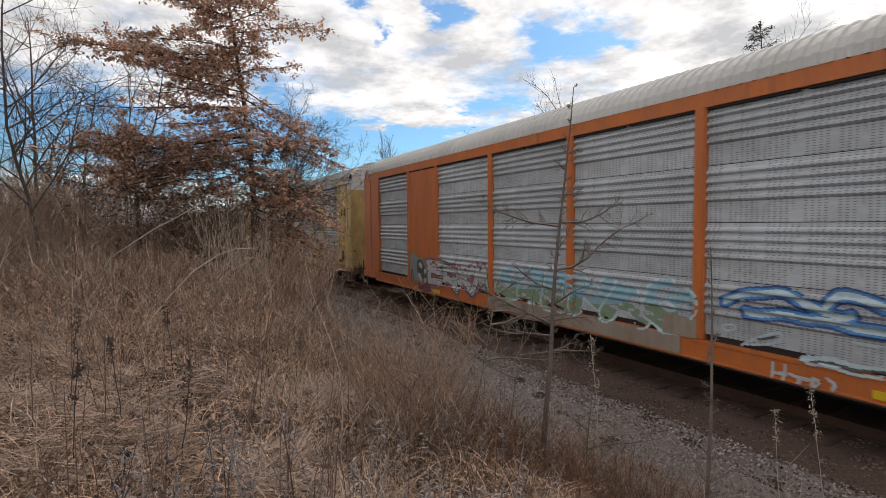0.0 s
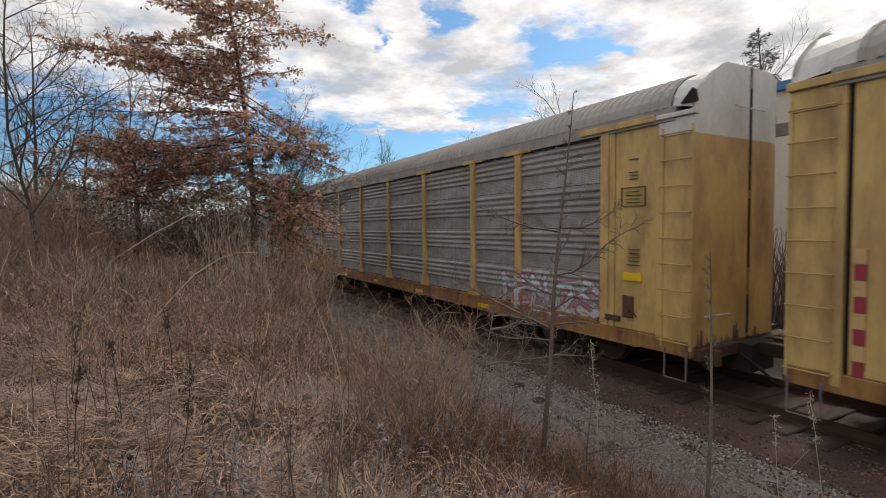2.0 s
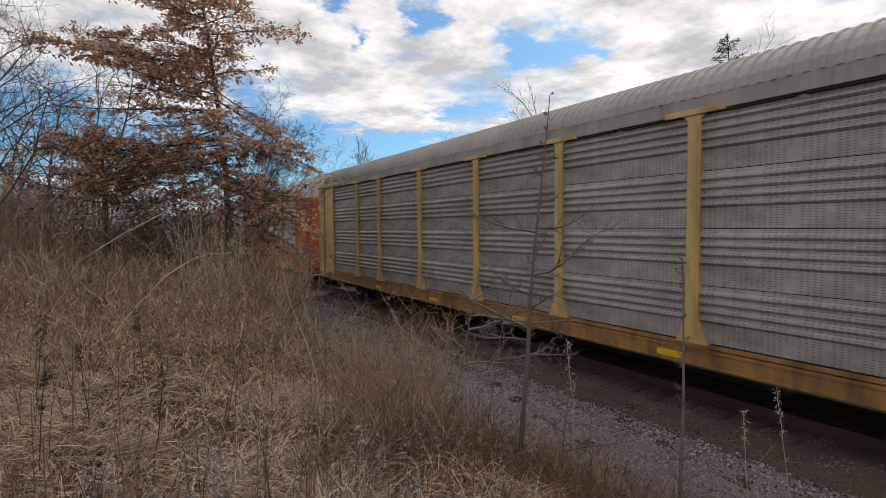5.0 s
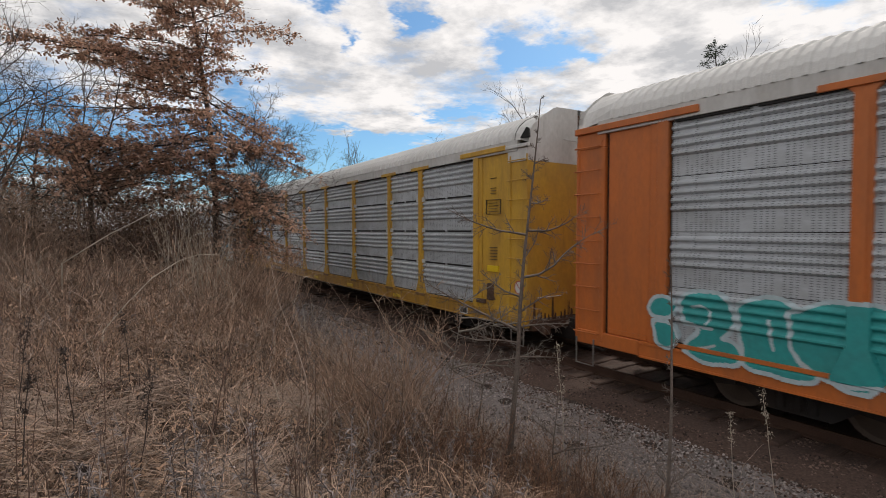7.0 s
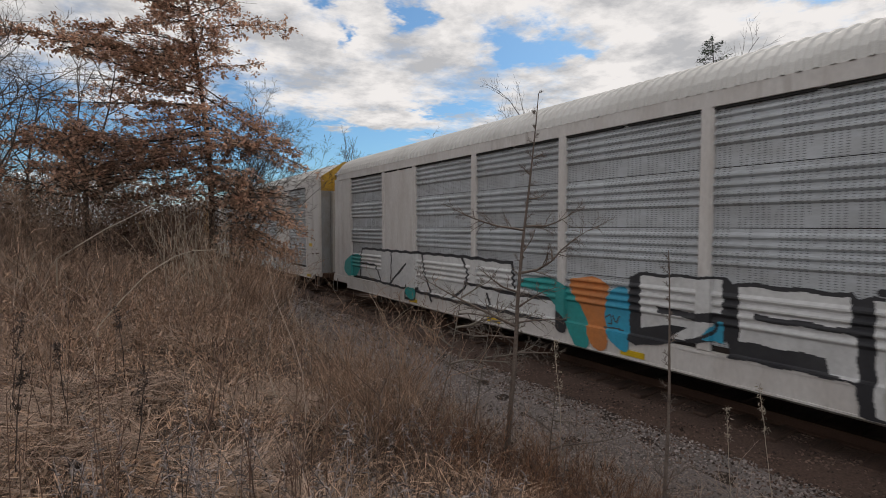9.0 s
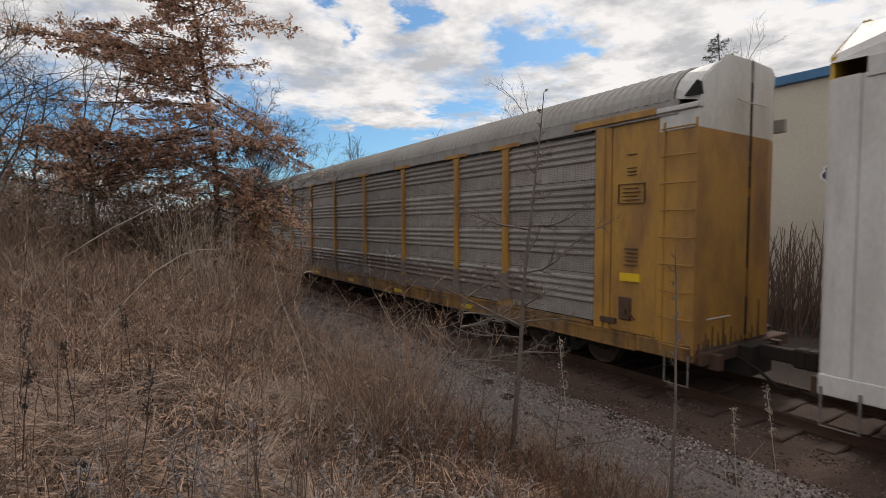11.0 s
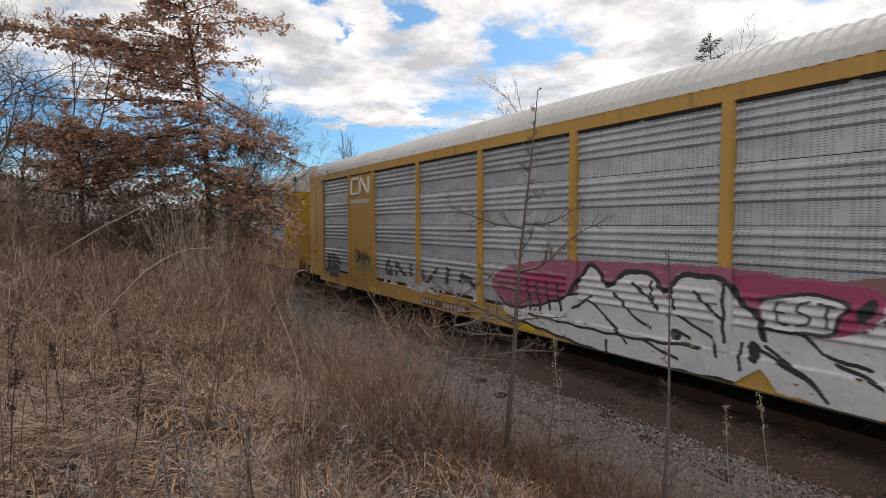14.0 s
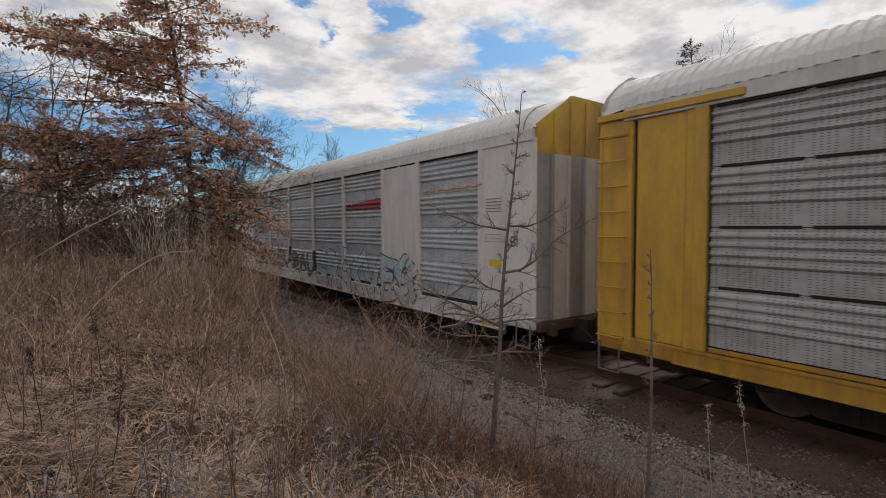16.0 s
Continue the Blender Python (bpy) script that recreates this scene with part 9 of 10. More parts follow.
def leaf_mesh(name, ends, per, size, m, seed, spread=0.12):
    rng = np.random.default_rng(seed)
    E = np.array([P[rng.integers(1, len(P))] for P in ends for _ in range(per)])
    n = len(E)
    E = E + rng.normal(0, spread, (n, 3)) * [1, 1, 0.7]
    az = rng.uniform(0, 6.28, n)
    L = rng.uniform(0.7, 1.3, n) * size
    Q = bend(E, L, rng.uniform(1.0, 2.6, n), az, 4, rng.uniform(-0.5, 0.9, n), rng)
    D = np.stack([-np.sin(az), np.cos(az), rng.normal(0, 0.6, n)], -1)
    D /= np.linalg.norm(D, axis=1, keepdims=True)
    V, F = ribbons(Q, L[:, None] * np.array([[0.12, 0.62, 0.5, 0.08]]), D)
    return quick_mesh(name, V, F, m)


# chief limbs of the oak: height on the stem, sideways reach, depth, rise over the whole length, leafiness
OAK_LIMBS = [
    (4.2, 2.6, 0.3, -0.5, 0.7), (4.5, -3.2, 0.6, -0.8, 1.0), (5.1, -5.4, 0.5, -1.3, 1.2), (5.3, -4.2, -0.9, -0.2, 1.3), (5.4, 2.2, -0.8, -0.4, 0.8),
    (5.8, -5.6, -0.4, -1.4, 1.2), (6.1, 2.9, 0.6, -1.3, 1.0), (6.3, -3.2, 1.2, 0.0, 1.0), (6.7, -4.6, 0.2, -0.1, 0.55), (7.0, 2.8, 0.0, -1.7, 1.0),
    (7.2, -2.6, -1.1, 0.2, 1.0), (7.6, -3.6, 0.9, 0.2, 1.3), (7.8, 1.5, 0.5, 0.3, 0.8), (8.0, -6.1, -0.2, 0.9, 1.3), (8.2, -4.4, 0.5, 0.5, 1.2),
    (8.4, 0.9, -1.1, 0.2, 0.6), (9.1, 2.8, 0.3, 0.1, 1.0), (9.3, -2.3, 0.9, 0.5, 0.9), (9.5, -2.4, -0.2, 0.8, 0.8),
    (9.7, 1.7, -0.6, 0.7, 0.7), (10.0, -2.4, 0.2, 0.7, 1.2), (10.3, 1.9, 0.4, 0.6, 0.9), (10.6, -1.5, -0.6, 0.6, 1.0), (10.9, 1.2, -0.3, 0.6, 1.0), (11.1, -1.0, 0.4, 0.7, 1.0),
]


OAK_LIMBS += [(h + 0.32, s * 0.62, d * -0.5 + (0.5 if k % 2 else -0.5), r * 0.7 + 0.1, f * 0.95) for k, (h, s, d, r, f) in enumerate(OAK_LIMBS)]
OAK_LIMBS += [(3.6, 2.3, 0.4, -0.5, 0.9), (3.9, 1.6, -0.7, -0.6, 0.9), (4.8, 1.3, -0.9, -0.5, 0.8), (4.6, 2.9, -0.5, -1.5, 0.75), (4.3, 2.6, -0.9, -1.7, 0.75), (4.4, 0.9, -1.2, -0.6, 0.7)]
OAK_LIMBS += [(3.9 + 0.37 * k, 0.45 * math.sin(2.1 * k), -0.75 - 0.25 * math.cos(1.7 * k), 0.1 * math.sin(k), 1.1) for k in range(18)]
OAK_LIMBS += [(4.0 + 0.5 * k, 1.0 + 0.5 * math.sin(2.3 * k), 0.5 * math.cos(1.3 * k), -0.35, 0.7) for k in range(6)]
OAK_LIMBS += [(3.3, 2.3, -0.4, -1.1, 1.1), (3.0, 1.9, 0.3, -0.9, 1.1), (3.5, 2.5, 0.2, -1.3, 1.0), (2.8, 1.4, -0.5, -0.6, 1.0)]


def make_oak():
    """The oak that still holds its brown leaves, in flat layers with gaps between."""
    x, y = place(16.0, -5.95)
    z = float(gz_at(x, y)) - 0.1
    root = new("oak_tree")
    root.matrix_basis = pose(x, y, z)
    tagged(root, "oak tree still holding its dead russet-brown leaves", "tree", "trees on the bank")
    T = Tree(31, 0.03, 0.004)
    right = np.array([*RGT, 0.0])
    toward = np.array([*FWD, 0.0])
    trunk = T.limb((0, 0, 0), right * 0.028 + np.array([0, 0, 1.0]), 11.6, 0.105, 0.03, 12, 8)
    rng = T.rng
    tufts = []
    for h, side, dep, rise, leafy in OAK_LIMBS:
        h = h - z
        q = h / 11.6 * 11
        i = min(int(q), 10)
        b = trunk[i] * (1 - q + i) + trunk[i + 1] * (q - i)
        way = right * side + toward * dep * 1.6 + np.array([0, 0, rise])
        L = float(np.linalg.norm(way))
        r = 0.010 + 0.0055 * L
        T.wander = 0.07
        P = T.limb(b, way / L + np.array([0, 0, 0.06]), L, r, 0.007, 9, 5, -0.016)
        d = way / L
        flat = np.cross(d, [0, 0, 1.0])
        flat /= np.linalg.norm(flat)
        T.wander = 0.14
        n = int(5 + 5.6 * L)
        for j in range(n):
            f = 0.06 + 0.94 * (j + rng.random()) / n
            k = min(int(f * 8), 7)
            c = P[k] + (P[k + 1] - P[k]) * (f * 8 - k)
            sgn = 1 if j % 2 else -1
            shoot = d * rng.uniform(0.5, 1.0) + flat * sgn * rng.uniform(0.4, 1.0) + np.array([0, 0, rng.normal(-0.02, 0.16)])
            Ls = (0.25 + 0.24 * L * (1.1 - f)) * rng.uniform(0.7, 1.25)
            C = T.limb(c, shoot, Ls, 0.009, 0.004, 5, 4, -0.01)
            m = int(2 + 4.5 * Ls)
            for _ in range(m):
                e = C[rng.integers(1, 5)]
                w2 = shoot * 0.6 + rng.normal(0, 0.55, 3) * [1, 1, 0.5]
                D = T.limb(e, w2, rng.uniform(0.14, 0.42), 0.004, 0.003, 4, 3, 0.0)
                if rng.random() < 0.46 * leafy:
                    tufts.append(D)
    child("trunk", T.mesh("trunk", BARK), root)
    child("crown", leaf_mesh("crown", tufts, 13, 0.10, OAK_LEAF, 7, 0.06), root, label="dead russet-brown oak leaves")


def small_oak(ahead, aside, height, reach, seed):
    """A young oak with a short clear stem and a low wide crown that keeps its leaves."""
    x, y = place(ahead, aside)
    root = new("oak_tree")
    root.matrix_basis = pose(x, y, float(gz_at(x, y)) - 0.1)
    tagged(root, "young oak with a low wide crown of dead brown leaves", "tree", "trees on the bank")
    T = Tree(seed, 0.04, 0.004)
    rng = T.rng
    trunk = T.limb((0, 0, 0), (0.02, 0.03, 1.0), height * 0.92, 0.085, 0.02, 10, 7)
    tufts = []
    for j in range(30):
        f = 0.54 + 0.44 * (j + rng.random()) / 30
        q = f * 9
        b = trunk[int(q)] * (1 - q + int(q)) + trunk[min(int(q) + 1, 9)] * (q - int(q))
        a = j * 2.4 + rng.normal(0, 0.3)
        L = reach * (1.12 - 0.85 * ((f - 0.54) / 0.44) ** 1.6) * rng.uniform(0.7, 1.1)
        T.wander = 0.09
        P = T.limb(b, (math.cos(a), math.sin(a), 0.16), L, 0.024, 0.006, 8, 4, -0.012)
        for m in range(int(6 + 7 * L)):
            c = P[rng.integers(1, 8)] + rng.normal(0, 0.05, 3)
            T.wander = 0.15
            C = T.limb(c, (math.cos(a) * 0.5 + rng.normal(0, 0.7), math.sin(a) * 0.5 + rng.normal(0, 0.7), rng.normal(0.05, 0.3)), rng.uniform(0.25, 0.75), 0.007, 0.003, 4, 3)
            for _ in range(2):
                tufts.append(T.limb(C[rng.integers(1, 4)], rng.normal(0, 1, 3) * [1, 1, 0.6], rng.uniform(0.12, 0.35), 0.004, 0.003, 4, 3))
    child("trunk", T.mesh("trunk", BARK), root)
    child("crown", leaf_mesh("crown", tufts, 5, 0.105, OAK_LEAF, seed + 1, 0.1), root, label="dead russet-brown oak leaves")


def bare_tree(name, ahead, aside, height, seed, r=0.08, levels=3, count=11, angle=0.95, up=0.06, label="", lean=0.0, start=0.25, m=None, spread=0.42, sink=0.1, parent_z=None, wander=0.08):
    x, y = place(ahead, aside)
    z = float(gz_at(x, y)) - sink
    root = new(name)
    root.matrix_basis = pose(x, y, z)
    tagged(root, label or "bare leafless tree with fine grey-brown twigs", "tree", "bare trees")
    T = Tree(seed, wander, 0.0018 + 0.00016 * ahead)
    P = T.limb((0, 0, 0), (RGT[0] * lean, RGT[1] * lean, 1), height, r, 0.012, 10, 6)
    child("trunk", T.mesh("trunk", m or BARK_G), root)
    T.paths = {}
    T.wander = 0.14
    T.sprout(P, r, levels, count, 0.62, angle, up, height * spread, start)
    child("crown", T.mesh("crown", m or BARK_G), root)
    return root


def round_tree(ahead, aside, height, seed, label, lean):
    """A few stems fanning from one foot into a rounded crown of arching twigs."""
    x, y = place(ahead, aside)
    root = new("bare_tree")
    root.matrix_basis = pose(x, y, float(gz_at(x, y)) - 0.1)
    tagged(root, label, "tree", "bare trees")
    T = Tree(seed, 0.06, 0.0042)
    rng = T.rng
    right, toward = np.array([*RGT, 0.0]), np.array([*FWD, 0.0])
    stems = []
    for j in range(11):
        goal = right * (lean * height + rng.uniform(-1.3, 1.2)) + toward * rng.uniform(-0.9, 0.9) + np.array([0, 0, height * rng.uniform(0.55, 0.95)])
        P = T.limb((rng.normal(0, 0.1), rng.normal(0, 0.1), 0), goal, float(np.linalg.norm(goal)), 0.024, 0.007, 9, 5, 0.0)
        f = np.linspace(0, 1, 9)
        P -= right[None] * (goal @ right * 0.9 * (f * (1 - f)))[:, None]      # upright first, then bending over
        stems.append(P)
    child("trunk", T.mesh("trunk", BARK_G), root)
    T.paths, T.wander = {}, 0.13
    for P in stems:
        T.sprout(P, 0.018, 3, 9, 0.75, 0.75, -0.02, height * 0.19, 0.5)
    child("crown", T.mesh("crown", BARK_G), root)


def shrub(ahead, aside, height, seed, stems=34, key="twig", spread=0.5, label="leafless twiggy shrub, grey-brown", shoots=4, wide=0.12, thick=0.006):
    x, y = place(ahead, aside)
    rng = np.random.default_rng(seed)
    n = stems
    base = np.stack([rng.normal(0, wide, n), rng.normal(0, wide, n), np.full(n, -0.05)], -1)
    az = np.arctan2(base[:, 1], base[:, 0]) + rng.normal(0, 0.5, n)
    H = height * rng.uniform(0.5, 1.1, n)
    Q = bend(base, H, np.abs(rng.normal(spread * 0.5, spread * 0.4, n)), az, 6, rng.normal(spread * 0.5, 0.3, n), rng)
    Q[:, 1:] += np.cumsum(rng.normal(0, 0.022 * height, Q[:, 1:].shape), 1)
    R = (thick * rng.uniform(0.6, 1.2, n))[:, None] * np.linspace(1, 0.35, 6)[None]
    root = new("shrub")
    root.matrix_basis = pose(x, y, float(gz_at(x, y)))
    V, F = tubes(Q, R, 3)
    tagged(child("stem_mass", quick_mesh("stem_mass", V, F, DRY[key]), root), kind="stuff")
    parts = []
    for lev, (cnt, ln) in enumerate(((shoots, 0.34), (3 if ahead < 12 else 2, 0.15))):
        n2 = len(Q) * cnt
        k = Q.shape[1]
        i = rng.integers(1, k - 1, n2)
        src = np.repeat(np.arange(len(Q)), cnt)
        fr = rng.random((n2, 1))
        b = Q[src, i] * (1 - fr) + Q[src, i + 1] * fr
        S = bend(b, height * ln * rng.uniform(0.4, 1.2, n2), rng.uniform(0.2, 1.1, n2), rng.uniform(0, 6.28, n2), 4, rng.normal(0.1, 0.4, n2), rng)
        r2 = (R[src, i] * 0.6).clip(0.0012 + 0.00028 * ahead, 1)
        S[:, 1:] += np.cumsum(rng.normal(0, 0.02 * height * ln / 0.34, S[:, 1:].shape), 1)
        if lev == 0 and ahead < 7:
            parts.append(tubes(S, r2[:, None] * np.linspace(1, 0.6, 4)[None], 3))
        else:
            D = rng.normal(size=(n2, 3))
            parts.append(ribbons(S, 2 * r2[:, None] * np.linspace(1, 0.6, 4)[None], D / np.linalg.norm(D, axis=1, keepdims=True)))
        Q, R = S, r2[:, None] * np.linspace(1, 0.6, 4)[None]
    V, F = join(parts)
    tagged(child("twig_mass", quick_mesh("twig_mass", V, F, DRY[key]), root), kind="stuff")
    ob = root
    return tagged(ob, label, "shrub", "shrubs on the bank")


def thin_tree(name, ahead, aside, height, radius, lean, limbs, seed, label, category="sapling", m=None, bow=0.0):
    """A young tree: a thin stem and chosen side limbs (height share, reach sideways, depth, rise)."""
    x, y = place(ahead, aside)
    root = new(name)
    root.matrix_basis = pose(x, y, float(gz_at(x, y)) - 0.05)
    tagged(root, label, category)
    m = m or BARK_S
    T = Tree(seed, 0.014)
    right, toward = np.array([*RGT, 0.0]), np.array([*FWD, 0.0])
    P = T.limb((0, 0, 0), right * lean + np.array([0, 0, 1.0]), height, radius, 0.004, 14, 6)
    P += right[None] * bow * P[:, 2:3] ** 2          # bends over more towards the tip
    T.sprout(P, 0.014, 2, int(9 * height), 0.4, 1.0, 0.1, 0.12, 0.15, 3)
    child("stem", T.mesh("stem", m), root)
    for share, side, dep, rise in limbs:
        T.paths = {}
        T.wander = 0.12
        q = share * 13
        i = min(int(q), 12)
        b = P[i] * (1 - q + i) + P[i + 1] * (q - i)
        way = right * side + toward * dep + np.array([0, 0, rise])
        L = float(np.linalg.norm(way))
        r = 0.008 + 0.007 * L
        C = T.limb(b, way, L, r, 0.002, 7, 4, 0.04)
        T.sprout(C, r, 2, int(7 + 10 * L), 0.4, 0.95, 0.1, 0.16 * L + 0.06, 0.12, 3)
        child("branch", T.mesh("branch", m), root)
    return root


def seed_weed(ahead, aside, height, seed, label="withered weed stalk with pale curled seed heads", key="pale"):
    x, y = place(ahead, aside)
    rng = np.random.default_rng(seed)
    root = new("withered_weed")
    root.matrix_basis = pose(x, y, float(gz_at(x, y)) - 0.03)
    tagged(root, label, "weed", "withered weeds")
    Q = bend(np.zeros((1, 3)), np.array([height]), np.array([0.04]), np.array([seed * 1.0]), 8, np.array([0.12]), rng)
    Q[0, 1:] += np.cumsum(rng.normal(0, 0.008, (7, 3)), 0)
    V, F = tubes(Q, np.linspace(0.005, 0.0025, 8)[None], 5)
    child("stem", quick_mesh("stem", V, F, DRY[key]), root)
    n = 120
    hub = 4.3 + 2.7 * np.sort(rng.random(9))
    f = (hub[rng.integers(0, 9, n)] + rng.normal(0, 0.1, n)).clip(0, 6.99)
    i = np.floor(f).astype(int).clip(0, 6)
    b = Q[0, i] + (Q[0, i + 1] - Q[0, i]) * (f - i)[:, None]
    side = rng.uniform(0, 6.28, 9)[rng.integers(0, 9, n)]
    b = b + np.stack([np.cos(side), np.sin(side), np.full(n, 0.6)], -1) * rng.uniform(0.0, 0.045, (n, 1))
    S = bend(b, rng.uniform(0.015, 0.05, n), rng.uniform(0.1, 2.4, n), rng.uniform(0, 6.28, n), 5, rng.uniform(-1.5, 2.6, n), rng)
    D = rng.normal(size=(n, 3))
    D /= np.linalg.norm(D, axis=1, keepdims=True)
    V, F = ribbons(S, np.tile(np.array([[0.003, 0.008, 0.010, 0.007, 0.002]]), (n, 1)) * rng.uniform(0.5, 1.4, (n, 1)), D)
    tagged(child("seed_head", quick_mesh("seed_head", V, F, DRY[key]), root), kind="stuff")


make_grass()
weed_brush()
straw_mats()
make_oak()
small_oak(15.5, -9.25, 5.1, 2.3, 83)
# bare trees on the bank
bare_tree("bare_tree", 12.5, -9.8, 7.6, 41, 0.055, 3, 19, 0.95, 0.08, "slender bare tree with a forked trunk", -0.06)
bare_tree("bare_tree", 17.0, -13.8, 8.5, 42, 0.08, 3, 10)
round_tree(17.2, -6.0, 7.9, 44, "bare many-stemmed tree with a rounded mesh of fine twigs", 0.24)
round_tree(18.4, -6.0, 7.0, 45, "small bare rounded tree beside the railway line", 0.33)
bare_tree("bare_tree", 24.0, -15.0, 9.0, 46, 0.09, 3, 10)
bare_tree("bare_tree", 26.0, -21.0, 10.0, 48, 0.1, 3, 10)
for _k, (_a, _s, _h) in enumerate([(16.5, -11.4, 6.4), (18.5, -11.0, 7.6), (18.0, -15.6, 7.0), (22.0, -17.5, 8.0), (30.0, -24.0, 9.0), (32.0, -19.0, 9.0)]):
    bare_tree("bare_tree", _a, _s, _h, 60 + _k, 0.05 + 0.003 * _h, 3, 11, 0.95, 0.06, spread=0.4, start=0.18)
# shrubs: a thicket behind the grass, single bushes nearer
_r = random.Random(9)
for _k in range(56):
    _d = 8.2 + 14 * _r.random() ** 1.2
    _s = _d * (-0.97 + 0.62 * _r.random())
    shrub(_d, _s, (0.7 + 0.05 * _d + 0.7 * _r.random() ** 2) * (0.72 if _s > -0.62 * _d else 1.0), 100 + _k, 15, _r.choice(("twig", "twig", "stem", "bramble", "straw", "twig")), spread=1.0, shoots=4, wide=0.25, thick=0.006 + 0.0004 * _d)
for _k in range(38):
    _d = 11.0 + 6.0 * _r.random()
    _s = _d * (-1.08 + 0.56 * _r.random())
    shrub(_d, _s, (1.5 + 0.07 * _d if _s < -0.72 * _d else 0.95 + 0.04 * _d) + 0.4 * _r.random(), 800 + _k, 28, _r.choice(("weed", "twig", "weed")), 0.75, "tall leafless brush of fine tan-brown twigs", 6, 0.5, 0.009)
for _k in range(12):
    _d = 11.8 + 3.0 * _r.random()
    _q = _r.random()
    _s = _d * (-0.36 + 0.08 * _q)
    shrub(_d, _s, 2.1 - 0.4 * _q + 0.3 * _r.random(), 850 + _k, 26, _r.choice(("weed", "twig", "straw")), 0.7, "tall leafless brush of fine tan-brown twigs", 6, 0.35, 0.008)
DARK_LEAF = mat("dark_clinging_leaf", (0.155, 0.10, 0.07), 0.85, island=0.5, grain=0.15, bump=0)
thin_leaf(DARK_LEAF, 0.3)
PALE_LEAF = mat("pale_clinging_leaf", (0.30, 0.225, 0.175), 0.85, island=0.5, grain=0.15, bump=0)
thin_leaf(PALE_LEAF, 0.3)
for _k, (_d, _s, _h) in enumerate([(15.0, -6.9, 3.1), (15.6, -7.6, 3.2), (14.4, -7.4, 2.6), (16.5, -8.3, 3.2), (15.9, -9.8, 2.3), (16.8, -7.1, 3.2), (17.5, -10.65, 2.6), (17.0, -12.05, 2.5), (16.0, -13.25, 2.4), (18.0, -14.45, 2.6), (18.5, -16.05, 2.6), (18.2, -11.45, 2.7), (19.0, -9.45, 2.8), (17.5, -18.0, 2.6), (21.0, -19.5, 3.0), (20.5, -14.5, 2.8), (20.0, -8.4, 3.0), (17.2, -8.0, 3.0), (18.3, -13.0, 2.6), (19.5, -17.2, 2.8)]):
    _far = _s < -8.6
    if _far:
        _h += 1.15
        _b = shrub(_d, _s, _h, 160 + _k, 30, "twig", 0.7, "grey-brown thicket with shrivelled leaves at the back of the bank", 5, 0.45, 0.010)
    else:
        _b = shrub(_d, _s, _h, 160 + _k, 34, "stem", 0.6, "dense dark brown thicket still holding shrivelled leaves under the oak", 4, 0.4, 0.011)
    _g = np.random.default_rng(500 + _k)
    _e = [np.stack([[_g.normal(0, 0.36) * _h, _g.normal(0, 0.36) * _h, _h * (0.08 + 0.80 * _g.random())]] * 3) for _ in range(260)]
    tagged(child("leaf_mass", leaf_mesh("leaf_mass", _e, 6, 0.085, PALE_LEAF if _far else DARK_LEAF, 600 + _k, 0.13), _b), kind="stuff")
for _k, (_d, _s) in enumerate([(11.6, -4.75), (11.9, -5.25), (11.4, -4.35), (12.2, -5.0)]):
    shrub(_d, _s, 2.35, 170 + _k, 18, "pale", 0.2, "clump of bleached upright canes", 1, 0.24, 0.0085)
for _k, (_d, _s) in enumerate([(10.2, -4.2), (9.0, -3.9), (8.2, -4.6), (11.0, -5.6), (7.4, -2.9), (9.6, -2.6), (12.0, -3.3), (6.2, -4.2), (6.8, -5.2), (7.2, -4.4), (7.6, -5.9), (5.6, -3.6), (8.6, -6.6), (8.9, -5.4), (6.0, -1.9), (10.8, -4.9), (11.4, -3.7), (10.0, -3.3), (12.4, -5.4), (9.4, -4.8), (13.0, -4.0)]):
    shrub(_d, _s, 0.85, 370 + _k, 90, "straw", 1.3, "tall arching tussock of pale dead grass", 1, 0.22, 0.004)
for _k in range(22):
    _d = 3.8 + 8 * _r.random()
    _s = _d * (-0.9 + 0.8 * _r.random())
    shrub(_d, _s, 1.1 + 0.9 * _r.random(), 700 + _k, 4, _r.choice(("pale", "bramble", "twig")), 1.5, "long arching cane bent over the grass", 2, 0.15, 0.0055)
shrub(4.7, -0.2, 1.4, 180, 46, "weed", 0.7, "leafless many-stemmed bush with fine tan-brown twigs", 7, 0.07, 0.0062)
shrub(4.85, 0.0, 1.2, 179, 26, "twig", 0.8, "leafless many-stemmed bush with fine tan-brown twigs", 6, 0.08, 0.0052)
for _k, (_d, _s) in enumerate([(5.0, 0.62), (5.3, 0.42), (5.55, 0.8), (5.1, 0.95), (4.75, 1.15), (5.9, 0.35)]):
    _b = shrub(_d, _s, 0.42, 560 + _k, 46, "stem", 1.2, "low dark tangle of dead weeds in the ditch", 4, 0.22, 0.0045)
    _g = np.random.default_rng(570 + _k)
    _e = [np.stack([[_g.normal(0, 0.2), _g.normal(0, 0.2), 0.05 + 0.28 * _g.random()]] * 3) for _ in range(60)]
    tagged(child("leaf_mass", leaf_mesh("leaf_mass", _e, 3, 0.04, DARK_LEAF, 580 + _k, 0.04), _b), kind="stuff")
shrub(5.6, -0.75, 0.95, 181, 36, "weed", 0.6, shoots=5, thick=0.0045)
shrub(7.6, -2.3, 0.8, 182, 30, "twig", 0.6, shoots=5)
shrub(8.6, -2.0, 0.6, 183, 30, "twig", 0.7, shoots=5)
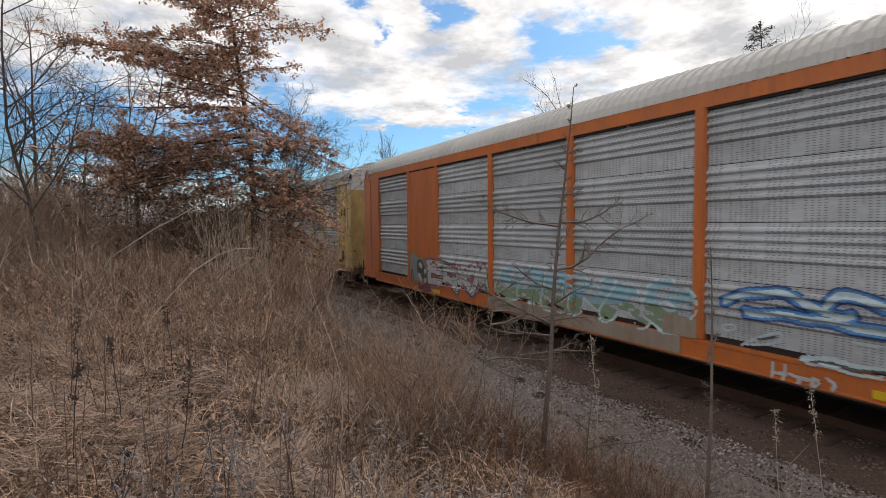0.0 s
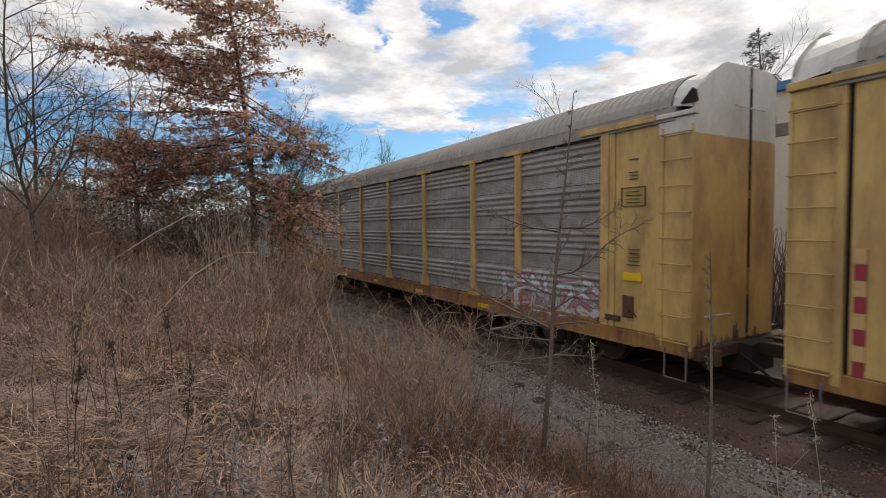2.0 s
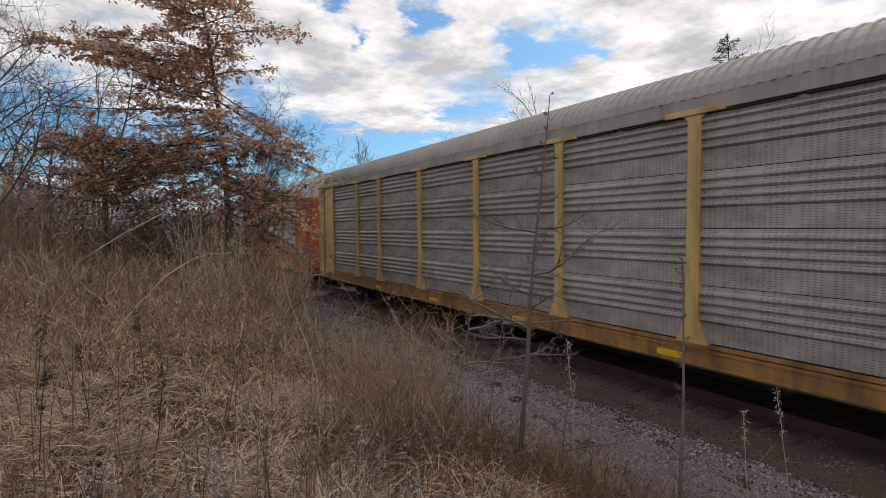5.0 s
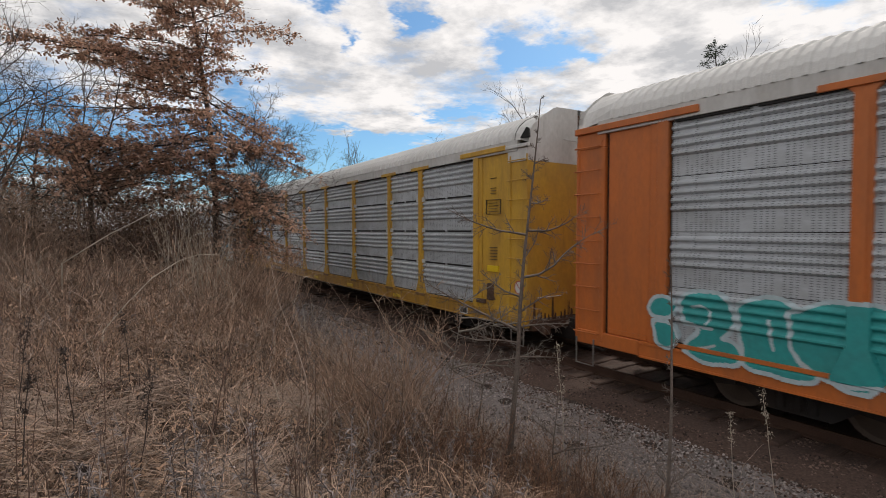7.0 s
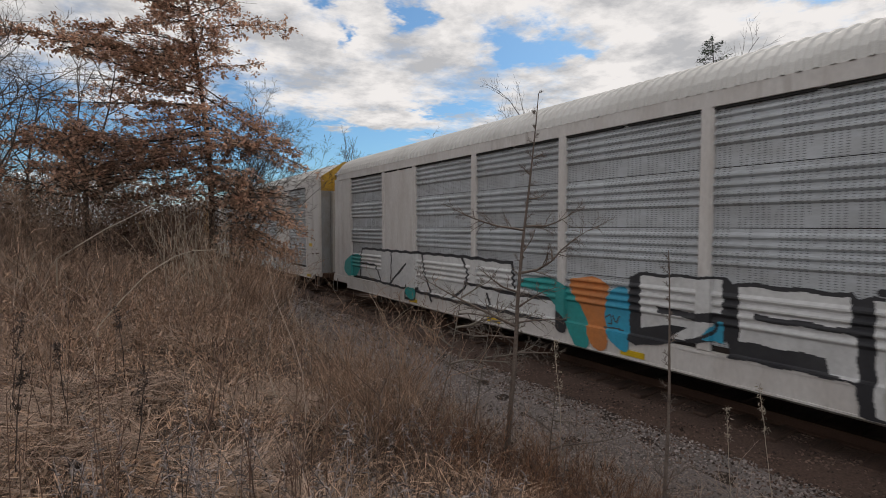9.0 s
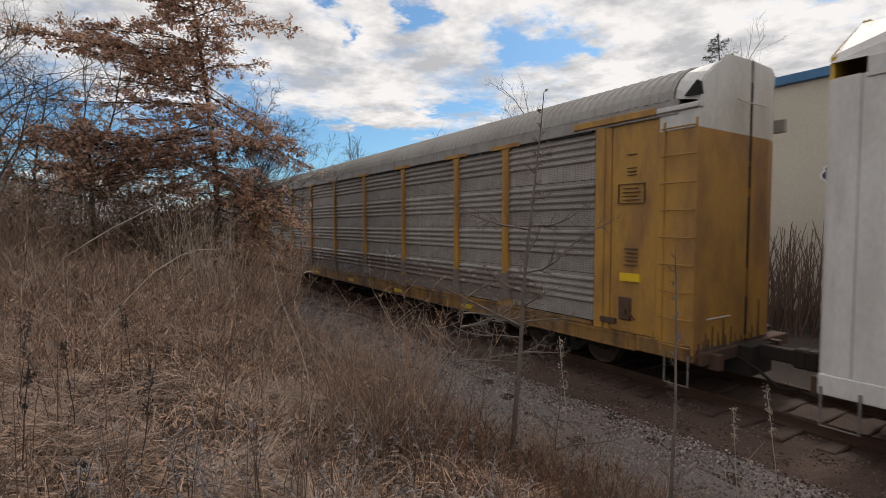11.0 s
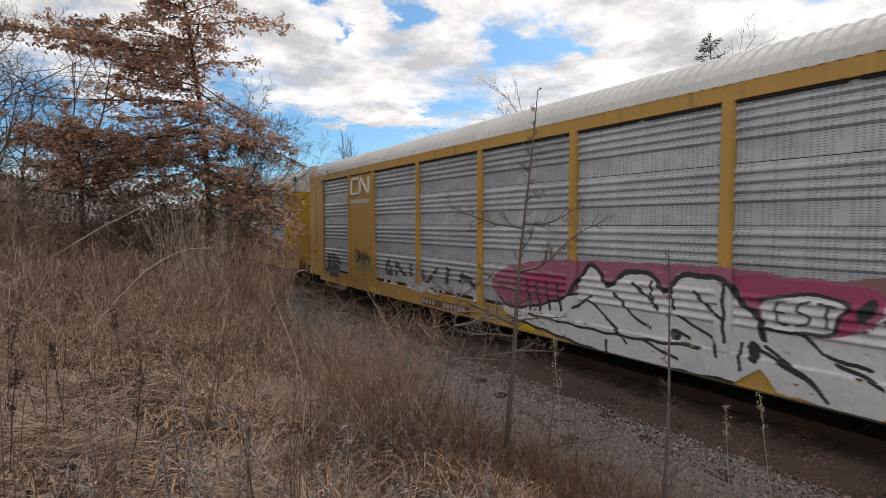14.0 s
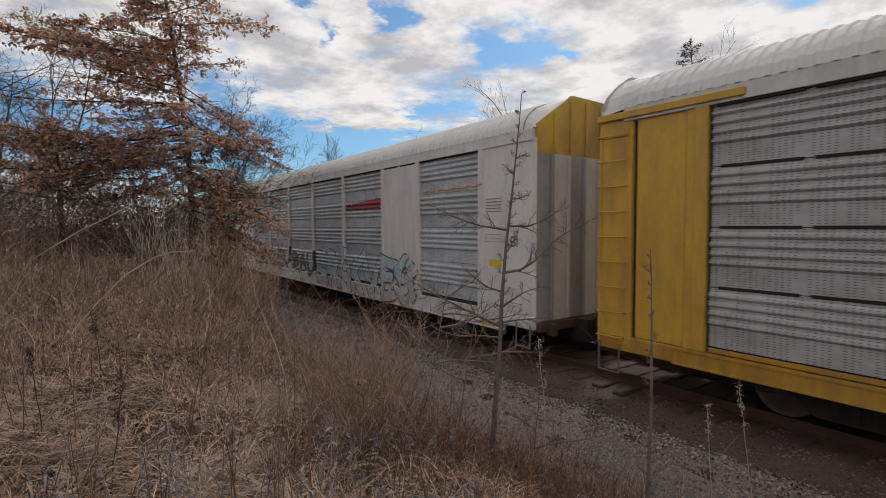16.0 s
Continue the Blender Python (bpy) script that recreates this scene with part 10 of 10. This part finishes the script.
for _k, (_d, _s, _h) in enumerate([(4.9, 0.55, 0.6), (4.5, 1.0, 0.6), (5.2, 1.5, 0.55), (4.3, 1.6, 0.6), (5.8, 0.6, 0.7), (6.6, 0.0, 0.42), (4.0, 0.7, 0.5), (4.9, 2.2, 0.4), (7.2, -0.9, 0.42), (4.2, 2.3, 0.5), (4.6, 0.1, 0.6), (5.0, -0.3, 0.7), (5.4, 1.0, 0.6), (4.4, 1.3, 0.5), (4.8, 1.9, 0.5), (5.6, 1.8, 0.5), (6.0, 1.2, 0.6), (6.4, 0.5, 0.42), (7.0, 0.3, 0.42), (7.6, -0.3, 0.42), (8.4, -0.9, 0.42), (5.2, 0.2, 0.6), (3.9, 1.7, 0.5), (4.0, 2.7, 0.45), (4.6, 2.8, 0.4)]):
    shrub(_d, _s, _h, 190 + _k, 40, "rust" if _d < 5.3 else "bramble", 1.0, "low tangle of rusty brown dead weeds" if _d < 5.3 else "low tangle of arching grey brambles by the gravel", 4, 0.25, 0.005)
for _k in range(66):
    _y = 0.8 + 17 * _r.random() ** 1.8
    _x = 4.1 + (0.9 if _y < 5 else 0.35) * _r.random()
    shrub(_x * FWD[0] + _y * FWD[1], _x * RGT[0] + _y * RGT[1], (0.4 + 0.4 * _r.random()) * (1.0 if _y < 5 else 0.55), 420 + _k, 18, "bramble", 1.15, "low tangle of arching grey brambles by the gravel", 3, 0.32, 0.0048)
# saplings and stalks between the bank and the gravel
thin_tree("sapling", 5.3, 1.07, 4.1, 0.034, 0.03, [(0.66, -0.85, 0.1, 0.05), (0.67, 0.75, 0.1, -0.1), (0.55, 1.2, 0.1, -0.08), (0.41, -1.15, 0.2, 0.3), (0.42, 0.5, -0.2, 0.05), (0.38, -0.5, 0.3, -0.05),
          (0.34, 0.55, 0.1, 0.1), (0.5, -0.5, -0.3, 0.1), (0.74, 0.3, 0.1, 0.08), (0.8, -0.12, 0, 0.06), (0.84, 0.14, 0, 0.05), (0.6, 0.3, 0.3, 0.2), (0.46, 0.35, -0.3, 0.2)],
          301, "leafless young tree with a thin grey stem and spreading side branches", bow=0.0165)
thin_tree("sapling", 4.0, 2.14, 2.75, 0.024, 0.01, [(0.3, 0.3, 0.1, 0.1)], 302, "bare upright stick-like sapling without side branches")
thin_tree("sapling", 4.9, 1.42, 1.25, 0.008, 0.02, [(0.45, 0.85, 0.05, 0.02), (0.7, 0.25, 0.1, -0.15), (0.85, -0.2, 0.1, 0.1), (0.6, -0.25, 0.1, 0.15)], 303, "small thorny shoot with one long arching side branch")
thin_tree("sapling", 5.7, 0.3, 1.95, 0.010, 0.2, [(0.5, 0.9, 0.1, 0.15), (0.6, -0.5, 0.1, 0.3), (0.72, 1.0, 0.1, -0.05), (0.8, 0.6, 0, 0.0), (0.9, 0.5, 0.2, 0.2)], 304, "slender bare shoot arching over the gravel", m=BARK_L)
thin_tree("sapling", 5.9, 0.75, 1.8, 0.010, 0.12, [(0.55, -0.7, 0.1, 0.2), (0.7, 0.8, 0.1, 0.05), (0.85, -0.5, 0, 0.1), (0.95, 0.6, 0.1, 0.0)], 305, "slender bare shoot arching over the gravel", m=BARK_L)


def arching_cane(points, radius):
    """One long bleached cane bent over in an arch: (ahead, aside, height) along it."""
    P = [(*place(a, b), z) for a, b, z in points]
    P.insert(0, (P[0][0], P[0][1] - 0.25, float(gz_at(P[0][0], P[0][1] - 0.25)) - 0.03))
    root = new("arching_cane")
    tagged(root, "long bleached bramble cane arching over the brush", "cane", "arching canes")
    n = len(P)
    child("stem", Geo().tube(P, [radius * (1 - 0.55 * k / n) for k in range(n)], 6).mesh("stem", DRY["pale"], True), root)


arching_cane([(7.0, -4.11, 1.61), (7.32, -3.96, 1.94), (7.64, -3.77, 2.27), (7.96, -3.52, 2.5), (8.28, -3.38, 2.57), (8.6, -3.14, 2.57)], 0.011)
arching_cane([(9.0, -5.92, 2.4), (9.15, -5.58, 2.67), (9.3, -5.28, 2.91), (9.45, -4.96, 3.11), (9.6, -4.6, 3.36)], 0.013)


def verge_tangle():
    """Pale dead stems lying criss-cross over the edge of the gravel."""
    rng = np.random.default_rng(29)
    n = 9000
    y = 0.6 + 24 * rng.random(n) ** 1.7
    x = 4.2 + np.where(y < 6, 2.1, 1.3) * rng.random(n) ** 1.3
    base = np.stack([x, y, gz_at(x, y) + rng.uniform(0.0, 0.10, n)], -1)
    Q = bend(base, rng.uniform(0.12, 0.45, n), rng.uniform(0.5, 1.6, n), rng.uniform(0, 6.28, n), 5, rng.uniform(-0.3, 1.6, n), rng)
    Q[:, 1:] += np.cumsum(rng.normal(0, 0.012, Q[:, 1:].shape), 1)
    Q[..., 2] = np.maximum(Q[..., 2], gz_at(Q[..., 0], Q[..., 1]) + 0.02)
    D = rng.normal(size=(n, 3))
    W = (0.0032 * (1 + 0.13 * y) * rng.uniform(0.6, 1.4, n))[:, None] * np.array([[1, 1, 0.9, 0.7, 0.4]])
    V, F = ribbons(Q, W, D / np.linalg.norm(D, axis=1, keepdims=True))
    stuff("verge_tangle", V, F, DRY["bramble"], "pale grey dead stems tangled over the edge of the gravel", "weeds")


verge_tangle()
seed_weed(5.5, 3.78, 1.12, 1)
seed_weed(5.2, 4.06, 1.5, 2)
seed_weed(4.9, 1.56, 1.72, 3)
seed_weed(6.4, -0.1, 1.35, 4)
for _k, (_d, _s, _h) in enumerate([(3.6, -2.95, 1.25), (4.4, -3.3, 1.0), (3.1, -2.3, 0.9), (4.9, -3.6, 1.1), (3.9, -2.5, 0.8), (5.4, -2.9, 0.9), (2.45, -1.93, 0.62), (2.6, -1.7, 0.5), (3.3, -1.75, 0.75), (3.7, -2.15, 0.9)]):
    seed_weed(_d, _s, _h, 5 + _k, "dark withered flower stalk with shrivelled leaves", "dark" if _k % 3 else "stem")
# trees beyond the railway
bare_tree("bare_tree", 40, 9.5, 12.9, 201, 0.16, 3, 12, 0.75, 0.12)
bare_tree("bare_tree", 42, 7.3, 11.6, 202, 0.14, 3, 11, 0.75, 0.12)
bare_tree("bare_tree", 36, 20.0, 14.0, 203, 0.16, 3, 12, 0.75, 0.12)
bare_tree("bare_tree", 60, -7.6, 12.0, 204, 0.15, 3, 12, 0.75, 0.12)
bare_tree("bare_tree", 60, -6.2, 11.5, 205, 0.15, 3, 12, 0.75, 0.12)
bare_tree("bare_tree", 55, 0.4, 11.5, 206, 0.15, 3, 11, 0.75, 0.12)


def conifer(ahead, aside, height, seed):
    x, y = place(ahead, aside)
    root = new("conifer")
    root.matrix_basis = pose(x, y, float(gz_at(x, y)) - 0.1)
    tagged(root, "dark green conifer with short drooping boughs", "tree", "trees beyond the line")
    T = Tree(seed, 0.03)
    P = T.limb((0, 0, 0), (0, 0, 1), height, 0.22, 0.02, 10, 7)
    child("trunk", T.mesh("trunk", BARK), root)
    rng = T.rng
    T.paths, T.wander = {}, 0.12
    for k in range(90):
        h = height * (0.25 + 0.75 * k / 90)
        a = rng.uniform(0, 6.28)
        L = (0.6 + 4.6 * (1 - h / height)) * rng.uniform(0.6, 1.15)
        q = h / height * 9
        i = min(int(q), 8)
        b = P[i] * (1 - q + i) + P[i + 1] * (q - i)
        C = T.limb(b, (math.cos(a), math.sin(a), 0.15), L, 0.02, 0.006, 5, 3, -0.04)
        T.ends.append(C)
        T.sprout(C, 0.012, 1, 6, 0.5, 0.7, 0.0, L * 0.35, 0.2, 3)
    tagged(child("bough_mass", T.mesh("bough_mass", BARK), root), kind="stuff")
    rng = np.random.default_rng(seed)
    E = np.array([C[rng.integers(1, len(C))] for C in T.ends for _ in range(11)]) + rng.normal(0, 0.09, (len(T.ends) * 11, 3))
    n = len(E)
    Q = bend(E, rng.uniform(0.08, 0.2, n), rng.uniform(0.8, 2.0, n), rng.uniform(0, 6.28, n), 3, rng.uniform(-0.3, 0.6, n), rng)
    D = rng.normal(size=(n, 3))
    D /= np.linalg.norm(D, axis=1, keepdims=True)
    V, F = ribbons(Q, np.tile(np.array([[0.04, 0.05, 0.014]]), (n, 1)), D)
    child("needles", quick_mesh("needles", V, F, mat("conifer_needles", (0.035, 0.06, 0.03), 0.8, island=0.4, bump=0)), root)


conifer(35, 22.9, 16.8, 401)
conifer(37, 26.6, 14.4, 402)


def far_woods():
    """The grey-brown line of leafless woods beyond the fields."""
    rng = np.random.default_rng(77)
    n = 720
    a = rng.uniform(-1.45, 1.9, n)
    d = rng.uniform(55, 110, n)
    P = np.stack([d * np.sin(a), d * np.cos(a)], -1)
    P = P[(P[:, 0] < -9) | (P[:, 0] > 22)]
    n = len(P)
    base = np.stack([P[:, 0], P[:, 1], gz_at(P[:, 0], P[:, 1]) - 0.2], -1)
    H = rng.uniform(4.5, 10.5, n)
    Q = bend(base, H, np.abs(rng.normal(0.03, 0.04, n)), rng.uniform(0, 6.28, n), 6, rng.normal(0, 0.1, n), rng)
    parts = [tubes(Q, np.linspace(0.10, 0.02, 6)[None] * rng.uniform(0.6, 1.2, (n, 1)), 4)]
    for cnt, ln in ((9, 0.34), (3, 0.18)):
        n2 = len(Q) * cnt
        k = Q.shape[1]
        i = rng.integers(1 if k > 4 else 0, k - 1, n2)
        src = np.repeat(np.arange(len(Q)), cnt)
        fr = rng.random((n2, 1))
        b = Q[src, i] * (1 - fr) + Q[src, i + 1] * fr
        hh = np.repeat(H, cnt)
        S = bend(b, hh * ln * rng.uniform(0.4, 1.1, n2), rng.uniform(0.2, 0.9, n2), rng.uniform(0, 6.28, n2), 3, rng.normal(-0.2, 0.3, n2), rng)
        D = rng.normal(size=(n2, 3))
        parts.append(ribbons(S, np.tile(np.array([[0.08, 0.056, 0.028]]) * (1 if cnt == 9 else 0.7), (n2, 1)), D / np.linalg.norm(D, axis=1, keepdims=True)))
        Q, H = S, hh
    V, F = join(parts)
    stuff("far_woods", V, F, mat("far_bark", (0.21, 0.175, 0.155), 0.95, island=0.3, bump=0), "distant belt of bare grey-brown woods", "woods")


far_woods()


def hedge():
    """A dense brown hedge and scrub at the back of the rough field."""
    rng = np.random.default_rng(78)
    n = 4200
    y = rng.uniform(17, 46, n)
    x = -1.0 - y * rng.uniform(0.0, 1.15, n) + rng.normal(0, 0.6, n)
    keep = x < -0.13 * y - 3.5
    x, y = x[keep], y[keep]
    n = len(x)
    base = np.stack([x, y, gz_at(x, y) - 0.05], -1)
    H = rng.uniform(2.3, 4.2, n) * (0.75 + 0.5 * field_noise(x, y, 0.35, 3))
    Q = bend(base, H, np.abs(rng.normal(0.15, 0.15, n)), rng.uniform(0, 6.28, n), 5, rng.normal(0.2, 0.25, n), rng)
    parts = [tubes(Q, np.linspace(0.030, 0.012, 5)[None] * rng.uniform(0.6, 1.2, (n, 1)), 3)]
    m = n * 10
    src = np.repeat(np.arange(n), 10)
    i = rng.integers(1, 4, m)
    fr = rng.random((m, 1))
    b = Q[src, i] * (1 - fr) + Q[src, i + 1] * fr
    S = bend(b, rng.uniform(0.25, 0.8, m), rng.uniform(0.2, 1.1, m), rng.uniform(0, 6.28, m), 3, rng.normal(0, 0.3, m), rng)
    D = rng.normal(size=(m, 3))
    parts.append(ribbons(S, np.tile(np.array([[0.06, 0.048, 0.024]]), (m, 1)), D / np.linalg.norm(D, axis=1, keepdims=True)))
    V, F = join(parts)
    stuff("hedge", V, F, mat("hedge_twig", (0.20, 0.15, 0.12), 0.9, island=0.4, stain=0.3, stain_scale=0.2, bump=0), "dense leafless brown scrub along the field", "scrub")


hedge()


def building_beyond():
    """A long cream industrial hall beyond the railway, with blue roof trim."""
    root = new("industrial_hall")
    tagged(root, "long cream rendered industrial hall with a blue roof edge", "building")
    wall = mat("cream_render", (0.55, 0.50, 0.41), 0.9, grain=0.08, grain_scale=10, stain=0.2, stain_scale=0.3, stain_color=(0.4, 0.36, 0.3), bump=0.1)
    child("wall", Geo().box(22.0, 40.0, -40.0, 13.0, -0.3, 8.4).mesh("wall", wall), root)
    child("roof_trim", Geo().box(21.8, 40.2, -40.2, 13.2, 8.4, 8.75, 0.02).mesh("roof_trim", mat("blue_metal", (0.05, 0.18, 0.35), 0.5)), root)
    for yc, zc, w, h in ((7.55, 4.85, 0.5, 0.46), (6.75, 4.9, 0.52, 0.42), (5.95, 4.85, 0.5, 0.45)):
        o = [(math.cos(q * math.pi / 10) * (1 + 0.12 * math.sin(3 * q + yc)), math.sin(q * math.pi / 10)) for q in range(20)]
        for name, m2, f, xo in (("graffiti", SPRAY["white"], 1.0, 21.99), ("graffiti", SPRAY["black"], 0.8, 21.98), ("graffiti", SPRAY["white"], 0.28, 21.97)):
            child(name, Geo().prism([(yc + p * w * f - (0.12 if f < 0.5 else 0), zc + q * h * f) for p, q in o], "x", xo, xo + 0.008).mesh(name, m2), root, label="sprayed white and dark blue bubble letter")
    rng = np.random.default_rng(90)
    n = 2600
    x, y = rng.uniform(17.5, 21.5, n), rng.uniform(-12, 30, n)
    base = np.stack([x, y, gz_at(x, y) - 0.05], -1)
    Q = bend(base, rng.uniform(1.6, 3.7, n), np.abs(rng.normal(0.12, 0.12, n)), rng.uniform(0, 6.28, n), 5, rng.normal(0.2, 0.25, n), rng)
    V, F = tubes(Q, np.linspace(0.03, 0.01, 5)[None] * rng.uniform(0.6, 1.2, (n, 1)), 3)
    stuff("trackside_scrub", V, F, DRY["stem"], "leafless brown scrub between the track and the hall", "scrub")


building_beyond()


def motions():
    for k, car in TRAIN.items():
        walk(car, [(t, pose(TRACK_X, car_y(k, t), 0)) for t in range(17)])


motions()
